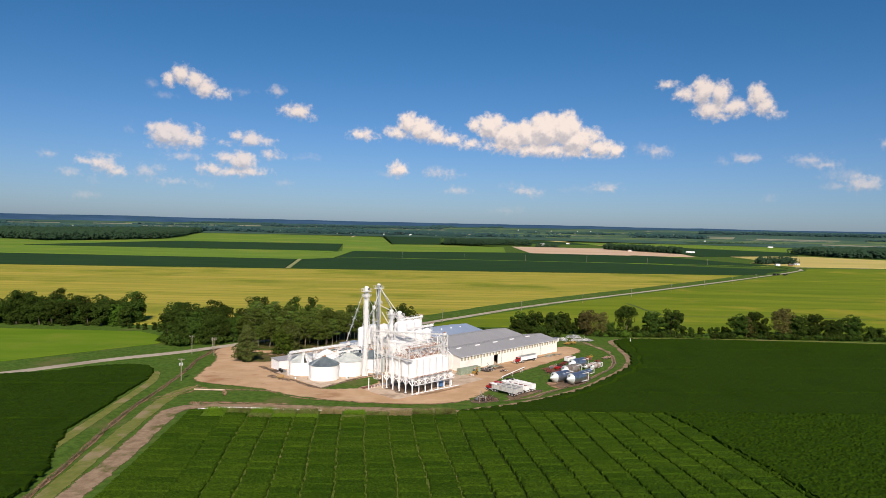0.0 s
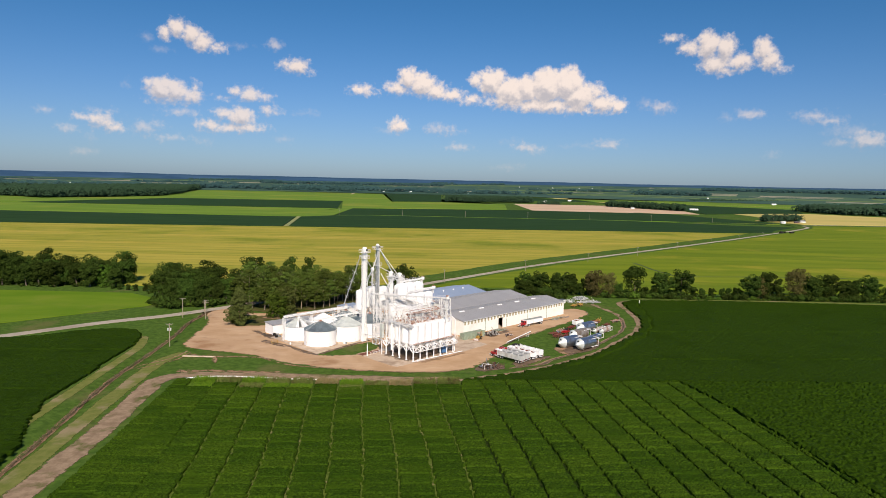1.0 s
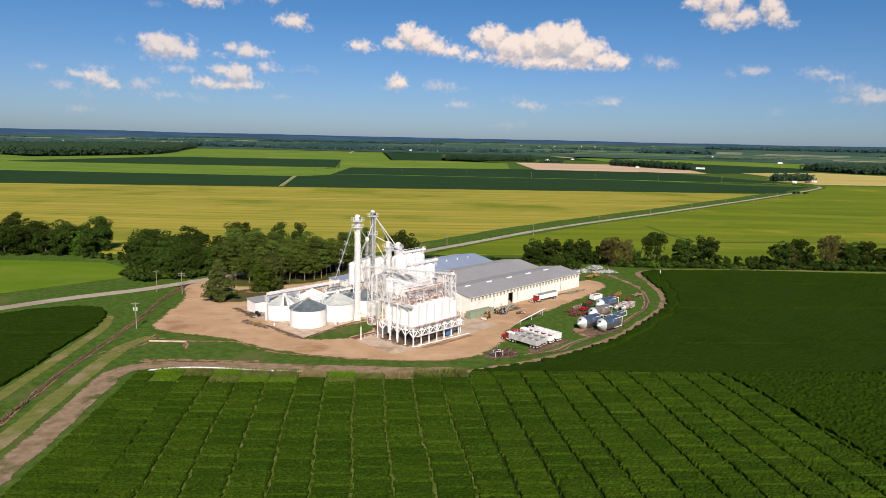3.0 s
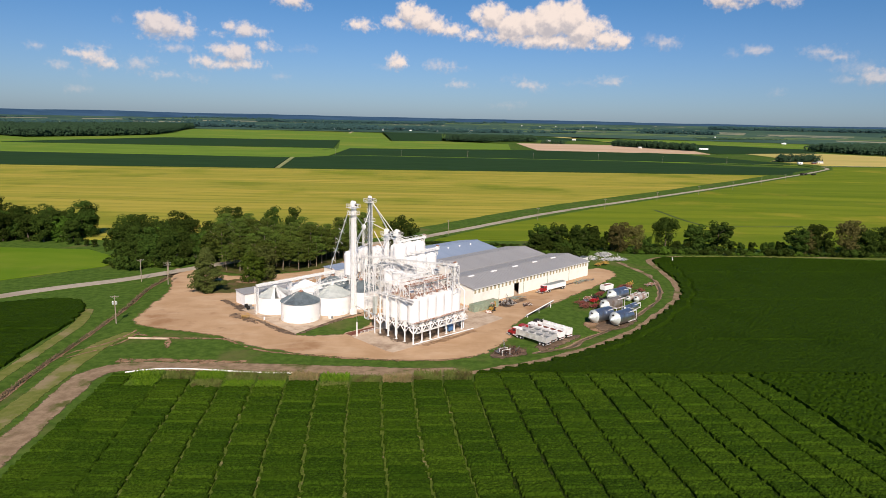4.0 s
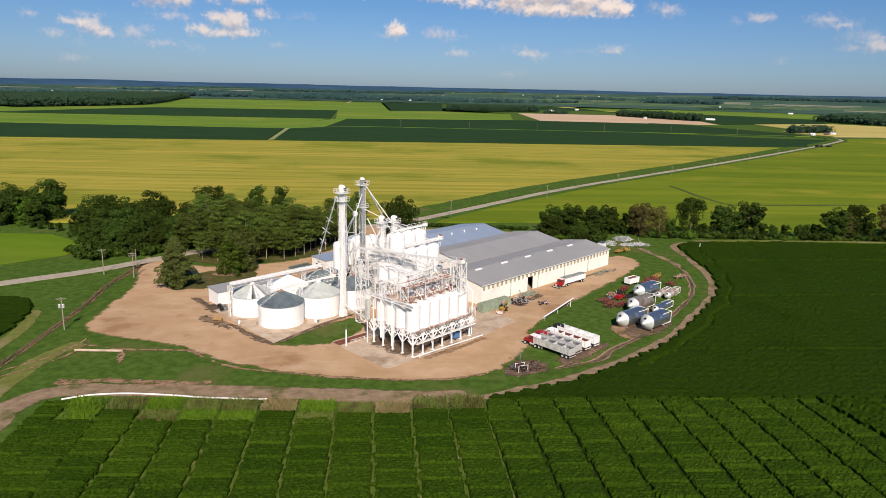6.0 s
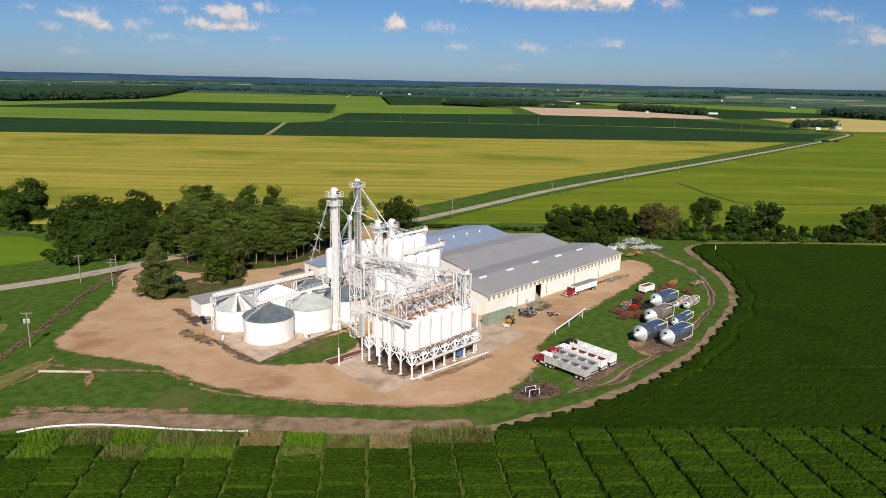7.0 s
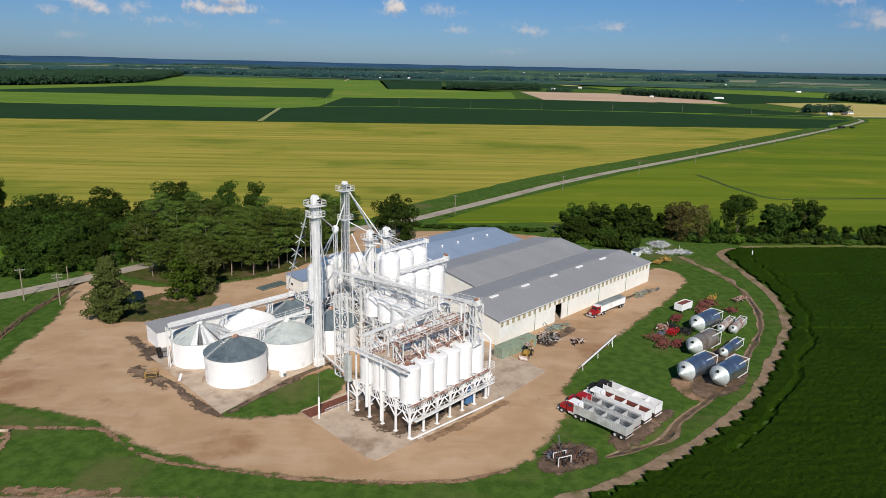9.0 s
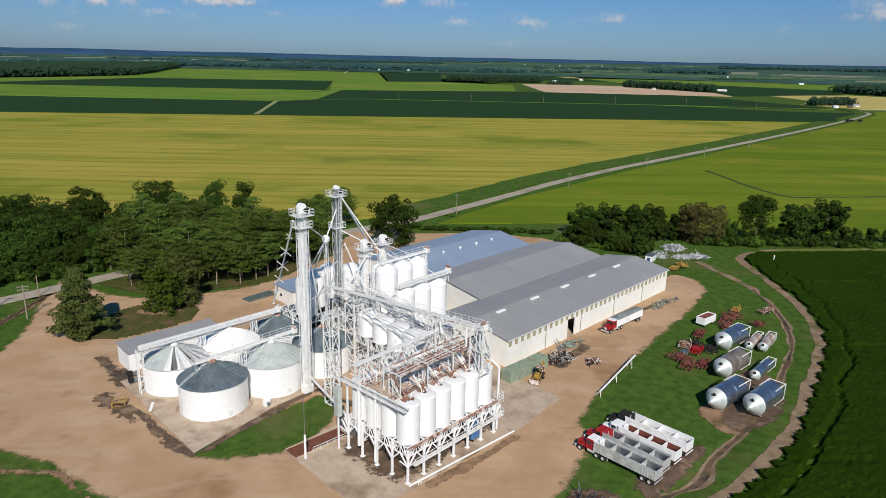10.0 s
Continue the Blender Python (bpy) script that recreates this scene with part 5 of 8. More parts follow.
    part("deck_rail", rails(bmesh.new(), [(-.2, 9.6, TOP + 0.35), (21.2, 9.6, TOP + 0.35)], 1.05, 1.75, .07), STEEL_WHITE, b)
    return b


hopper_block()


def drag_conveyor(name, label, p, q, w=0.5, h=0.4, walk_side=1, mat=None, legs=(), axes=None):
    """A box conveyor with its lattice, walkway and rail."""
    mat = mat or STEEL_WHITE
    c = thing(name, label, "conveyor", axes or YARD)
    P, Q = Vector(p), Vector(q)
    d = (Q - P).normalized()
    s = Vector((-d.y, d.x, 0)).normalized() * walk_side
    part("trough", bar(bmesh.new(), P, Q, w, h), mat, c)
    n = max(2, round((Q - P).length / 1.6))
    part("lattice", truss(bmesh.new(), P - Vector((0, 0, h / 2)) + s * .1, Q - Vector((0, 0, h / 2)) + s * .1, 1.1, n, .1), STEEL_WHITE, c)
    o = s * (w / 2 + .45) - Vector((0, 0, .3))
    part("walkway", bar(bmesh.new(), P + o, Q + o, .8, .08), mat, c)
    part("walkway_rail", rails(bmesh.new(), [P + o + s * .38, Q + o + s * .38], 1.05, 1.6, .06), STEEL_WHITE, c)
    lid = bmesh.new()
    for k in range(n):
        a = P.lerp(Q, (k + .5) / n)
        bar(lid, a - d * .05 + Vector((0, 0, h / 2)), a + d * .05 + Vector((0, 0, h / 2)), w + .12, .08)
    part("lid_straps", lid, mat, c)
    part("drive_head", box(bmesh.new(), Q.x - .5, Q.x + .5, Q.y - .5, Q.y + .5, Q.z - .5, Q.z + .6, .08), mat, c)
    part("motor", tube(bmesh.new(), Q + Vector((0, 0, .8)) - s * .6, Q + Vector((0, 0, .8)) + s * .5, .28, n=12), RUST, c)
    for u, v, z0, z1 in legs:
        for a in (-.5, .5):
            for o in (-.4, .4):
                part("support_post", bar(bmesh.new(), (u + a, v + o, z0), (u + a, v + o, z1), .16), STEEL_WHITE, c)
        z = z0
        while z < z1 - 1:
            e = min(z + 1.8, z1)
            for p0, p1 in (((u - .5, v - .4, z), (u + .5, v - .4, e)), ((u + .5, v + .4, z), (u - .5, v + .4, e)), ((u - .5, v - .4, e), (u + .5, v - .4, e))):
                part("support_brace", bar(bmesh.new(), p0, p1, .08), STEEL_WHITE, c)
            z = e
    return c


def leg_tower(name, label, u, v, z, w=1.3, mat=None, platforms=(), trunk=2):
    """A bucket elevator: two trunks, lattice ladder cage, head with domed hood and railed platforms."""
    mat = mat or WHITE
    t = thing(name, label, "bucket elevator", at(u, v))
    for k in range(trunk):
        o = (k - (trunk - 1) / 2) * (w * .62)
        part("trunk", box(bmesh.new(), o - w * .25, o + w * .25, -.42, .42, .1, z - 1.8, .04), mat, t)
        me = mesh_of("flange", box(bmesh.new(), o - w * .28, o + w * .28, -.47, .47, 2, 2.1), mat)
        for q in range(int((z - 2) / 2.4)):
            placed("flange", me, t, pose(0, 0, 2.4 * q))
    fr = bmesh.new()
    for a, b in ((-w * .62, -.75), (w * .62, -.75), (w * .62, .75), (-w * .62, .75)):
        bar(fr, (a, b, .1), (a, b, z - 2.2), .08)
    k = 0
    zz = .5
    while zz < z - 4:
        for (a, b), (c, d) in zip(((-w * .62, -.75), (w * .62, -.75), (w * .62, .75), (-w * .62, .75)), ((w * .62, -.75), (w * .62, .75), (-w * .62, .75), (-w * .62, -.75))):
            bar(fr, (a, b, zz + 2.4), (c, d, zz + 2.4), .05)
            bar(fr, *(((a, b, zz), (c, d, zz + 2.4)) if k % 2 else ((c, d, zz), (a, b, zz + 2.4))), .035)
        zz += 2.4
        k += 1
    part("lattice", fr, STEEL_WHITE, t)
    cg = bmesh.new()
    for s in (-.25, .25):
        bar(cg, (s, -1.0, .3), (s, -1.0, z - 1), .06)
    for q in range(int(z / .9)):
        bar(cg, (-.25, -1.0, .6 + .9 * q), (.25, -1.0, .6 + .9 * q), .05)
        if q % 2:
            for a in range(6):
                a0, a1 = (math.pi * (1 + (a + e) / 6) for e in (0, 1))
                bar(cg, (.38 * math.cos(a0), -1.05 + .6 * math.sin(a0), .6 + .9 * q), (.38 * math.cos(a1), -1.05 + .6 * math.sin(a1), .6 + .9 * q), .04)
    part("caged_ladder", cg, STEEL_WHITE, t)
    part("boot", box(bmesh.new(), -w * .7, w * .7, -.6, .6, .05, 1.8, .08), mat, t)
    for pz, pr in ((z - 2.2, 1.7),) + tuple(platforms):
        part("platform", box(bmesh.new(), -pr, pr, -pr * .85, pr * .85, pz - .1, pz), STEEL_WHITE, t)
        part("platform_rail", rails(bmesh.new(), [(-pr, -pr * .85, pz), (pr, -pr * .85, pz), (pr, pr * .85, pz), (-pr, pr * .85, pz), (-pr, -pr * .85, pz)], 1.1, 1.2, .08), STEEL_WHITE, t)
    part("head", box(bmesh.new(), -w * .55, w * .55, -.55, .55, z - 2.1, z - .7, .1), mat, t)
    bm = bmesh.new()
    prev = None
    for a in range(9):
        an = math.pi * a / 8
        ring = [bm.verts.new((-math.cos(an) * w * .55, y, z - .75 + math.sin(an) * .75)) for y in (-.5, .5)]
        if prev:
            bm.faces.new((prev[0], ring[0], ring[1], prev[1]))
        prev = ring
    for y in (0, 1):
        bm.verts.ensure_lookup_table()
        bm.faces.new([bm.verts[2 * q + y] for q in (range(9) if y else range(8, -1, -1))])
    part("hood", bm, WHITE, t)
    part("head_motor", tube(bmesh.new(), (w * .3, -.55, z - 1.2), (w * .3, -1.25, z - 1.2), .35, n=12), BLACK, t)
    return t


leg_tower("leg_tower", "tall white bucket elevator with railed head platform", 4.8, 35.2, 37.4, 1.35, WHITE, ((33.0, 1.5),))
leg_tower("leg_tower", "tall galvanised bucket elevator with railed head platform", 22.3, 49.3, 36.6, 1.1, GALV, ((27.5, 1.4),))
leg_tower("leg_tower", "short white elevator with domed cap", 26.1, 44.6, 25.2, 1.5, WHITE, ((21.5, 1.3),))
leg_tower("leg_tower", "white twin elevator behind storage tanks", 37.5, 52.5, 22.8, 1.7, WHITE)

drag_conveyor("overhead_conveyor", "long white overhead conveyor with walkway, rusty at its head", (17.2, 46.9, 16.1), (17.2, 1.1, 20.8), .6, .45, 1, None, ((17.2, 12.5, TOP, 19), (17.2, 1.9, TOP, 20)))
drag_conveyor("overhead_conveyor", "white overhead conveyor above hopper tanks", (-0.9, 11.0, 16.4), (21.5, 11.0, 17.0), .5, .4, 1, None, ((0, 11, TOP, 15.8), (5, 11, TOP, 15.8), (11, 11, TOP, 15.8), (21, 11, TOP, 16.2)), BLOCK)
drag_conveyor("overhead_conveyor", "rusty overhead conveyor above hopper tanks", (1.0, 4.9, 16.0), (22.0, 4.9, 16.6), .55, .45, -1, RUST, ((1.5, 4.9, TOP, 15.6), (8, 4.9, TOP, 15.6), (15, 4.9, TOP, 15.8), (21.5, 4.9, 11.5, 16)), BLOCK)
drag_conveyor("bin_conveyor", "galvanised conveyor over the back row of bins", (-19.0, 55.2, 9.5), (10.6, 55.2, 10.0), .6, .5, -1, None, ((-18.9, 55.2, .1, 9.0), (-6.7, 55.2, .1, 9.0), (4.7, 55.2, .1, 9.2)))
drag_conveyor("bin_conveyor", "galvanised conveyor over the front row of bins", (-14.0, 41.9, 9.5), (6.5, 42.1, 10.2), .6, .5, 1, None, ((-4.75, 42, .1, 9.0),))


# ---- storage tanks behind the hopper block ----
def tank_battery(name, label, tanks, r, z0, z1, dome, truss_z=None):
    b = thing(name, label, "storage tanks", YARD)
    me = tank_mesh("tank", r, z0, z1, WHITE, dome)
    us, vs = [t[0] for t in tanks], [t[1] for t in tanks]
    for u, v in tanks:
        placed("tank", me, b, pose(u, v, 0))
    a0, a1, b0, b1 = min(us) - r, max(us) + r, min(vs) - r, max(vs) + r
    leg = mesh_of("leg", box(bmesh.new(), -.15, .15, -.15, .15, .05, z0), STEEL_WHITE)
    for u in np.linspace(a0, a1, max(2, round((a1 - a0) / 4) + 1)):
        for v in np.linspace(b0, b1, max(2, round((b1 - b0) / 4) + 1)):
            placed("leg", leg, b, pose(float(u), float(v), 0))
    for v in (b0, b1):
        part("girder", truss(bmesh.new(), (a0, v, z0 + .1), (a1, v, z0 + .1), 1.6, max(2, round((a1 - a0) / 1.8)), .15), STEEL_WHITE, b)
        part("girder", truss(bmesh.new(), (a0, v, z0 * .55), (a1, v, z0 * .55), 1.6, max(2, round((a1 - a0) / 1.8)), .13), STEEL_WHITE, b)
    for u in (a0, a1):
        part("girder", truss(bmesh.new(), (u, b0, z0 + .1), (u, b1, z0 + .1), 1.6, max(2, round((b1 - b0) / 1.8)), .15), STEEL_WHITE, b)
        part("girder", truss(bmesh.new(), (u, b0, z0 * .55), (u, b1, z0 * .55), 1.6, max(2, round((b1 - b0) / 1.8)), .13), STEEL_WHITE, b)
    return b


tank_battery("tank_row", "row of white tanks on a braced steel frame", [(18.2, 19.4 + 4.5 * k) for k in range(4)], 2.15, 9.3, 13.6, .5)
tank_battery("tank_row", "row of four tall white tanks with cone tops", [(26.2 + 4.5 * k, 31.5) for k in range(3)], 2.2, 9.0, 16.6, 1.3)
tank_battery("tank_row", "row of large white domed tanks", [(26.6 + 4.3 * k, 37.8) for k in range(3)], 2.4, 9.5, 19.6, 1.6)
tank_battery("tank_row", "white upright tanks beside the elevators", [(14.6, 50.0), (18.8, 53.0), (27.6, 51.6), (23.6, 54.4)], 2.3, 9.6, 16.6, 1.4)
tank_battery("tank_row", "second row of large white domed tanks", [(28.6 + 4.1 * k, 42.2) for k in range(2)], 2.1, 9.5, 18.2, 2.0)


# ---- trees ----
def clump(bm, centre, radii, count, size, rng, flat=0.0):
    """Leaf sprays over a rounded lobe, facing mostly outward."""
    for _ in range(count):
        d = Vector((rng.gauss(0, 1), rng.gauss(0, 1), rng.gauss(0.15, 1))).normalized()
        c = Vector(centre) + Vector((d.x * radii[0], d.y * radii[1], d.z * radii[2])) * rng.uniform(.72, 1.08)
        n = (d + Vector((rng.uniform(-1, 1), rng.uniform(-1, 1), rng.uniform(-.5, 1) + flat))).normalized()
        s = n.orthogonal().normalized()
        t = n.cross(s)
        a = rng.uniform(0, 6.28)
        e1, e2 = s * math.cos(a) + t * math.sin(a), t * math.cos(a) - s * math.sin(a)
        k = size * rng.uniform(.6, 1.35)
        pts = [c + e1 * k, c + e2 * k * .7 - e1 * k * .4 + n * k * .15, c - e2 * k * .7 - e1 * k * .4]
        bm.faces.new([bm.verts.new(p) for p in pts])


def trunk_mesh(height, r, limbs, rng, mat, lean=0.3):
    bm = bmesh.new()
    pts = [Vector((lean * math.sin(k * .9), lean * math.cos(k * 1.3), height * k / 5)) for k in range(6)]
    for k in range(5):
        tube(bm, pts[k], pts[k + 1], r * (1 - .16 * k), r * (1 - .16 * (k + 1)), 7, False)
    for _ in range(limbs):
        f = rng.uniform(.35, .95)
        p = pts[0].lerp(pts[5], f)
        a = rng.uniform(0, 6.28)
        q = p + Vector((math.cos(a), math.sin(a), rng.uniform(.35, .9))) * height * .28
        tube(bm, p, q, r * .4 * (1.1 - f), r * .1, 5, False)
    return mesh_of("trunk", bm, mat)


def broad_tree(seed, h, spread, leaf, lobes=26, count=80, size=.62, low=.12):
    """A domed crown of many uneven lobes on two or three leaders."""
    rng = random.Random(seed)
    t = thing("tree", "leafy broad-crowned green tree", "tree")
    part("trunk", trunk_mesh(h * .62, h * .022, 7, rng, BARK), BARK, t)
    bm = bmesh.new()
    heads = [(0, 0, .56 + low * .3, 1.0)] + [(spread * .38 * math.cos(a), spread * .38 * math.sin(a), rng.uniform(.46, .6), rng.uniform(.6, .85)) for a in (rng.uniform(0, 6.28) for _ in range(3))]
    for k in range(int(lobes * 1.3)):
        hx, hy, hz, hs = heads[0 if k % 2 else 1 + k // 2 % 3]
        d = Vector((rng.gauss(0, 1), rng.gauss(0, 1), rng.gauss(.25, 1))).normalized() * rng.uniform(.5, 1.0)
        z = h * hz + d.z * h * (.37 if d.z > 0 else .46 - low * .4) * hs
        lr = h * rng.uniform(.055, .11)
        clump(bm, (hx + d.x * spread * .82 * hs, hy + d.y * spread * .82 * hs, max(z, lr * .8)), (lr * 1.25, lr * 1.25, lr * .85), int(count * .72), size * .8, rng)
    for k in range(int(lobes * .35) if low < .06 else 0):      # boughs that hang to the ground
        a, rr, lr = rng.uniform(0, 6.28), rng.uniform(.35, .95), h * rng.uniform(.06, .1)
        clump(bm, (math.cos(a) * rr * spread * .8, math.sin(a) * rr * spread * .8, max(lr * .8, h * rng.uniform(.05, .36))), (lr * 1.25, lr * 1.25, lr), int(count * .7), size * .8, rng)
    part("crown", bm, leaf, t)
    return t


def pine_tree(seed, h, leaf):
    rng = random.Random(seed)
    t = thing("pine_tree", "tall pine with bare pale trunk and layered crown", "tree")
    part("trunk", trunk_mesh(h * .93, h * .014, 5, rng, BARK_PALE, .15), BARK_PALE, t)
    bm = bmesh.new()
    for k in range(26):
        f = (k + .5) / 26
        z = h * (.34 + .62 * f) + rng.uniform(-.5, .5)
        wide = h * .25 * math.sin(math.pi * (.3 + .68 * f)) ** .9
        a, rr = k * 2.4 + rng.uniform(-.5, .5), rng.uniform(.4, 1.0)
        s = rng.uniform(1.3, 2.1)
        clump(bm, (math.cos(a) * rr * wide, math.sin(a) * rr * wide, z), (s * 1.25, s * 1.25, s * .4), 130, .34, rng, 1.2)
    part("crown", bm, leaf, t)
    return t


def cone_tree(seed, h, spread, leaf, label):
    rng = random.Random(seed)
    t = thing("cedar_tree", label, "tree")
    part("trunk", trunk_mesh(h * .9, h * .025, 4, rng, BARK, .1), BARK, t)
    bm = bmesh.new()
    for k in range(150):
        f = rng.uniform(0, 1) ** 1.3
        z = h * (.06 + .9 * f)
        wide = spread * (1 - f) ** .62 * min(1, .6 + 2.2 * f) * (.9 + .25 * math.sin(k))
        a, rr = rng.uniform(0, 6.28), rng.uniform(.45, 1.0)
        clump(bm, (math.cos(a) * rr * wide, math.sin(a) * rr * wide, z), (1.35, 1.35, .9), 120, .29, rng, .2)
    part("crown", bm, leaf, t)
    return t


def shrub(seed, leaf, label="low leafy green bush"):
    rng = random.Random(seed)
    t = thing("bush", label, "bush")
    part("stem", trunk_mesh(1.6, .08, 5, rng, BARK), BARK, t)
    bm = bmesh.new()
    for _ in range(9):
        a, rr = rng.uniform(0, 6.28), rng.uniform(0, 1.7)
        clump(bm, (math.cos(a) * rr, math.sin(a) * rr, rng.uniform(.7, 2.1)), (1.1, 1.1, .8), 50, .4, rng)
    part("crown", bm, leaf, t)
    return t


RNG = random.Random(11)


def moved(kind, x, y, s=1.0, turn=None, sz=None):
    return kind, x, y, s, RNG.uniform(0, 360) if turn is None else turn, sz or s


def plant(kinds, spots, group):
    """The first of each kind is set in place, the others are copies."""
    used = set()
    for k, x, y, s, turn, sz in spots:
        m = pose(x, y, -.05, 0, 0, turn) @ Matrix.Diagonal((s, s, sz, 1))
        if k in used:
            ob = copy_thing(kinds[k], m)
        else:
            ob = kinds[k]
            ob.matrix_basis = m
            used.add(k)
        ob["group"] = group


cedar = cone_tree(1, 16.2, 6.6, CEDAR_LEAF, "dense olive-green conical cedar beside the yard")
cedar.matrix_world = pose(-68.9, 303.3, 0)
second = broad_tree(2, 12.5, 5.6, LEAF_LIGHT, 40, 90, .5, -.06)
second.matrix_world = pose(-55.5, 318.5, 0)
tagged(second, "rounded green tree at the edge of the yard", "tree")
third = broad_tree(5, 14.2, 6.0, CEDAR_LEAF, 40, 95, .5, -.04)
third.matrix_world = pose(-52.6, 324.5, 0)
tagged(third, "rounded olive-bronze tree at the edge of the yard", "tree")
lone = broad_tree(3, 18.0, 10.5, LEAF, 54, 130, .48, .02)
lone.matrix_world = pose(0.5, 383, 0)
tagged(lone, "large dark green tree standing alone by the road", "tree")

WOODS = {"a": broad_tree(21, 17.5, 6.4, LEAF, 34, 156, .55, .02), "b": broad_tree(22, 19, 6.8, LEAF, 36, 156, .55, .04), "c": broad_tree(23, 15.5, 6.0, LEAF_LIGHT, 30, 156, .52, 0), "d": broad_tree(24, 21, 7.0, LEAF, 40, 162, .55, .05), "e": broad_tree(25, 16, 5.6, LEAF, 30, 156, .52, 0)}
spots = []
for x in np.arange(-112, -58, 5.4):          # grove west of the pines, north of the road
    for row in range(5):
        y = 352 + row * 8.5 + 0.5 * (x + 100) + RNG.uniform(-2, 2)
        spots.append(moved(RNG.choice("aabce"), x + RNG.uniform(-2, 2) - row * 1.0, y, (RNG.uniform(.8, 1.0) if row else RNG.uniform(.66, .88)) * (1.04 if x < -98 else .9)))
for x in np.arange(-119, -70, 4.0):          # its ragged front
    spots.append(moved(RNG.choice("ace"), x, 346 + max(-6, .5 * (x + 100)) * (1 if x > -110 else -.8) + RNG.uniform(-2, 2), RNG.uniform(.5, .8)))
for x in np.arange(-124, -104, 5.2):
    for row in range(4):
        spots.append(moved(RNG.choice("abde"), x + RNG.uniform(-2, 2), 366 - .5 * (x + 130) + row * 8 + RNG.uniform(-2, 2), RNG.uniform(.85, 1.05)))
for x, y, s, sz in ((-87.5, 400, 1.0, 1.02), (-82, 402, 1.05, 1.0), (-64, 400, .95, 1.06), (-53.6, 400, .75, 1.06), (-110, 400, 1.0, .9)):
    spots.append(moved("d", x, y, s, sz=sz))
plant(WOODS, spots, "trees of the grove beside the road")
west = []
for x in np.arange(-300, -156, 6.6):
    for row in range(3):
        y = 398 + row * 9 + RNG.uniform(-2.5, 2.5)
        west.append(moved(RNG.choice("aabcde"), x + RNG.uniform(-2, 2), y, RNG.uniform(.88, 1.1)))
for x in np.arange(-160, -118, 5):
    west.append(moved("e", x, 392 - .35 * (x + 160) + RNG.uniform(-3, 3), RNG.uniform(.22, .42)))
west.append(moved("d", -212, 424, 1.05))
for k, x, y, s, turn, sz in west:
    ob = copy_thing(WOODS[k], pose(x, y, -.05, 0, 0, turn) @ Matrix.Diagonal((s, s, sz, 1)))
    ob["group"] = "trees of the western wood"
PINES = {"p": pine_tree(31, 17, PINE_LEAF), "q": pine_tree(32, 18.5, PINE_LEAF), "r": pine_tree(33, 15, PINE_LEAF)}
spots = []
front = [(-84, 349), (-66, 334), (-57, 334.5), (-44, 338.5), (-33, 347), (-27, 358), (-19, 373)]
for x in np.arange(-80, -17, 4.6):
    y0 = float(np.interp(x, [p[0] for p in front], [p[1] for p in front]))
    road_y = 344 + .87 * (x + 82)
    y = y0 + 1.5
    while y < y0 + 50:
        if abs(y - road_y) > 5.5:
            spots.append(moved(RNG.choice("pqr"), x + RNG.uniform(-1.6, 1.6), y + RNG.uniform(-1.5, 1.5), RNG.uniform(.72, 1.06)))
        y += 7.2
plant(PINES, spots, "pines of the grove behind the yard")

HEDGE = {"a": broad_tree(41, 14.5, 6.6, LEAF, 36, 149, .5, -.06), "b": broad_tree(42, 12, 6.4, LEAF, 34, 149, .5, -.08), "c": broad_tree(43, 17, 6.0, BROWN_LEAF, 32, 143, .5, -.02), "d": broad_tree(44, 19, 5.8, LEAF, 34, 149, .5, -.02)}
spots = [moved("d", 133, 389, 1.12, sz=1.06), moved("c", 110, 389.5, .95, sz=1.04), moved("c", 118.5, 391, .95, sz=.9), moved("a", 151, 392, 1.2, sz=1.16), moved("a", 162, 393, 1.1, sz=1.06), moved("b", 124, 391, .62, sz=.75)]
for f in np.linspace(0, 1, 6):               # leafy clump behind the warehouses
    for row in range(2):
        s = RNG.uniform(.72, .92)
        spots.append(moved(RNG.choice("abb"), 65.5 + 20 * f + row * 4.5 + RNG.uniform(-1, 1), 389.5 - 12 * f + row * 7 + RNG.uniform(-1, 1), s, sz=s * RNG.uniform(.9, 1.1) * (1 if row else .92)))
for x in np.arange(91, 109, 4.2):            # set back behind the scrap
    spots.append(moved(RNG.choice("aab"), x, 394 + RNG.uniform(-1, 1), RNG.uniform(.75, .9), sz=RNG.uniform(.82, .98)))
for x in (140.5, 145, 169.5, 174, 180, 186, 190.5):
    spots.append(moved("b", x, 392 + RNG.uniform(-1, 1), RNG.uniform(.55, .7), sz=RNG.uniform(.62, .78)))
for x in np.arange(196, 470, 6.3):
    s = RNG.uniform(.82, 1.15)
    spots.append(moved(RNG.choice("aabbc"), x + RNG.uniform(-2, 2), 392 + RNG.uniform(-2, 2) - .03 * (x - 196), s, sz=s * RNG.uniform(.85, 1.1)))
plant(HEDGE, spots, "trees of the hedgerow")
SHRUBS = {"s": shrub(51, LEAF), "t": shrub(52, LEAF_LIGHT)}
spots = []
for x in np.arange(111, 460, 2.9):
    spots.append(moved(RNG.choice("sst"), x, 386.5 + RNG.uniform(-1, 1.5) - .02 * (x - 100), RNG.uniform(.6, 1.35)))
for f in np.linspace(0, 1, 12):
    spots.append(moved(RNG.choice("sst"), 61 + 24 * f, 389 - 16 * f + RNG.uniform(-1, 1), RNG.uniform(.9, 1.5)))
spots.append(moved("t", 131.5, 384, 2.2))
for x in np.arange(-4, 62, 2.2):
    spots.append(moved(RNG.choice("sst"), x, 408 - .12 * x + RNG.uniform(-1.6, 1.6), RNG.uniform(.7, 1.15), sz=RNG.uniform(.35, .6)))
plant(SHRUBS, spots, "bushes along the hedgerow")
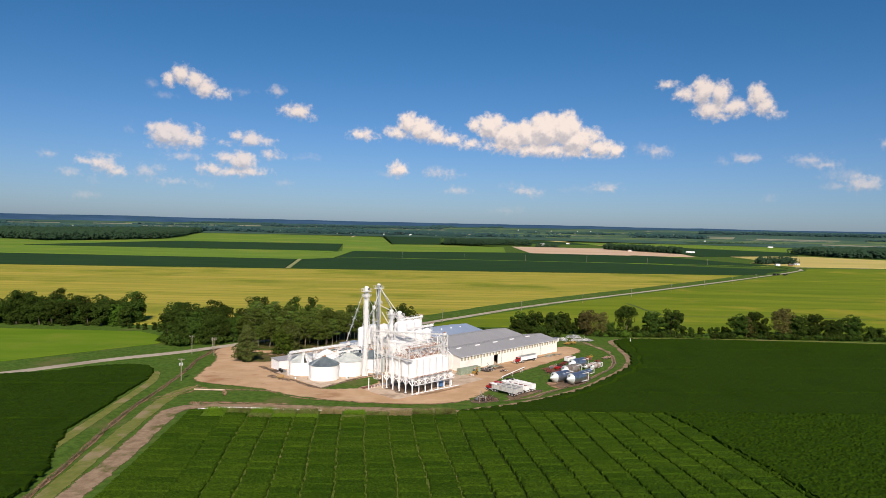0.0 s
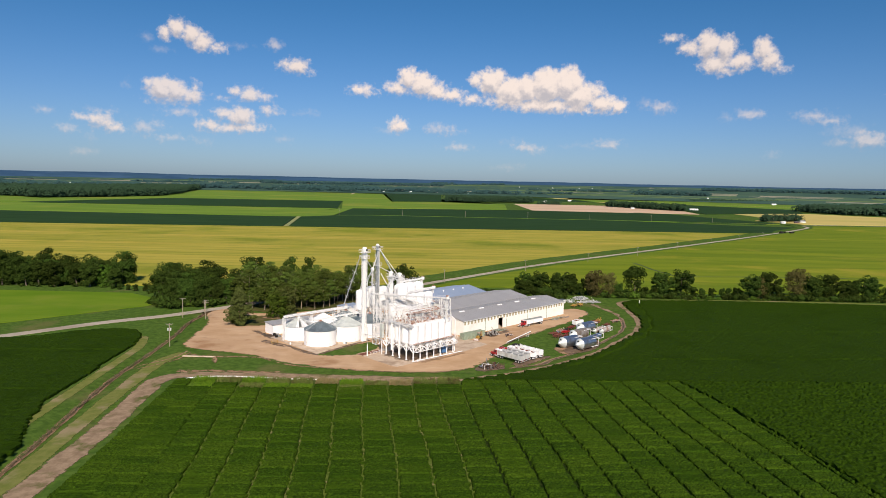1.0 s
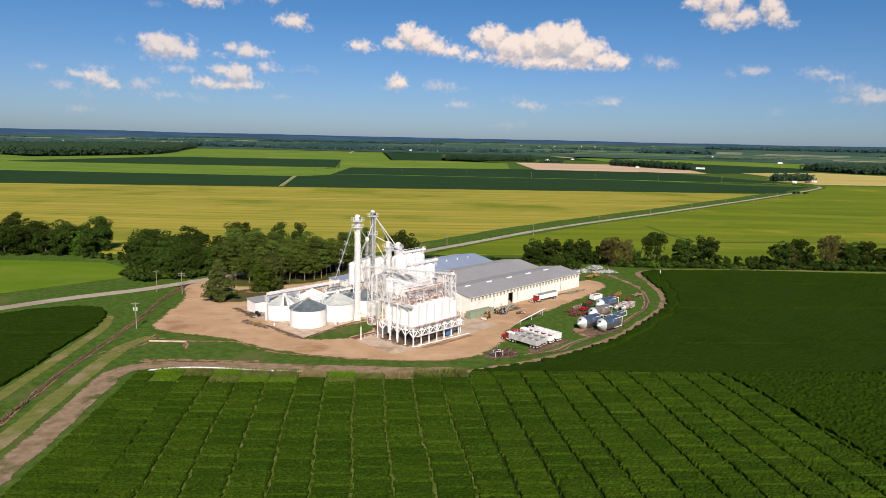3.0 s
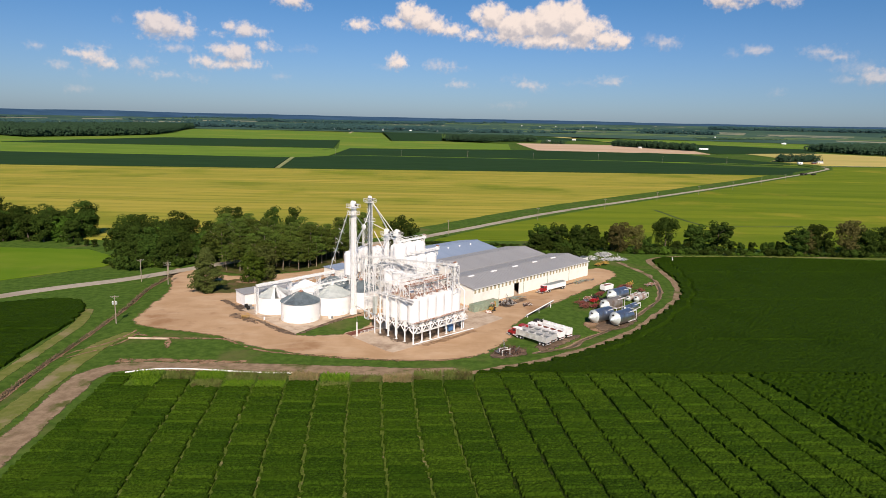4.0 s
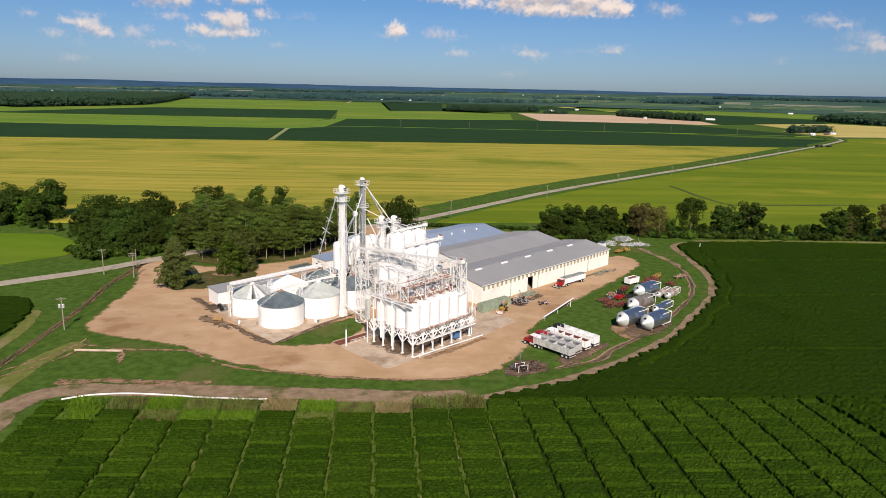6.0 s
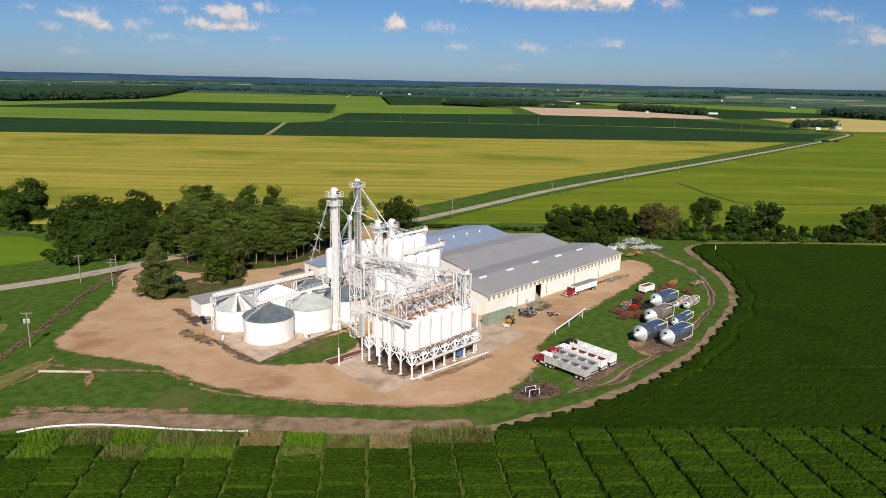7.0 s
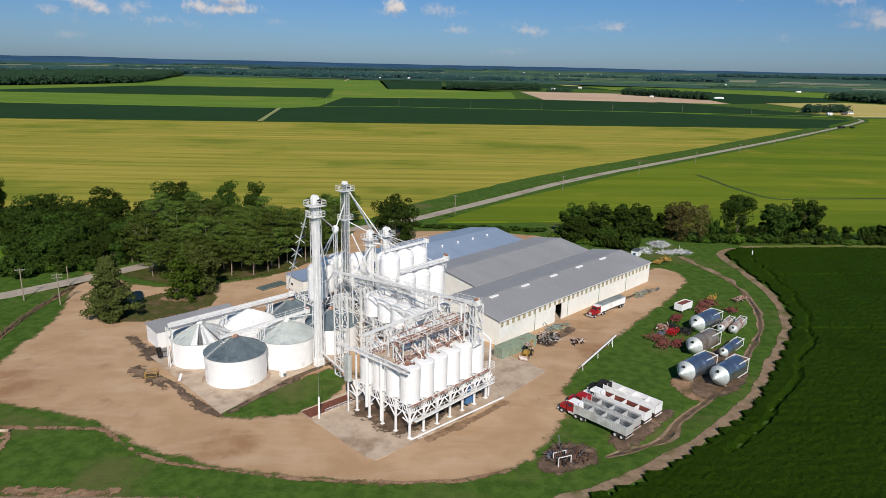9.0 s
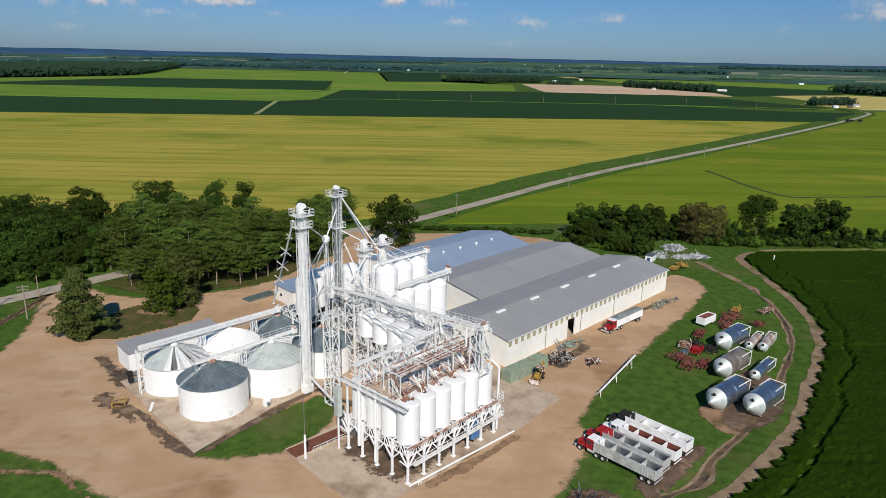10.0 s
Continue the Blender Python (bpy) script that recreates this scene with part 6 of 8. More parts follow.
for x in np.arange(-124, -66, 2.6):
    y = 342 + (.5 * (x + 100) if x > -110 else -.75 * (x + 117)) + RNG.uniform(-1.5, 1.5)
    if x > -90:
        y = 347 + .45 * (x + 90) + 6 + RNG.uniform(-1, 1)
    s = RNG.uniform(.8, 1.5)
    ob = copy_thing(SHRUBS[RNG.choice("sst")], pose(float(x), y, -.05, 0, 0, RNG.uniform(0, 360)) @ Matrix.Diagonal((s, s, s * RNG.uniform(.8, 1.3), 1)))
    ob["group"] = "bushes along the grove"


# ---- distance ----
def far_woods(name, outline, spacing, h, seed, label, mat=None, sprays=26, size=1.9):
    """Woods seen from far off: hundreds of small rough crowns."""
    rng = random.Random(seed)
    pts = np.array(outline)
    (x0, y0), (x1, y1) = pts.min(0), pts.max(0)
    verts, faces = [], []
    xs = np.arange(x0, x1, spacing)
    ys = np.arange(y0, y1, spacing)
    gx, gy = np.meshgrid(xs, ys)
    ok = inside(outline, gx, gy)
    for x, y in zip(gx[ok], gy[ok]):
        cx, cy, hh = x + rng.uniform(-.4, .4) * spacing, y + rng.uniform(-.4, .4) * spacing, h * rng.uniform(.7, 1.1)
        for _ in range(sprays):
            d = Vector((rng.gauss(0, 1), rng.gauss(0, 1), rng.gauss(0, 1))).normalized()
            c = Vector((cx + d.x * spacing * .6, cy + d.y * spacing * .6, hh * .56 + d.z * hh * .42))
            n = (d * .35 + Vector((rng.uniform(-.15, .15), rng.uniform(-.5, -.2), rng.uniform(.5, .8)))).normalized()
            s = n.orthogonal().normalized() * size * rng.uniform(.7, 1.3)
            t = n.cross(s)
            k = len(verts)
            verts += [tuple(c + s * 1.3), tuple(c + t - s * .7), tuple(c - t - s * .7)]
            faces.append((k, k + 1, k + 2))
    me = bpy.data.meshes.new(name)
    me.from_pydata(verts, [], faces)
    me.materials.append(mat or DIST_HAZE_LEAF)
    return tagged(new(name, me), label, "woods", kind="stuff")


far_woods("far_woods", [(-2300, 1850), (-1000, 1800), (-890, 1720), (-800, 1880), (-735, 2065), (-770, 2350), (-880, 2800), (-935, 3150), (-1100, 3000), (-1250, 2350), (-2300, 2200)], 14, 25, 1, "dense dark green woods far behind fields", sprays=30, size=3.0)
far_woods("far_woods", [(117, 2130), (415, 2220), (420, 2330), (120, 2240)], 11, 22, 3, "square block of dark trees among fields", sprays=30, size=2.0)
far_woods("far_woods", [(1140, 1940), (1180, 1760), (1800, 1520), (2200, 1700), (1500, 2150)], 14, 24, 4, "dark wood beside a yellow field", sprays=26, size=3.4)
far_woods("far_woods", [(600, 2020), (660, 1890), (730, 1755), (752, 1785), (685, 1950), (620, 2055)], 9, 19, 5, "clump of trees round a farmstead", sprays=60, size=2.2)
far_woods("far_woods", [(698, 1292), (790, 1316), (785, 1345), (703, 1322)], 8, 15, 6, "trees round a small homestead", sprays=60, size=1.6)
far_woods("far_woods", [(405, 2080), (490, 2122), (488, 2150), (403, 2105)], 9, 13, 8, "short row of small trees by stubble", sprays=30, size=1.6)
far_woods("far_woods", [(1300, 3000), (1900, 3050), (1900, 3120), (1300, 3080)], 17, 14, 9, "far dark tree belt", sprays=16, size=3.0)

def rise(r, az):
    """Height of the plain at that distance: it lifts towards the wooded ridge."""
    low = -1.08 + .93 * max(0.0, r - 3200) / 1400
    return max(0.0, 62 + r * math.tan(radians(low)) + .16 * .13 * (r - 3200) * math.sin(az) * (r > 3200))


def polar(r, az, lift=0.0):
    return Vector((r * math.sin(az), r * math.cos(az), rise(r, az) + lift))


def plain_patch(name, r0, r1, a0, a1, lift, mat, label):
    bm = bmesh.new()
    n = max(2, int(abs(a1 - a0) / 1.0))
    rows = []
    for j in range(5):
        r = r0 + (r1 - r0) * j / 4
        rows.append([bm.verts.new(polar(r, radians(a0 + (a1 - a0) * k / n), lift)) for k in range(n + 1)])
    for p, q in zip(rows, rows[1:]):
        for k in range(n):
            bm.faces.new((p[k], p[k + 1], q[k + 1], q[k]))
    return tagged(part(name, bm, mat), label, "field", kind="structure")


plain_patch("far_plain", 3190, 4700, 0, 360, .2, HAZY_PLAIN_DARK, "dark green plain of far fields and woods, tinted for haze")
LOOKS = {"g": (HAZY_PLAIN_GREEN, "green field strip far on the plain, tinted for haze"), "t": (HAZY_PLAIN_TAN, "pale field strip far on the plain, tinted for haze")}
PLAN = random.Random(17)


def belt(r, a0, a1, deep, h, seed, label):
    """A belt of trees on the far plain."""
    rng = random.Random(seed)
    verts, faces = [], []
    for _ in range(int(r * radians(a1 - a0) * deep / 260)):
        az, rr = radians(rng.uniform(a0, a1)), r + rng.uniform(0, deep)
        hh = h * rng.uniform(.65, 1.1)
        base = polar(rr, az)
        for _ in range(12):
            d = Vector((rng.gauss(0, 1), rng.gauss(0, 1), rng.gauss(0, 1))).normalized()
            c = base + Vector((d.x * 10, d.y * 10, hh * .5 + d.z * hh * .45))
            n = (d * .3 + Vector((rng.uniform(-.15, .15), rng.uniform(-.5, -.2), rng.uniform(.5, .8)))).normalized()
            s = n.orthogonal().normalized() * rng.uniform(3.2, 5.6)
            t = n.cross(s)
            k = len(verts)
            verts += [tuple(c + s), tuple(c + t), tuple(c - s), tuple(c - t)]
            faces.append((k, k + 1, k + 2, k + 3))
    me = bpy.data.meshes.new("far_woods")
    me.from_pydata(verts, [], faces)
    me.materials.append(HAZY_PLAIN_LEAF)
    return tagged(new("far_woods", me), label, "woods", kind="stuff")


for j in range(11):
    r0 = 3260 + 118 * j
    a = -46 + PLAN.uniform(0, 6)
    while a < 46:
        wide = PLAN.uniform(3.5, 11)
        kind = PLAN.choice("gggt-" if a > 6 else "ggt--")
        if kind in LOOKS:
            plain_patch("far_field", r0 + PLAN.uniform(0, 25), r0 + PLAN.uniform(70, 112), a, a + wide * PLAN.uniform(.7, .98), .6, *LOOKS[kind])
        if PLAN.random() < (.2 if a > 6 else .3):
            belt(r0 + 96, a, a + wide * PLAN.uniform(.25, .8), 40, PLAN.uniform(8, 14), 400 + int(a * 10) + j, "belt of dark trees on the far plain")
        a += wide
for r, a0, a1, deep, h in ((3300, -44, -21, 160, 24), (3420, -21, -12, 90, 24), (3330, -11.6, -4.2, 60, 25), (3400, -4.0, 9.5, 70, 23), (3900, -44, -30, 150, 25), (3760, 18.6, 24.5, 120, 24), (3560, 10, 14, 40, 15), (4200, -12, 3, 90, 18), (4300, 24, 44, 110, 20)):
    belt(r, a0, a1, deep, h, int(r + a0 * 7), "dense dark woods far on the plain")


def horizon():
    """Low wooded ridge that closes the plain all round. Its blue is haze put into the colour."""
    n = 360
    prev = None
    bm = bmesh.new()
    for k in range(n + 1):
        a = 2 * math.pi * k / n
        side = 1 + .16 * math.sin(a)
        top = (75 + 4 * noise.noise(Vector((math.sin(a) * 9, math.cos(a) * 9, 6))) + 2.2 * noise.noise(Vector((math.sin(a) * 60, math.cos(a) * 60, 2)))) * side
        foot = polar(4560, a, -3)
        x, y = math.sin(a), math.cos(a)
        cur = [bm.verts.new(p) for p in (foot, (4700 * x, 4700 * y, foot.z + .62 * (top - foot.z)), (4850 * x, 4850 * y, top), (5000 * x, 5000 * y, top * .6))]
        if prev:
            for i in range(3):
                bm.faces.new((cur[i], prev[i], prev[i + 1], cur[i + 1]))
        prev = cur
    tagged(part("backdrop", bm, HAZY_RIDGE), "wooded ridge beyond the plain, haze blue put into its colour", "horizon", kind="structure")


horizon()


# ---- vehicles ----
def wheel(parent, x, y, r=.52, w=.5, rim=None):
    t = thing_part("wheel", parent, pose(x, y, r, 90, 0, 0))
    bm = bmesh.new()
    lathe(bm, [(r * .55, -w / 2), (r * .92, -w / 2), (r, -w * .36), (r, w * .36), (r * .92, w / 2), (r * .55, w / 2)], 18)
    part("tyre", bm, RUBBER, t)
    part("rim", lathe(bmesh.new(), [(0, -w * .2), (r * .3, -w * .3), (r * .56, -w * .48), (r * .58, 0), (r * .56, w * .48), (r * .3, w * .3), (0, w * .2)], 14), rim or ALU, t)


def thing_part(name, parent, m):
    ob = new(name)
    ob.empty_display_size = .1
    ob.parent = parent
    ob.matrix_basis = m
    return ob


def hopper_trailer(m, label, wall, inner, length=11.2, tarp=False):
    """An open grain trailer with two hoppers; x along it, the rear at x = 0."""
    t = thing("grain_trailer", label, "trailer", m)
    w, z0, z1, th = 1.25, 1.15, 2.75, .06
    for y in (-w, w - th):
        bm = box(bmesh.new(), 0.05, length, y, y + th, z0, z1)
        part("side_panel", bm, wall, t)
        rib = bmesh.new()
        n = int(length / .42)
        yy = y - .05 if y < 0 else y + th
        for k in range(n + 1):
            x = .1 + (length - .2) * k / n
            box(rib, x - .05, x + .05, yy, yy + .05, z0, z1 - .05)
        part("side_ribs", rib, wall, t)
        part("top_rail", box(bmesh.new(), 0, length + .05, y - .05, y + th + .05, z1, z1 + .1, .02), wall, t)
    if inner is not wall:
        for y in (-w + th, w - th - .012):
            part("liner", box(bmesh.new(), th, length - th, y, y + .012, z0, z1 - .25), inner, t)
    part("end_panel", box(bmesh.new(), 0, th, -w + th, w - th, z0 - .1, z1), wall, t)
    part("end_panel", box(bmesh.new(), length - th, length, -w + th, w - th, z0, z1), wall, t)
    for k in (1, 2, 3):
        part("bulkhead", box(bmesh.new(), length * k / 4 - .03, length * k / 4 + .03, -w + th, w - th, z0 + .3, z1 - .12), wall, t)
    for a, b in ((.1, length / 2), (length / 2, length - .1)):
        bm = bmesh.new()
        c, zl = (a + b) / 2, .62
        top = [bm.verts.new(p) for p in ((a, -w + th, z0 + .75), (b, -w + th, z0 + .75), (b, w - th, z0 + .75), (a, w - th, z0 + .75))]
        low = [bm.verts.new(p) for p in ((c - .4, -.35, zl), (c + .4, -.35, zl), (c + .4, .35, zl), (c - .4, .35, zl))]
        for k in range(4):
            bm.faces.new((low[k], low[(k + 1) % 4], top[(k + 1) % 4], top[k]))
        bm.faces.new(low[::-1])
        bmesh.ops.solidify(bm, geom=bm.faces[:], thickness=.04)
        part("hopper", bm, inner, t)
    for y in (-.5, .4):
        part("frame_rail", box(bmesh.new(), .2, length - .3, y, y + .1, .92, 1.12), wall, t)
    for x in (.9, 2.15):
        for y in (-.98, .98):
            wheel(t, x, y)
        part("axle", tube(bmesh.new(), (x, -.9, .52), (x, .9, .52), .07), BLACK, t)
    for y in (-.8, .8):
        part("landing_leg", box(bmesh.new(), length - 2.6, length - 2.45, y - .07, y + .07, .25, 1.1), wall, t)
        part("tail_light", box(bmesh.new(), -.05, 0, y - .12, y + .12, .85, .97), RED, t)
    part("bumper", box(bmesh.new(), -.08, .04, -w, w, .55, .7), wall, t)
    if tarp:
        bm = bmesh.new()
        prev = None
        for k in range(9):
            y = -w + 2 * w * k / 8
            z = z1 + .12 + .28 * math.sin(math.pi * k / 8)
            cur = [bm.verts.new((x, y, z)) for x in (.05, length)]
            if prev:
                bm.faces.new((prev[0], cur[0], cur[1], prev[1]))
            prev = cur
        bmesh.ops.solidify(bm, geom=bm.faces[:], thickness=.03)
        part("tarpaulin", bm, GALV_PALE, t, "grey tarpaulin")
    return t


def tractor_unit(m, label, paint, top=None):
    """A bonneted road tractor; x forward, the fifth wheel at x = 0."""
    t = thing("truck", label, "truck", m)
    part("chassis", box(bmesh.new(), -1.4, 4.6, -.45, .45, .6, .9), BLACK, t)
    part("cab", box(bmesh.new(), 1.35, 2.9, -1.05, 1.05, .75, 2.75, .12), paint, t)
    part("sleeper", box(bmesh.new(), .45, 1.33, -1.1, 1.1, .8, 2.85, .12), top or paint, t)
    bm = bmesh.new()
    lo = [bm.verts.new(p) for p in ((2.9, -.85, .8), (4.7, -.7, .8), (4.7, .7, .8), (2.9, .85, .8))]
    hi = [bm.verts.new(p) for p in ((2.9, -.8, 1.85), (4.65, -.55, 1.6), (4.65, .55, 1.6), (2.9, .8, 1.85))]
    bm.faces.new(lo[::-1]), bm.faces.new(hi)
    for k in range(4):
        bm.faces.new((lo[k], lo[(k + 1) % 4], hi[(k + 1) % 4], hi[k]))
    bmesh.ops.bevel(bm, geom=bm.edges[:], offset=.07, segments=2, affect="EDGES")
    part("bonnet", bm, paint, t)
    part("roof_panel", box(bmesh.new(), 1.2, 2.75, -.95, .95, 2.76, 2.9, .05), top or paint, t)
    part("windscreen", box(bmesh.new(), 2.9, 2.94, -.85, .85, 1.95, 2.6), GLASS, t)
    for y in (-1.075, 1.045):
        part("side_window", box(bmesh.new(), 1.75, 2.6, y, y + .03, 1.9, 2.5), GLASS, t)
        part("fender", box(bmesh.new(), 3.3, 4.5, y * .86 - .2, y * .86 + .2, 1.05, 1.22, .06), paint, t)
        part("fuel_tank", tube(bmesh.new(), (.9, y * .8, .75), (2.4, y * .8, .75), .32, n=14), ALU, t)
        part("exhaust_stack", tube(bmesh.new(), (.4, y * .8, 1.0), (.4, y * .8, 3.3), .08), ALU, t)
        part("headlight", box(bmesh.new(), 4.66, 4.74, y * .6 - .12, y * .6 + .12, 1.05, 1.25), GLASS, t)
    part("grille", box(bmesh.new(), 4.68, 4.73, -.42, .42, .95, 1.5), ALU, t)
    part("bumper", box(bmesh.new(), 4.75, 4.95, -1.1, 1.1, .45, .75, .04), ALU, t)
    part("fifth_wheel", box(bmesh.new(), -.5, .5, -.5, .5, .92, 1.08), BLACK, t)
    for x in (-.65, .6):
        for y in (-.95, .95):
            wheel(t, x, y)
    for y in (-.95, .95):
        wheel(t, 3.9, y, .5, .32)
    return t


ROW = "grain trucks parked side by side"
for u, v_rear, length, label, wall, inner, paint, top, clabel in (
        (28.8, -26.0, 11.2, "bare aluminium ribbed grain trailer, empty", ALU, GALV, RED, WHITE, "red road tractor with white cab roof"),
        (32.3, -25.4, 11.2, "dull silver ribbed grain trailer, empty", ALU, GALV, RED, None, "red road tractor coupled to a trailer"),
        (36.1, -25.4, 10.6, "white grain trailer with rusty brown inside", WHITE, RED_OLD, WHITE, None, "white road tractor with sleeper cab"),
        (40.0, -25.4, 11.6, "white ribbed grain trailer, pale inside", WHITE, WHITE, BLACK, None, "black road tractor behind white trucks")):
    m = at(u, v_rear, .04, 90)
    tagged(hopper_trailer(m, label, wall, inner, length), group=ROW)
    tagged(tractor_unit(m @ pose(length - 1.2, 0, 0), clabel, paint, top), group=ROW)
m = at(89.5, 13.5, .05, 180)
hopper_trailer(m, "white grain trailer with grey tarpaulin beside the warehouse", WHITE, GALV, 11.4, True)
tractor_unit(m @ pose(10.2, 0, 0), "dark red road tractor parked by the warehouse", RED, WHITE)


def grain_cart(m):
    t = thing("farm_wagon", "small white box wagon with rusty load", "wagon", m)
    bm = bmesh.new()
    for a in ((0, 5.4, -1.15, -1.08, .8, 2.5), (0, 5.4, 1.08, 1.15, .8, 2.5), (0, .07, -1.08, 1.08, .8, 2.5), (5.33, 5.4, -1.08, 1.08, .8, 2.5)):
        box(bm, *a)
    part("box_body", bm, WHITE, t)
    part("load", box(bmesh.new(), .1, 5.3, -1.05, 1.05, .9, 2.25), RED_OLD, t, "rusty red load")
    part("floor", box(bmesh.new(), 0, 5.4, -1.15, 1.15, .7, .8), WHITE, t)
    for x in (.8, 4.5):
        for y in (-.9, .9):
            wheel(t, x, y, .42, .3)
    return t


grain_cart(at(96.5, .3, .02, -4))


def backhoe(m):
    t = thing("backhoe_loader", "worn yellow backhoe loader beside the container", "backhoe", m)
    part("chassis", box(bmesh.new(), -1.3, 1.6, -.5, .5, .6, 1.1, .06), YELLOW, t)
    part("engine_hood", box(bmesh.new(), .4, 2.0, -.42, .42, 1.1, 1.7, .08), YELLOW, t)
    for x in (-.9, .3):
        for y in (-.62, .62):
            part("cab_post", box(bmesh.new(), x - .05, x + .05, y - .05, y + .05, 1.1, 2.6), BLACK, t)
    part("canopy", box(bmesh.new(), -1.1, .5, -.75, .75, 2.6, 2.72, .04), RUST, t)
    part("seat", box(bmesh.new(), -.6, -.1, -.25, .25, 1.1, 1.5, .05), BLACK, t)
    for y in (-.75, .75):
        wheel(t, -.7, y, .72, .45, YELLOW)
        wheel(t, 1.5, y, .45, .3, YELLOW)
        part("loader_arm", bar(bmesh.new(), (.3, y * .85, 1.4), (2.6, y * .85, .7), .14, .22), YELLOW, t)
    bm = bmesh.new()
    prof = [(2.5, .15), (3.3, .1), (3.35, .2), (2.75, .4), (2.6, .9), (2.5, .9)]
    a, b = ([bm.verts.new((x, y, z)) for x, z in prof] for y in (-1.1, 1.1))
    bm.faces.new(a), bm.faces.new(b[::-1])
    for k in range(6):
        bm.faces.new((a[k], b[k], b[(k + 1) % 6], a[(k + 1) % 6]))
    part("front_bucket", bm, RUST, t)
    bm = bmesh.new()
    pts = [(-1.4, 0, 1.0), (-2.1, 0, 3.0), (-3.2, 0, 2.2), (-2.9, 0, .9)]
    for p, q in zip(pts, pts[1:]):
        bar(bm, p, q, .22, .3)
    part("boom", bm, YELLOW, t)
    part("digging_bucket", box(bmesh.new(), -3.3, -2.6, -.35, .35, .35, .95, .1), RUST, t)
    return t


backhoe(at(43.2, 8.9, .04, 200))


def container(m):
    c = thing("shipping_container", "faded green forty-foot steel container", "container", m)
    L_, W, Z = 12.19, 2.44, 2.59
    part("body", box(bmesh.new(), .08, L_ - .08, .06, W - .06, .12, Z - .06), GREENBOX, c)
    for x in (0, L_ - .16):
        for y in (0, W - .16):
            part("corner_post", box(bmesh.new(), x, x + .16, y, y + .16, 0, Z), GREENBOX, c)
    for y in (0, W - .1):
        for z in (.02, Z - .12):
            part("side_rail", box(bmesh.new(), .16, L_ - .16, y, y + .1, z, z + .12), GREENBOX, c)
    for y in (.025, W - .055):
        bm = bmesh.new()
        for k in range(40):
            box(bm, .35 + k * .29, .49 + k * .29, y, y + .03, .16, Z - .14)
        part("wall_corrugation", bm, GREENBOX, c)
    bm = bmesh.new()
    for k in range(40):
        box(bm, .35 + k * .29, .49 + k * .29, .2, W - .2, Z - .06, Z - .02)
    part("roof_corrugation", bm, GREENBOX, c)
    for y in (.14, W / 2 + .02):
        part("door", box(bmesh.new(), .02, .075, y, y + W / 2 - .18, .16, Z - .14), GREENBOX, c)
        for k in (.3, .75):
            part("lock_rod", tube(bmesh.new(), (0, y + k, .18), (0, y + k, Z - .16), .025), GALV, c)
    return c


container(at(37.0, 11.25, .05))


# ---- tanks lying on the grass ----
def lying_tank(u, v, r, length, label, skin, turn=0):
    t = thing("steel_tank", label, "tank", at(u, v, r + .05, turn), "scrapped tanks lying on the grass")
    turnm = pose(0, 0, 0, 0, 90, 0)
    cone = r * 1.15
    bm = lathe(bmesh.new(), [(r, cone), (r + .03, cone + .05), (r, cone + .1), (r, cone + (length - cone) * .5), (r + .03, cone + (length - cone) * .5 + .05), (r, cone + (length - cone) * .5 + .1), (r, length), (r * .7, length + .35), (0, length + .6)], 36)
    bm.transform(turnm)
    part("shell", bm, skin, t, smooth=False)
    bm = lathe(bmesh.new(), [(0, 0), (.28, 0), (.3, .15), (r, cone)], 36)
    bm.transform(turnm)
    part("hopper_cone", bm, GALV_PALE, t, "pale bare-steel cone")
    part("manhole", tube(bmesh.new(), (cone * .55, -.1, r * .52), (cone * .42, -.1, r * .66), .28, n=14), BLACK, t)
    bm = bmesh.new()
    for a in range(4):
        an = math.radians(45 + 90 * a)
        y, z = r * 1.02 * math.cos(an), r * 1.02 * math.sin(an)
        part("leg_bar", bar(bmesh.new(), (length - 2.6, y, z), (length + 2.0, y, z), .16), STEEL_WHITE, t)
    ring = [(r * 1.05 * math.cos(math.radians(45 + 90 * a)), r * 1.05 * math.sin(math.radians(45 + 90 * a))) for a in range(4)]
    for a in range(4):
        p, q = ring[a], ring[(a + 1) % 4]
        bar(bm, (length - .1, *p), (length - .1, *q), .14)
        bar(bm, (length + 1.8, *p), (length + 1.8, *q), .14)
    part("leg_frame", bm, STEEL_WHITE, t)
    for x in (cone + .6, length - 1.2):
        part("chock", box(bmesh.new(), x - .15, x + .15, -r * .7, r * .7, -r - .04, -r + .3), WOOD, t)
    return t


TANK_SKIN = surface("tank_steel", (.4, .45, .52), (.5, .55, .6), 0.5, (.42, .36, .3), .3, .3, .92, bump=.004, share=.25)
TANK_TAN = surface("tank_steel_stained", (.42, .35, .28), (.5, .44, .37), 0.5, (.34, .24, .17), .3, .42, .7, bump=.004)
TANK_RUST = surface("tank_steel_rusty", (.3, .16, .11), (.45, .36, .31), 0.7, (.5, .48, .45), .4, .6, .3, bump=.006, share=.5)
lying_tank(56.3, -21.0, 2.15, 10.4, "blue-grey steel tank with pale cone end", TANK_SKIN, -4)
lying_tank(59.6, -26.8, 2.15, 10.4, "blue-grey steel tank with bright silver cone end", TANK_SKIN, -2)
lying_tank(70.7, -15.8, 2.1, 10.3, "tan-stained steel tank with dented cone end", TANK_TAN, -2)
lying_tank(84.6, -9.6, 2.15, 10.3, "blue-grey steel tank with pale cone end and white leg frame", TANK_SKIN, -3)
lying_tank(75.6, -21.2, 1.15, 9.2, "slim blue-grey steel tank", TANK_SKIN, 2)
lying_tank(90.6, -13.9, 1.0, 8.0, "slim rusty pale steel tank", TANK_RUST, 6)
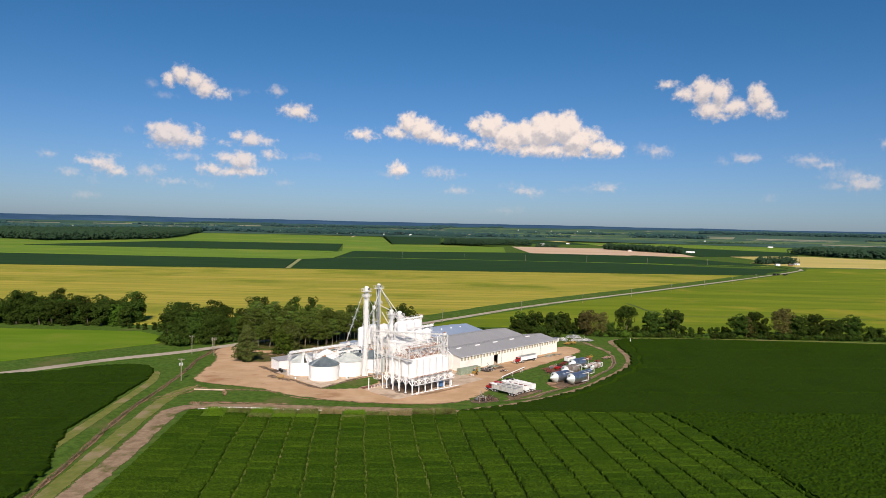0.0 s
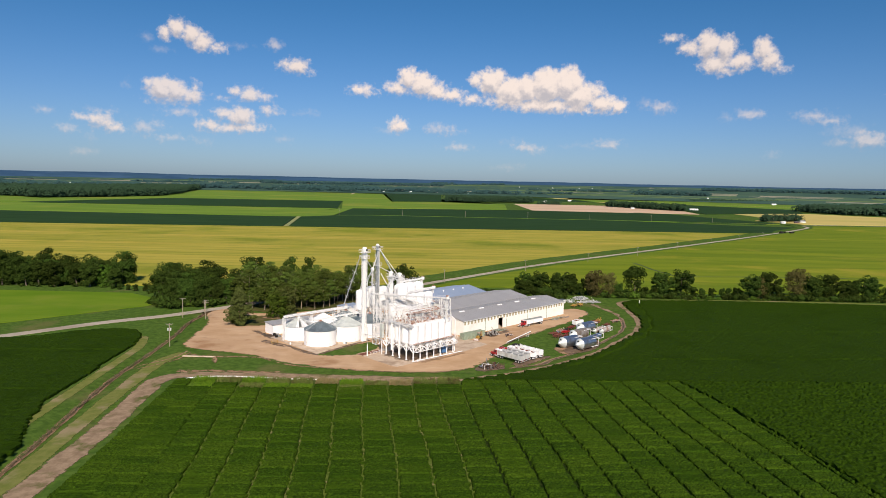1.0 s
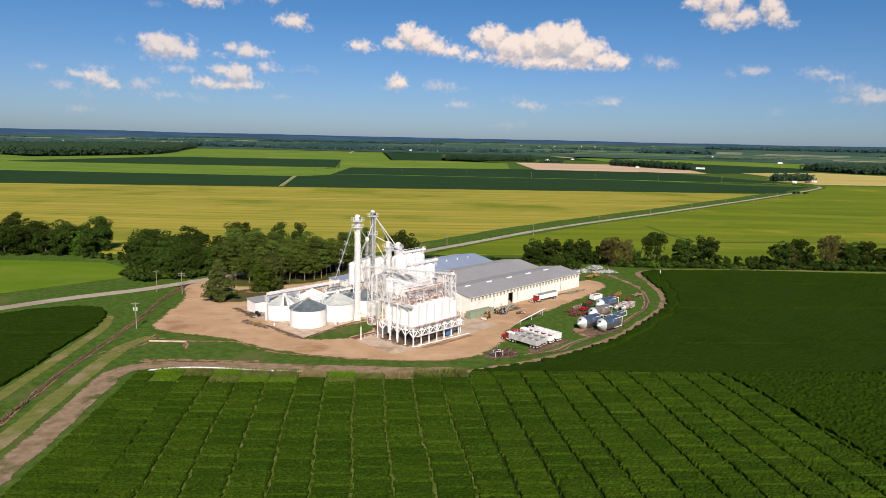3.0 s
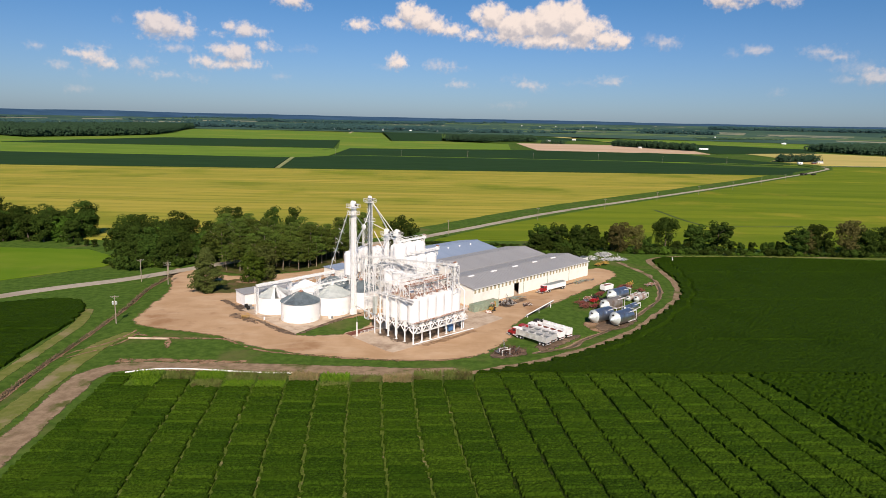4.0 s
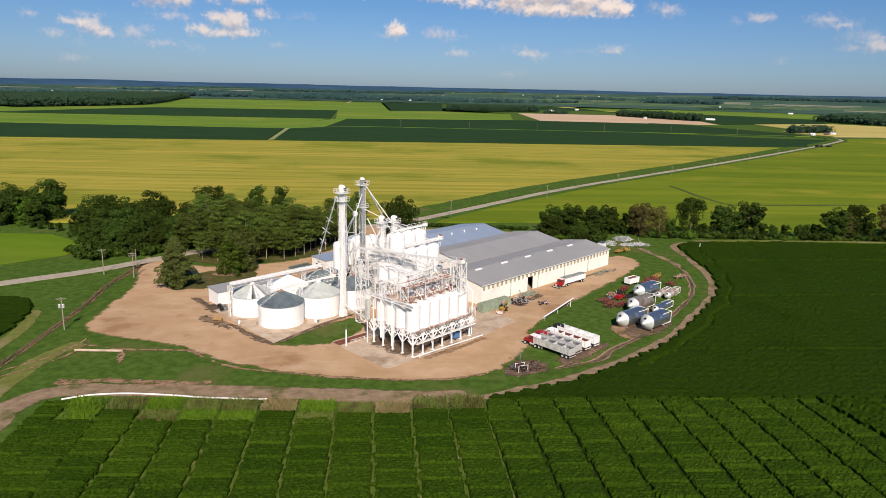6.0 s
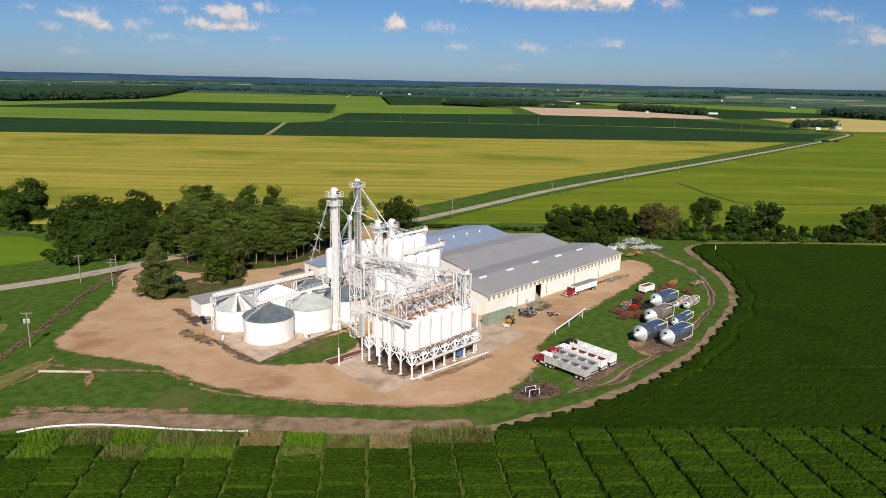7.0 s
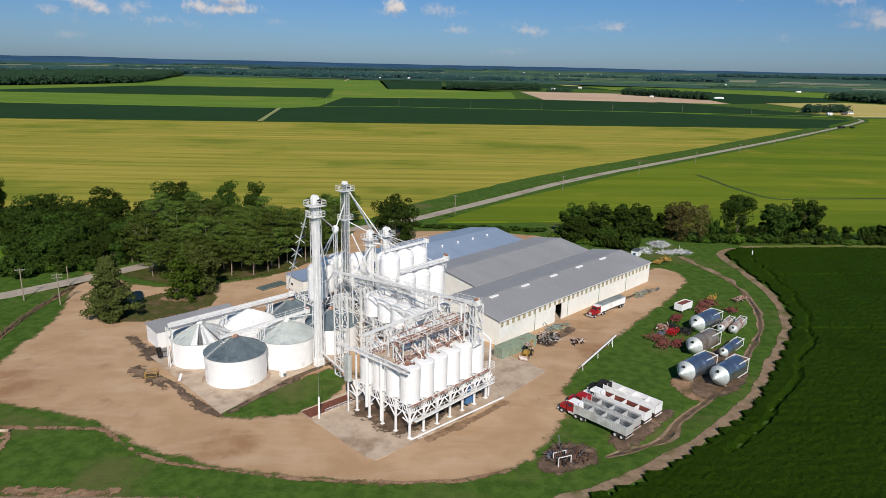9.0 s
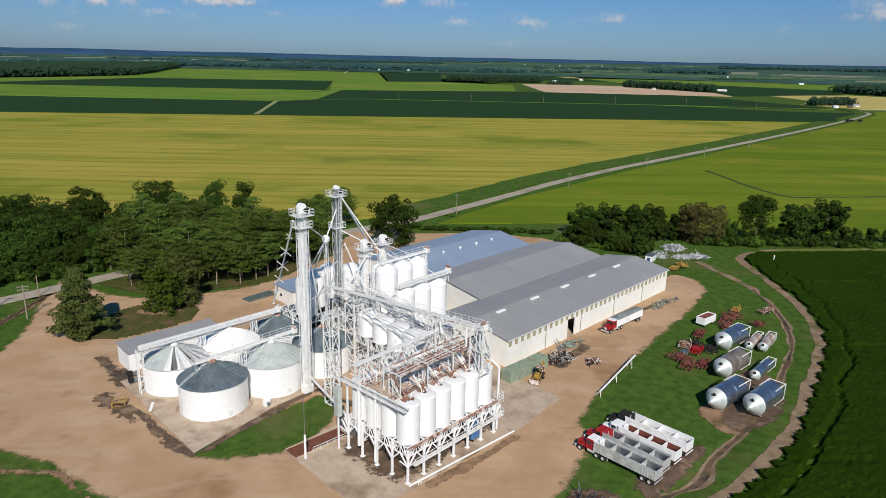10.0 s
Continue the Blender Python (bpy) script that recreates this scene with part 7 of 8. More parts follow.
lying_tank(91.6, -16.6, 1.15, 8.6, "slim rust-streaked steel tank", TANK_RUST, 8)


# ---- implements and scrap ----
def implement(m, label, mat, length, width, seed, tines=10, height=.9):
    """A folded field implement: frame bars, tines, a hitch and two wheels."""
    rng = random.Random(seed)
    t = thing("farm_implement", label, "farm machine", m)
    bm = bmesh.new()
    for y in np.linspace(-width / 2, width / 2, 4):
        bar(bm, (0, y, height), (length, y, height), .14)
    for x in np.linspace(0, length, 5):
        bar(bm, (x, -width / 2, height), (x, width / 2, height), .16)
    part("frame", bm, mat, t)
    tine = bmesh.new()
    bar(tine, (0, 0, height), (.15, 0, .5), .07), bar(tine, (.15, 0, .5), (-.1, 0, .03), .07)
    me = mesh_of("tine", tine, RUST)
    for k in range(tines):
        placed("tine", me, t, pose(rng.uniform(.2, length - .2), rng.uniform(-width / 2, width / 2), 0))
    part("hitch", bar(bmesh.new(), (length, 0, height), (length + 1.5, 0, .35), .16), mat, t)
    for k in range(3):
        part("wing", bar(bmesh.new(), (length * (k + .5) / 3, -width / 2, height), (length * (k + .5) / 3, -width / 2 + .5, height + rng.uniform(.5, 1.3)), .18), mat, t)
    part("toolbox", box(bmesh.new(), length * .3, length * .65, -width * .3, width * .3, height + .08, height + .5, .05), mat, t)
    for y in (-width * .4, width * .4):
        wheel(t, length * .5, y, .4, .25, mat)
    return t


DARK_RED = surface("dark_red_steel", (.15, .03, .025), (.22, .05, .04), 1.2, (.1, .06, .045), .6, .75)
for u, v, turn, label, mat, ln, wd, seed in (
        (74.5, -8.2, 100, "rusty red folded cultivator", RED_OLD, 4.5, 3.2, 1), (78.3, -7.0, 10, "bright red planter frame", RED, 4.6, 2.4, 2), (79.5, -4.2, 20, "rusty harrow with bent tines", RUST, 4.0, 2.6, 3),
        (83.5, -6.4, 80, "black and red tillage frame", BLACK, 3.6, 2.6, 4), (103.0, -3.4, 15, "red rusty combine header frame", RED_OLD, 5.0, 3.0, 5), (107.5, -4.6, 60, "large rusty red hopper frame", RED_OLD, 4.5, 3.4, 6),
        (112.0, -1.6, 10, "old yellow tool frame", YELLOW, 3.2, 2.0, 7), (117.0, -6.4, -10, "rusty folded harrow lying alone", RUST, 5.4, 1.8, 8), (69.5, -9.6, 15, "rusty flat implement trailer", RED_OLD, 5.0, 2.6, 9), (107.5, -11.0, 80, "rusty red chute on the grass", RED_OLD, 3.0, 2.0, 10),
        (72.5, -11.6, 12, "dark rusty disc frame", DARK_RED, 4.6, 2.2, 12), (82.0, -9.6, 30, "dark folded cultivator on grass", BLACK, 4.0, 2.8, 13), (88.0, -3.2, 15, "dull red grain auger frame", DARK_RED, 5.2, 2.2, 14), (98.5, -6.2, 40, "rusty red header frame", RED_OLD, 5.0, 2.8, 15),
        (75.0, -5.6, 5, "grey roller among red implements", GALV, 3.4, 1.6, 11)):
    tagged(implement(at(u, v, .02, turn), label, mat, ln, wd, seed), group="implements stored on the grass")


def scrap_heap(m, label, mats, size, seed, n=70, high=1.3):
    """A pile of bent bars, sheets and pipes."""
    rng = random.Random(seed)
    t = thing("scrap_heap", label, "scrap pile", m)
    for mat in mats:
        bm = bmesh.new()
        for _ in range(n // len(mats)):
            a, rr = rng.uniform(0, 6.28), math.sqrt(rng.uniform(0, 1))
            x, y = rr * size[0] * math.cos(a), rr * size[1] * math.sin(a)
            z = .12 + rng.uniform(0, high) * (1 - rr)
            d = Vector((rng.uniform(-1, 1), rng.uniform(-1, 1), rng.uniform(-.3, .3))).normalized() * rng.uniform(.5, 1.5)
            c = Vector((x, y, max(z, abs(d.z) + .06)))
            if rng.random() < .3:
                s = rng.uniform(.3, .8)
                bar(bm, c - d * .6, c + d * .6, s, .03)
            else:
                bar(bm, c - d, c + d, rng.uniform(.05, .14))
        ob = part("scrap", bm, mat, t)
        ob["kind"] = "stuff"
    return t


DARK_RUST = surface("dark_rusty_iron", (.07, .04, .03), (.14, .075, .05), 1.5, (.2, .12, .08), .8, .85)
scrap_heap(at(54.3, 12.3, .04), "heap of bent rusty and grey metal scrap on dirt", (DARK_RUST, ALU, BLACK), (4.2, 2.6), 1, 130, 1.5)
scrap_heap(at(62.0, 14.9, .04), "low heap of green and grey pipes", (GALV, GREENBOX), (4.5, 1.4), 2, 60, .7)
scrap_heap(at(105.0, 14.6, .04), "rows of weathered rails beside the warehouse wall", (GREENBOX, GALV, WOOD), (7.0, 1.2), 3, 60, .5)
tangle = scrap_heap(pose(31.5, 239.5, .02), "tangle of rusty iron frames beside the drive", (DARK_RUST, BLACK, GALV, DARK_RUST), (3.2, 2.2), 4, 260, 1.0)
wreck = random.Random(14)
for k in range(7):
    x, y, a = wreck.uniform(-3.2, 3.0), wreck.uniform(-1.9, 1.9), wreck.uniform(-.5, .5)
    e, up, deep = Vector((math.cos(a), math.sin(a), 0)) * wreck.uniform(1.2, 2.2), wreck.uniform(.9, 2.0), wreck.uniform(-.8, .8)
    bm = bmesh.new()
    p = Vector((x, y, .05))
    q = p + Vector((-math.sin(a) * deep, math.cos(a) * deep, up))
    for i in range(5):
        f = i / 4
        bar(bm, p + e * f, q + e * f, .07), bar(bm, p.lerp(q, f), p.lerp(q, f) + e, .06)
    part("grid_panel", bm, DARK_RUST, tangle)
scrap_heap(at(160, 41, .0), "heap of white sheet-metal scrap under trees", (WHITE, ALU, GALV), (4.6, 3.6), 5, 270, 1.8)
scrap_heap(at(154, 31.5, .0, -35), "long pale pipes and sheets in the grass", (WHITE, ALU, GALV), (6.4, 2.6), 6, 260, 1.3)
scrap_heap(at(148, 39.5, .0, 40), "strewn grey and blue-green sheet scrap", (GALV, GREENBOX, WHITE), (4.6, 2.0), 7, 130, .9)
shack = thing("storage_box", "small white sheet-metal box in the grass", "box", at(139.5, 38.5, .0, 12))
part("body", box(bmesh.new(), -2.0, 2.0, -1.2, 1.2, .1, 2.1, .05), WHITE, shack)
part("roof", box(bmesh.new(), -2.15, 2.15, -1.35, 1.35, 2.1, 2.22, .03), GALV, shack)
part("hatch", box(bmesh.new(), -2.05, -1.99, -.5, .5, .4, 1.5, .01), DARK_BLUE, shack)
part("skid", box(bmesh.new(), -1.9, 1.9, -1.1, 1.1, -.02, .1), RUST, shack)
scrap_heap(at(58.5, 6.0, .04), "scatter of rusty scrap", (RUST, BLACK), (2.0, 1.2), 8, 30, .5)
for u, v, turn in ((133.5, 27.6, 10), (139.5, 26.0, 60)):
    implement(at(u, v, 0, turn), "old yellow grader frame in the grass", YELLOW, 4.5, 2.2, int(u), 6, 1.0)
frame_box = thing("welded_stand", "white welded frame standing in scrap", "frame", pose(29.5, 236.8, .02, 0, 0, 20))
for x in (0, 2.4):
    for y in (0, 1.6):
        part("post", box(bmesh.new(), x - .06, x + .06, y - .06, y + .06, 0, 1.7), STEEL_WHITE, frame_box)
for y in (0, 1.6):
    part("top_bar", bar(bmesh.new(), (0, y, 1.65), (2.4, y, 1.65), .1), STEEL_WHITE, frame_box)


# ---- conveyor lying beside the drive ----
aug = thing("auger", "long pale auger tube on trestles beside the drive", "auger", YARD)
part("tube", tube(bmesh.new(), (46.6, -3.5, .9), (64.8, -.3, 2.0), .2, n=12), STEEL_WHITE, aug)
part("under_rail", bar(bmesh.new(), (46.6, -3.5, .55), (64.8, -.3, 1.6), .12), BLACK, aug)
for f in (.02, .45, .9):
    x, y, z = 46.6 + 18.2 * f, -3.5 + 3.2 * f, .9 + 1.1 * f
    bm = bmesh.new()
    bar(bm, (x - .7, y - .6, .02), (x, y, z), .1), bar(bm, (x + .7, y + .6, .02), (x, y, z), .1), bar(bm, (x - .5, y + .7, .02), (x, y, z), .1)
    part("trestle", bm, STEEL_WHITE, aug)
pipe = thing("ground_pipe", "long white pipe on low blocks before the hopper block", "pipe", YARD)
part("pipe", tube(bmesh.new(), (-.6, -1.0, .45), (23.4, -1.3, .45), .16, n=10), WHITE, pipe)
for u in (1.2, 9, 17, 22):
    part("block", box(bmesh.new(), u - .12, u + .12, -1.3, -.9, .1, .32), CONCRETE, pipe)
for u in (1.0, 1.5):
    part("stub", tube(bmesh.new(), (u, -1.35, .12), (u, -1.35, 1.1), .09), WHITE, pipe)
pump = thing("feed_machine", "blue machine under the hopper block", "machine", at(16.8, 2.2, .12))
part("body", box(bmesh.new(), -1.1, 1.1, -.7, .7, .25, 1.9, .1), BLUE, pump)
part("motor", tube(bmesh.new(), (-1.6, 0, 1.0), (-1.1, 0, 1.0), .3, n=12), BLACK, pump)
part("chute", bar(bmesh.new(), (.3, 0, 1.9), (.9, .4, 3.4), .5), BLUE, pump)
for x in (-.9, .9):
    part("skid", box(bmesh.new(), x - .1, x + .1, -.9, .9, .0, .25), BLACK, pump)


# ---- spouts and stays between the towers ----
def spout(label, p, q, r=.16, mat=None, stars=0):
    t = thing("grain_spout", label, "spout", YARD)
    part("tube", tube(bmesh.new(), p, q, r, n=8), mat or STEEL_WHITE, t)
    P, Q = Vector(p), Vector(q)
    d = (Q - P).normalized()
    n = d.orthogonal().normalized()
    for e in (P, Q):
        part("flange", tube(bmesh.new(), e - d * .08, e + d * .08, r * 1.6, n=10), mat or STEEL_WHITE, t)
    for k in range(stars):
        c = P.lerp(Q, .16 + .68 * k / max(1, stars - 1))
        sz = (.8, 1.4, 1.6, 1.3, .8)[k % 5]
        for a in range(2):
            an = math.pi * a / 2 + .6
            v = (n * math.cos(an) + d.cross(n) * math.sin(an)) * sz
            part("stay_arm", bar(bmesh.new(), c - v, c + v, .1), STEEL_WHITE, t)
    return t


spout("white spout stiffened by star-shaped stays", (3.6, 36.2, 34.0), (9.5, 55.0, 11.6), .15, None, 5)
HUB = (16.7, 45.4, 26.6)
for p, q, r in (((5.5, 36, 33.5), HUB, .14), ((21.8, 48.8, 31.5), HUB, .14), (HUB, (14.6, 50.0, 17.9), .15), (HUB, (18.8, 53.0, 17.9), .15), (HUB, (23.6, 54.4, 17.9), .15),
                ((5.8, 35.8, 30.5), (13.6, 42.6, 10.4), .16), ((5.6, 35.2, 29.5), (14.5, 51.0, 17.0), .14), ((22.8, 48.6, 34.5), (30.2, 43.2, 18.0), .2), ((22.8, 48.4, 34.2), (27.5, 38.0, 20.8), .12),
                ((22.6, 48.6, 27.0), (31.0, 38.0, 20.8), .12), ((26.5, 44.0, 22.0), (33.0, 37.8, 20.9), .14), ((37.5, 51.8, 20.5), (35.6, 38.2, 20.9), .12), ((37.5, 51.8, 20.0), (31.2, 38.2, 20.9), .12), ((38.0, 51.8, 20.0), (36.6, 31.8, 17.7), .12),
                ((5.4, 34.6, 3.0), (-.5, 10.6, 4.4), .22), ((17.2, 1.2, 19.6), (20.6, 2.5, 14.2), .18), ((17.2, 5.2, 19.6), (17.2, 5.0, 16.2), .2), ((17.2, 11.5, 18.5), (17.2, 11.1, 16.8), .2),
                ((25.5, 43.8, 21.0), (17.4, 40.0, 16.9), .16), ((23.0, 47.6, 24.0), (18.0, 30.2, 14.2), .14)):
    spout("straight white steel grain spout", p, q, r)
mast = thing("spout_mast", "slim white lattice mast with distributor head", "mast", at(HUB[0], HUB[1]))
bm = bmesh.new()
for a, b in ((-.3, -.3), (.3, -.3), (.3, .3), (-.3, .3)):
    bar(bm, (a, b, .1), (a, b, 26), .08)
for k in range(20):
    bar(bm, (-.3, -.3, 1.2 * k + .4), (.3, -.3, 1.2 * k + 1.6), .05), bar(bm, (.3, .3, 1.2 * k + .4), (-.3, .3, 1.2 * k + 1.6), .05)
part("lattice", bm, STEEL_WHITE, mast)
part("distributor", lathe(bmesh.new(), [(.3, 25.6), (.75, 26.2), (.8, 26.9), (.4, 27.4), (0, 27.5)], 14), WHITE, mast)


def down_spouts():
    """Short pipes from the conveyors to each hopper tank, with their valves."""
    for i in range(6):
        for j in range(4):
            top = (3.5 * i + 1.75, 4.9 if j < 2 else 11.0, 15.5)
            end = (3.5 * i + 1.75, 3.5 * j + 1.75, TOP + .2)
            t = thing("drop_spout", "short branched spout into a hopper tank", "spout", BLOCK, "spouts over the hopper tanks")
            mat = RUST if (i * 7 + j * 3) % 5 < 2 else STEEL_WHITE
            part("tube", tube(bmesh.new(), top, end, .1, n=8), mat, t)
            part("slide_gate", box(bmesh.new(), end[0] - .35, end[0] + .35, end[1] - .3, end[1] + .3, TOP + .1, TOP + .4), RUST, t)
            part("actuator", bar(bmesh.new(), (end[0] + .3, end[1], TOP + .5), (end[0] + 1.1, end[1], TOP + 1.2), .12), RUST if j else STEEL_WHITE, t)


down_spouts()


def steel_frame(label, u0, u1, v0, v1, z0, z1, bays, mat=None):
    """An open bolted frame of posts, beams and diagonals."""
    t = thing("support_structure", label, "steel structure", YARD)
    mat = mat or STEEL_WHITE
    for u in np.linspace(u0, u1, bays + 1):
        for v in (v0, v1):
            part("post", box(bmesh.new(), u - .09, u + .09, v - .09, v + .09, z0, z1), mat, t)
    levels = max(1, round((z1 - z0) / 3.2))
    for k in range(levels + 1):
        z = z0 + (z1 - z0) * k / levels
        for v in (v0, v1):
            part("beam", bar(bmesh.new(), (u0, v, z), (u1, v, z), .15), mat, t)
        for u in (u0, u1):
            part("beam", bar(bmesh.new(), (u, v0, z), (u, v1, z), .15), mat, t)
        if k < levels:
            e = z0 + (z1 - z0) * (k + 1) / levels
            us = np.linspace(u0, u1, bays + 1)
            for i, (a, b) in enumerate(zip(us, us[1:])):
                for v in (v0, v1):
                    part("diagonal", bar(bmesh.new(), *(((a, v, z), (b, v, e)) if (i + k) % 2 else ((b, v, z), (a, v, e))), .09), mat, t)
            for u in (u0, u1):
                part("diagonal", bar(bmesh.new(), (u, v0, z), (u, v1, e), .09), mat, t)
    return t


steel_frame("tall white braced stair frame behind the hopper block", 5.0, 7.0, 27.5, 29.5, .1, 17.5, 1)
steel_frame("white braced frame under the overhead conveyor", 15.6, 18.8, 34.5, 37.5, .1, 15.2, 1)
steel_frame("white braced frame round the elevator pit", 19.5, 25.0, 43.0, 47.5, .1, 12.5, 2)
steel_frame("white braced frame beside storage tanks", 20.5, 24.0, 26.5, 30.0, .1, 14.0, 1)
steel_frame("white pipe rack over the drive-through", 20.5, 37.5, 24.5, 28.0, 4.0, 9.5, 5)
steel_frame("open white frame above the tank row", 16.0, 20.4, 16.0, 32.2, 13.6, 15.0, 2)
steel_frame("white gantry frame at the conveyor head", 16.2, 18.2, .4, 3.2, TOP + .3, 20.6, 1)
drag_conveyor("overhead_conveyor", "white conveyor along the tops of the storage tanks", (24.0, 31.5, 18.4), (38.6, 31.5, 18.9), .6, .5, -1, None, ((24.3, 31.5, 16.5, 18.0), (37.8, 31.5, 16.5, 18.4)))
drag_conveyor("overhead_conveyor", "white walkway conveyor over the domed tanks", (25.0, 37.8, 21.5), (38.0, 37.8, 22.0), .6, .5, 1, None, ((25.4, 37.8, 19.6, 21), (37.2, 37.8, 19.6, 21.4)))
drag_conveyor("overhead_conveyor", "sloping white conveyor behind the tank row", (21.5, 45.0, 17.0), (24.5, 20.0, 14.5), .6, .5, 1, None, ((24.2, 22, .1, 14),))
stay = thing("elevator_brace", "white lattice braces tying tower to bins", "brace", YARD)
for p, q in (((4.8, 35.2, 12), (1.6, 42.2, 9.8)), ((5.2, 35.6, 18), (17.2, 44.6, 16.3)), ((4.8, 36, 24), (16.4, 45.2, 21)), ((22.3, 49, 20), (17.0, 45.6, 20))):
    part("brace_bar", bar(bmesh.new(), p, q, .16), STEEL_WHITE, stay)


# ---- small buildings ----
def flat_shed(name, label, m, lx, ly, h0, h1, wall, roof, door=None, windows=()):
    """A low shed with a sloping sheet roof; h0 at its front, h1 at its back."""
    s = thing(name, label, "shed", m)
    for y, h in ((0, h0), (ly - .15, h1)):
        part("wall", box(bmesh.new(), 0, lx, y, y + .15, .05, h), wall, s)
    for x in (0, lx - .15):
        bm = bmesh.new()
        q = ((.15, .05), (ly - .15, .05), (ly - .15, h1), (.15, h0))
        a, b = ([bm.verts.new((xx, y, z)) for y, z in q] for xx in (x, x + .15))
        bm.faces.new(a[::-1]), bm.faces.new(b)
        for k in range(4):
            bm.faces.new((a[k], a[(k + 1) % 4], b[(k + 1) % 4], b[k]))
        part("end_wall", bm, wall, s)
    bm = bmesh.new()
    q = [(-.3, -.3, h0), (lx + .3, -.3, h0), (lx + .3, ly + .3, h1), (-.3, ly + .3, h1)]
    a = [bm.verts.new(p) for p in q]
    b = [bm.verts.new((p[0], p[1], p[2] + .12)) for p in q]
    bm.faces.new(a[::-1]), bm.faces.new(b)
    for k in range(4):
        bm.faces.new((a[k], a[(k + 1) % 4], b[(k + 1) % 4], b[k]))
    top = part("roof", bm, roof, s)
    rib = mesh_of("rib", bar(bmesh.new(), (0, -.25, h0 + .14), (0, ly + .25, h1 + .14), .05), roof)
    for k in range(int(lx / .9)):
        placed("rib", rib, top, pose(.9 * k + .3, 0, 0))
    if door:
        part("door", box(bmesh.new(), door[0], door[1], -.05, -.003, .1, 2.2), wall, s)
    for k, (x, z) in enumerate(windows):
        w = part("window", box(bmesh.new(), x, x + 1.2, -.06, -.003, z, z + .9), CREAM, s)
        part("pane", box(bmesh.new(), x + .1, x + 1.1, -.075, -.061, z + .1, z + .8), GLASS, w)
    return s


flat_shed("long_shed", "long low white shed with grey sheet roof behind bins", at(-17.5, 66.0), 20.0, 6.2, 4.0, 4.4, WHITE, ROOF_GREY)
flat_shed("scale_office", "cream scale office with blue-grey roof and window", at(27.0, 85.2, 0, -90), 9.0, 9.0, 4.3, 4.6, CREAM, ROOF_BLUE, (6.6, 7.6), ((2.6, 1.6),))
# Added near-black shed that fills the dark space behind the bins.
flat_shed("receiving_shed", "low near-black shed added to fill the dark space behind the bins", at(19.0, 61.8), 7.5, 7.0, 4.4, 4.0, DARK_STEEL, GALV_DARK)
low = thing("equipment_shelter", "dark blue sheet shelter among the tanks", "shelter", at(29.5, 45.5))
part("sheet_wall", box(bmesh.new(), 0, 5.0, 0, .15, .05, 15.0), DARK_BLUE, low)
part("sheet_wall", box(bmesh.new(), 0, .15, .15, 4.0, .05, 15.0), DARK_BLUE, low)
part("roof", box(bmesh.new(), -.2, 5.2, -.2, 4.2, 15.0, 15.15), DARK_BLUE, low)
scale = thing("truck_scale", "flat dark teal steel truck scale in the dirt", "scale", at(20.5, 87.0, .04, 8))
part("deck", box(bmesh.new(), 0, 9, 0, 3.2, 0, .22, .03), surface("teal_deck", (.07, .1, .09), (.11, .15, .135), .6), scale)
for y in (0, 3.05):
    part("guide_rail", box(bmesh.new(), 0, 9, y, y + .15, .22, .4), GALV, scale)
pit = thing("dump_pit", "red-brown grated dump pit with low white rail", "grain pit", at(-9.0, 17.0, .06))
part("grate", box(bmesh.new(), 0, 10.2, 0, 3.2, 0.05, .16), surface("pit_grate", (.13, .05, .03), (.2, .08, .05), 2.0), pit)
bm = bmesh.new()
for k in range(34):
    box(bm, .1 + .3 * k, .16 + .3 * k, .05, 3.15, .16, .19)
part("grating", bm, RED_OLD, pit)
for y in (-.15, 3.2):
    part("curb", box(bmesh.new(), 0, 10.2, y, y + .15, 0.05, .3), CONCRETE, pit)
part("guard_rail", rails(bmesh.new(), [(3, -.2, .1), (10.2, -.2, .1)], .8, 1.4, .07), STEEL_WHITE, pit)


# ---- poles ----
def utility_pole(x, y, h, label, arms=1, transformer=False, turn=0.0):
    p = thing("utility_pole", label, "utility pole", pose(x, y, -.05, 0, 0, turn), "wooden utility poles")
    part("pole", tube(bmesh.new(), (0, 0, 0), (0, 0, h), .17, .12, 10), WOOD, p)
    for k in range(arms):
        z = h - .35 - .8 * k
        part("crossarm", box(bmesh.new(), -1.25, 1.25, -.2, -.06, z - .07, z + .07), WOOD, p)
        for o in (-1.1, -.4, .4, 1.1):
            part("insulator", lathe(bmesh.new(), [(.06, z + .07), (.08, z + .15), (.05, z + .25), (0, z + .27)], 8, o, -.13), GALV, p)
        bm = bmesh.new()
        for s in (-1, 1):
            bar(bm, (s * .8, -.22, z - .05), (0, -.15, z - .8), .04)
        part("arm_brace", bm, GALV, p)
    if transformer:
        for o in (-.45, .45):
            part("transformer", lathe(bmesh.new(), [(0, h - 2.7), (.28, h - 2.7), (.3, h - 2.6), (.3, h - 1.8), (.2, h - 1.65), (0, h - 1.6)], 14, o, -.35), GALV_PALE, p)
    return p


utility_pole(-85.0, 264, 8.8, "wooden utility pole with crossarm and grey transformers", 1, True, 8)
utility_pole(-97.4, 316.7, 8.9, "grey wooden utility pole beside the road", 1, False, 20)
utility_pole(-86.3, 313.3, 8.7, "grey wooden utility pole at the yard entrance", 2, False, 20)
utility_pole(-91.5, 329, 6.0, "short leaning grey pole by the ditch", 0)
for k in range(8):
    utility_pole(26.3 + 62 * k, 432 + 60.5 * k, 8.6, "slim wooden pole along the country road", 1, False, -45)
for k in range(8):
    utility_pole(-118 + 112 * k, 1216 - 2 * k, 12.0, "tall pale pole in far soybeans", 1, False, 0)
post = thing("lamp_post", "white-footed steel post with thin mast beside the pit", "post", at(-7.9, 16.1, .1))
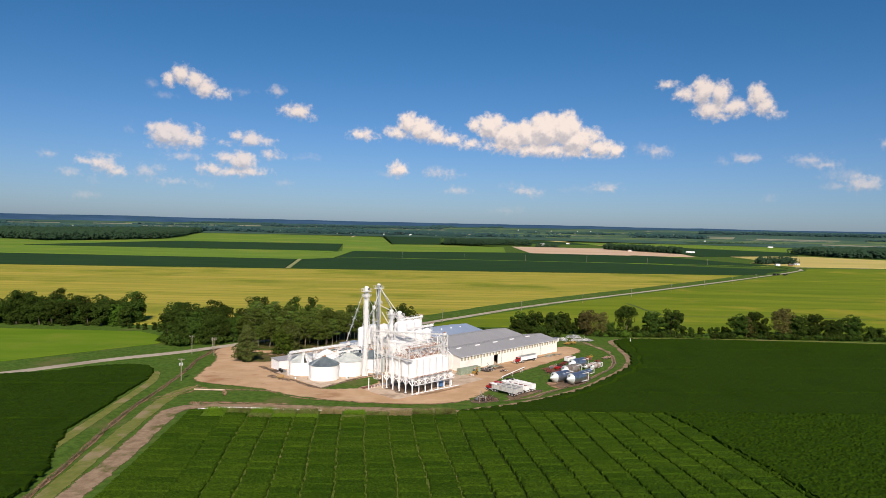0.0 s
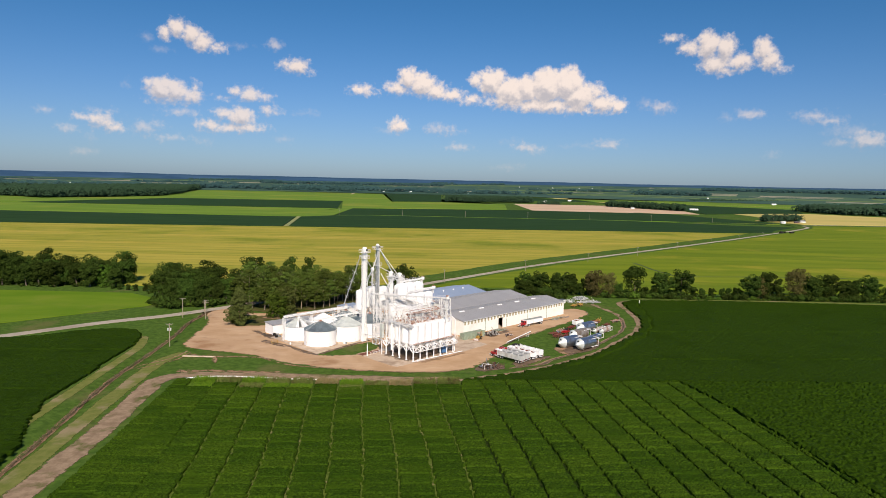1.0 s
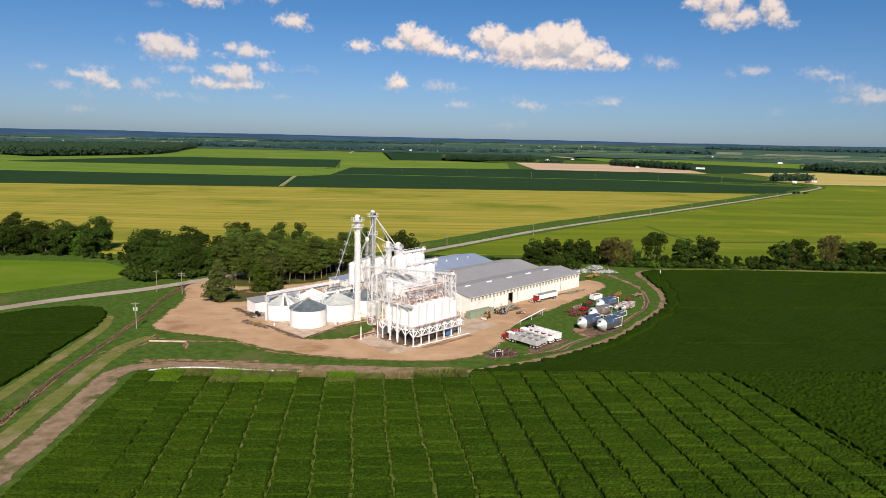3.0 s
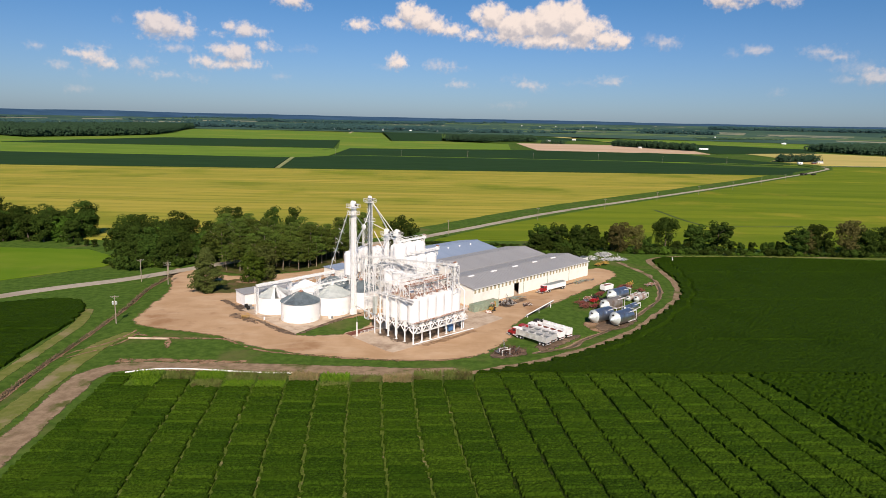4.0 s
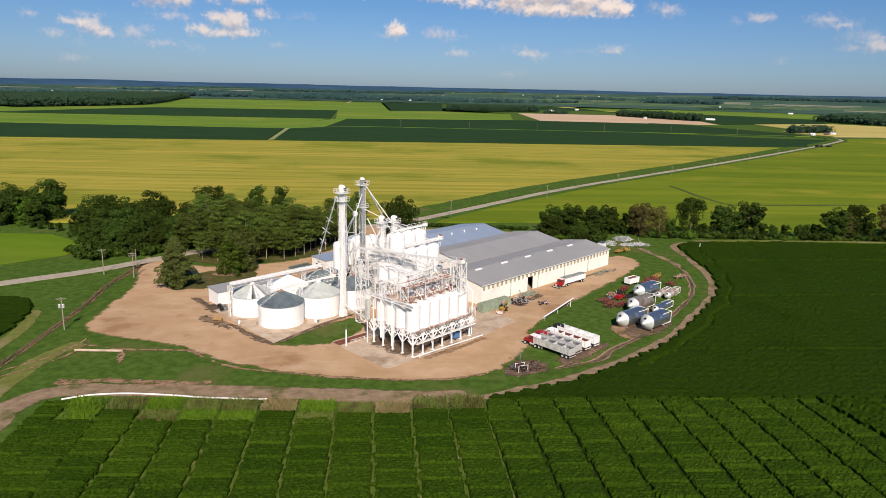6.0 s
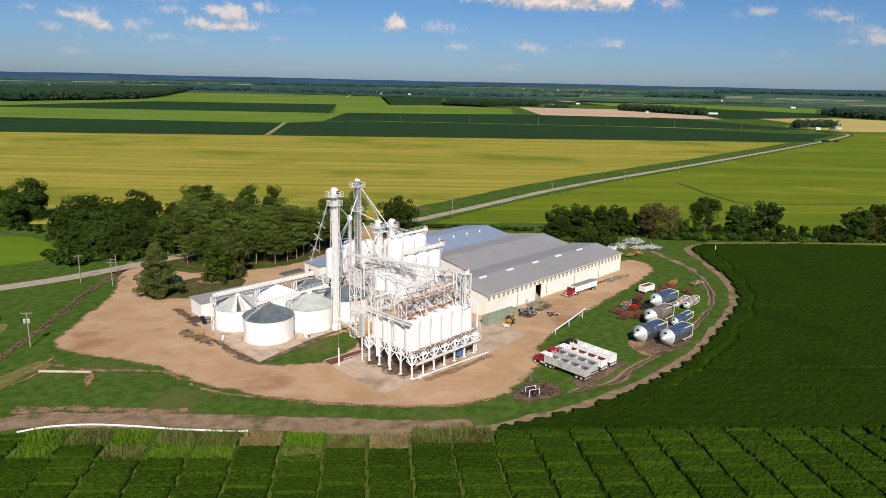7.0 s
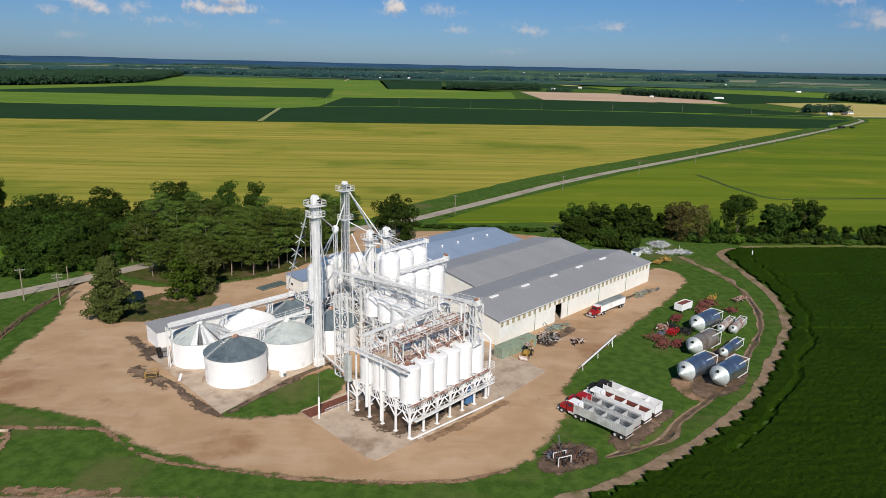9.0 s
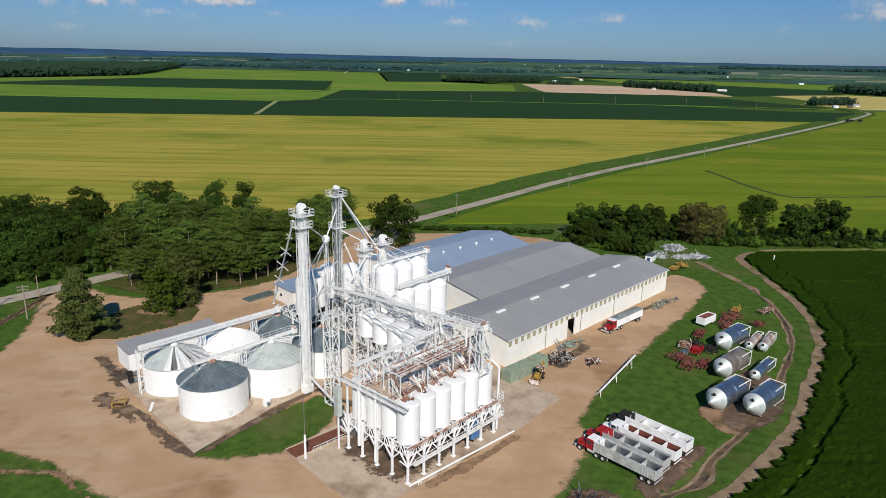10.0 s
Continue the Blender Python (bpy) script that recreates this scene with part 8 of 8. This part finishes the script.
part("foot", tube(bmesh.new(), (0, 0, 0), (0, 0, 4.3), .2, .17, 10), WHITE, post)
part("mast", tube(bmesh.new(), (0, 0, 4.3), (0, 0, 10.8), .06, .04, 8), GALV, post)

culvert = thing("culvert_pipe", "long pale concrete pipe lying in the grass", "pipe", pose(-75.5, 249.3, .3))
part("pipe", tube(bmesh.new(), (0, 0, 0), (11.5, -.4, 0), .3, n=14), CONCRETE, culvert)
drain = thing("drain_hose", "long white irrigation hose along the plots", "hose", pose(0, 0, 0))
bm = bmesh.new()
line = rounded([(-66, 223.2), (-61, 225.2), (-54, 225.9), (-46, 225.2), (-38, 224.0), (-28, 223.2), (-25, 223.3)], False, 5)
for p, q in zip(line, line[1:]):
    tube(bm, (*p, .2), (*q, .2), .17, n=8)
part("hose", bm, WHITE, drain)
cage_ = thing("pallet_cage", "yellow steel pallet frame beside the bin pad", "frame", pose(-48.6, 269.6, .04, 0, 0, 15))
for x in (0, 2.2):
    for y in (0, 1.8):
        part("post", box(bmesh.new(), x - .06, x + .06, y - .06, y + .06, 0, 1.1), YELLOW, cage_)
for z in (.25, 1.05):
    for a in (((0, 0), (2.2, 0)), ((2.2, 0), (2.2, 1.8)), ((2.2, 1.8), (0, 1.8)), ((0, 1.8), (0, 0))):
        part("rail", bar(bmesh.new(), (*a[0], z), (*a[1], z), .1), YELLOW, cage_)
plank = thing("white_board", "white board lying on the bin pad", "board", at(-20.5, 47.2, .13, 60))
part("board", box(bmesh.new(), 0, 3.4, 0, .5, 0, .06, .01), WHITE, plank)
marker = thing("field_marker", "small white marker post at the field edge", "marker", pose(128, 366, 0))
part("post", box(bmesh.new(), -.12, .12, -.12, .12, 0, 2.4, .02), WHITE, marker)
for k, (u, v) in enumerate(((-18.8, 63.4), (-19.6, 60.5))):
    fan = thing("bin_fan", "dark drying fan beside a grain bin", "fan", at(u, v, .1))
    part("housing", tube(bmesh.new(), (0, 0, .8), (.8, 0, .8), .6, n=16), BLACK, fan)
    part("stand", box(bmesh.new(), .1, .7, -.5, .5, 0, .3), GALV, fan)
    part("duct", bar(bmesh.new(), (.8, 0, .7), (2.2, -.4, .7), .6), GALV, fan)
fan = thing("bin_fan", "white control box and fan beside a bin", "fan", at(-4.5, 35.0, .1))
part("housing", box(bmesh.new(), 0, 1.2, 0, .9, .1, 1.3, .06), WHITE, fan)
part("motor", tube(bmesh.new(), (.6, -.4, .7), (.6, 0, .7), .3, n=12), GALV, fan)


# ---- trial plots of maize along the northern edge of the block ----
def maize_plot(x0, x1, y0, y1, h, mat, label, seed):
    rng = random.Random(seed)
    verts, faces = [], []
    y = y0 + .3
    while y < y1:
        x = x0 + .2
        while x < x1:
            hh = h * rng.uniform(.75, 1.12)
            for k in range(4):
                a = rng.uniform(0, 6.28)
                c, s = math.cos(a), math.sin(a)
                z = hh * (.25 + .2 * k)
                w = .09
                px, py = x + rng.uniform(-.1, .1), y + rng.uniform(-.1, .1)
                i = len(verts)
                verts += [(px - s * w, py + c * w, z * .7), (px + s * w, py - c * w, z * .7), (px + c * .45 + s * w, py + s * .45 - c * w, z + .28), (px + c * .45 - s * w, py + s * .45 + c * w, z + .28), (px + c * .85, py + s * .85, z - .05)]
                faces += [(i, i + 1, i + 2, i + 3), (i + 3, i + 2, i + 4)]
            i = len(verts)
            verts += [(x - .05, y, 0), (x + .05, y, 0), (x + .02, y, hh), (x - .02, y, hh)]
            faces.append((i, i + 1, i + 2, i + 3))
            x += .36
        y += .75
    me = bpy.data.meshes.new("maize_plot")
    me.from_pydata(verts, [], faces)
    me.materials.append(mat)
    return tagged(new("maize_plot", me), label, "crop", "small trial plots", "stuff")


BROWN_MAIZE = surface("dry_maize", (.17, .13, .05), (.25, .19, .09), 1.5, (.12, .15, .04), .5, .85)
looks = [(MAIZE, 1.7, MAIZE), (MAIZE_PALE, 1.5, SOYPLOT), (MAIZE, 1.6, MAIZE_PALE), (MAIZE_PALE, 1.4, MAIZE), (MAIZE_PALE, 1.5, MAIZE), (BROWN_MAIZE, 1.6, SOYPLOT), (MAIZE, 1.4, MAIZE_PALE), (MAIZE_PALE, 1.0, SOYPLOT), (BROWN_MAIZE, 1.7, SOYPLOT), (MAIZE_PALE, 1.8, SOYPLOT), (MAIZE_PALE, 2.0, SOYPLOT)]
for k, (back, h, front) in enumerate(looks):
    x0 = -63.2 + 7.55 * k
    y1 = 222.4 - max(0, .05 * (40 + x0)) * (x0 < 0)
    maize_plot(x0 + .4, x0 + 7.1, y1 - 4.6, y1, h, back, "small plot of tall maize plants", 100 + k)
    if front is not SOYPLOT:
        maize_plot(x0 + .4, x0 + 7.1, y1 - 8.4, y1 - 4.8, .8, front, "small plot of low bright green seedlings", 200 + k)
    else:
        canopy("soybean_plot", [(x0 + .4, y1 - 8.4), (x0 + 7.1, y1 - 8.4), (x0 + 7.1, y1 - 4.9), (x0 + .4, y1 - 4.9)], .45, lambda x, y, r: .8 + r.uniform(-.15, .15, x.shape), SOYPLOT, "small soybean plot", "crop", 300 + k)


def reeds(line, width, seed, mat, label):
    """Dry weeds standing along a ditch."""
    rng = random.Random(seed)
    verts, faces = [], []
    pts = rounded(line, False, 14)
    for (x0, y0), (x1, y1) in zip(pts, pts[1:]):
        thick = .6 + .25 * noise.noise(Vector((x0 / 9, y0 / 9, 1)))
        for _ in range(int(55 * thick) + 10):
            f = rng.random()
            x, y = x0 + (x1 - x0) * f + rng.gauss(0, width / 2), y0 + (y1 - y0) * f + rng.gauss(0, .4)
            h, a = rng.uniform(.15, .42), rng.uniform(0, 6.28)
            c, s = math.cos(a), math.sin(a)
            i = len(verts)
            g = -.5 if mat is REED else 0.0
            verts += [(x - s * .1, y + c * .1, g), (x + s * .1, y - c * .1, g), (x + c * .35 + s * .05, y + s * .35 - c * .05, g + h), (x + c * .35 - s * .05, y + s * .35 + c * .05, g + h)]
            faces.append((i, i + 1, i + 2, i + 3))
    me = bpy.data.meshes.new("ditch_reeds")
    me.from_pydata(verts, [], faces)
    me.materials.append(mat)
    return tagged(new("ditch_reeds", me), label, "weeds", kind="stuff")


reeds(DITCH_W[1:], .7, 5, REED, "dry brown weeds filling the ditch")
reeds([(-90, 352), (-105, 344), (-122, 346), (-146, 378)], 2.5, 6, ALLEY, "tall green weeds at the wood edge")
reeds([(126, 383), (180, 385), (260, 383), (340, 374)], 2.2, 7, ALLEY, "tall green weeds below the hedgerow")


# ---- far farmsteads ----
def far_house(x, y, w, d, h, label, wall, roof, turn=0.0, name="farm_building", z=0.0):
    b = thing(name, label, "building", pose(x, y, z, 0, 0, turn))
    part("wall", box(bmesh.new(), -w / 2, w / 2, -d / 2, d / 2, 0, h), wall, b)
    bm = bmesh.new()
    o = .4
    a = [bm.verts.new(p) for p in ((-w / 2 - o, -d / 2 - o, h), (w / 2 + o, -d / 2 - o, h), (w / 2 + o, d / 2 + o, h), (-w / 2 - o, d / 2 + o, h))]
    r = [bm.verts.new(p) for p in ((-w / 2 - o, 0, h + d * .3), (w / 2 + o, 0, h + d * .3))]
    bm.faces.new((a[0], a[1], r[1], r[0])), bm.faces.new((a[2], a[3], r[0], r[1])), bm.faces.new((a[1], a[2], r[1])), bm.faces.new((a[3], a[0], r[0])), bm.faces.new(a[::-1])
    part("roof", bm, roof, b)
    for k in range(max(1, int(w / 6))):
        part("window", box(bmesh.new(), -w / 2 + 2 + 5 * k, -w / 2 + 3.4 + 5 * k, -d / 2 - .06, -d / 2 - .003, 1, 2.4), GLASS, b)
    return b


for x, y, w, d, h, label, wall, roof in (
        (640, 1895, 9, 6, 3, "white farmhouse among far trees", WHITE, ROOF_GREY), (712, 1845, 12, 7, 3.4, "pale farm shed beside far trees", WHITE, GALV), (806, 1868, 24, 7, 3, "long low white far shed", WHITE, WHITE),
        (772, 1288, 10, 7, 3, "small house under dark trees", CREAM, ROOF_GREY), (745, 1262, 7, 5, 2.6, "small red shed by homestead", RED_OLD, GALV), (715, 1255, 8, 5, 2.6, "white shed near the road bend", WHITE, WHITE),
        (470, 2300, 14, 10, 4, "small white far building", WHITE, WHITE), (620, 2560, 12, 7, 3, "white barn between far fields", WHITE, WHITE), (1500, 2700, 18, 8, 4, "white barn far across the fields", WHITE, WHITE)):
    far_house(x, y, w, d, h, label, wall, roof)
for x, y, s in ((548, 968, 1.0), (556, 972, .8), (562, 966, .9), (570, 974, .7)):
    far_house(x, y, 5 * s, 3.5 * s, 2.4 * s, "small dark pump shed by the road", BLACK, BLACK, 40, "pump_shed")

SPOTS = random.Random(5)
for lo, hi, near, far, n in ((-9, 6, 3390, 3440, 9), (-27, -21, 3560, 3800, 3), (-15, -9, 3620, 3700, 4), (8, 16, 4050, 4300, 5), (24, 28, 3500, 3600, 1)):
    for _ in range(n):
        az, r = radians(SPOTS.uniform(lo, hi)), SPOTS.uniform(near, far)
        p = polar(r, az)
        far_house(p.x, p.y, SPOTS.uniform(5, 9), 5, SPOTS.uniform(2.4, 3.4), "white building far on the plain", WHITE, WHITE, 0, "farm_building", p.z)
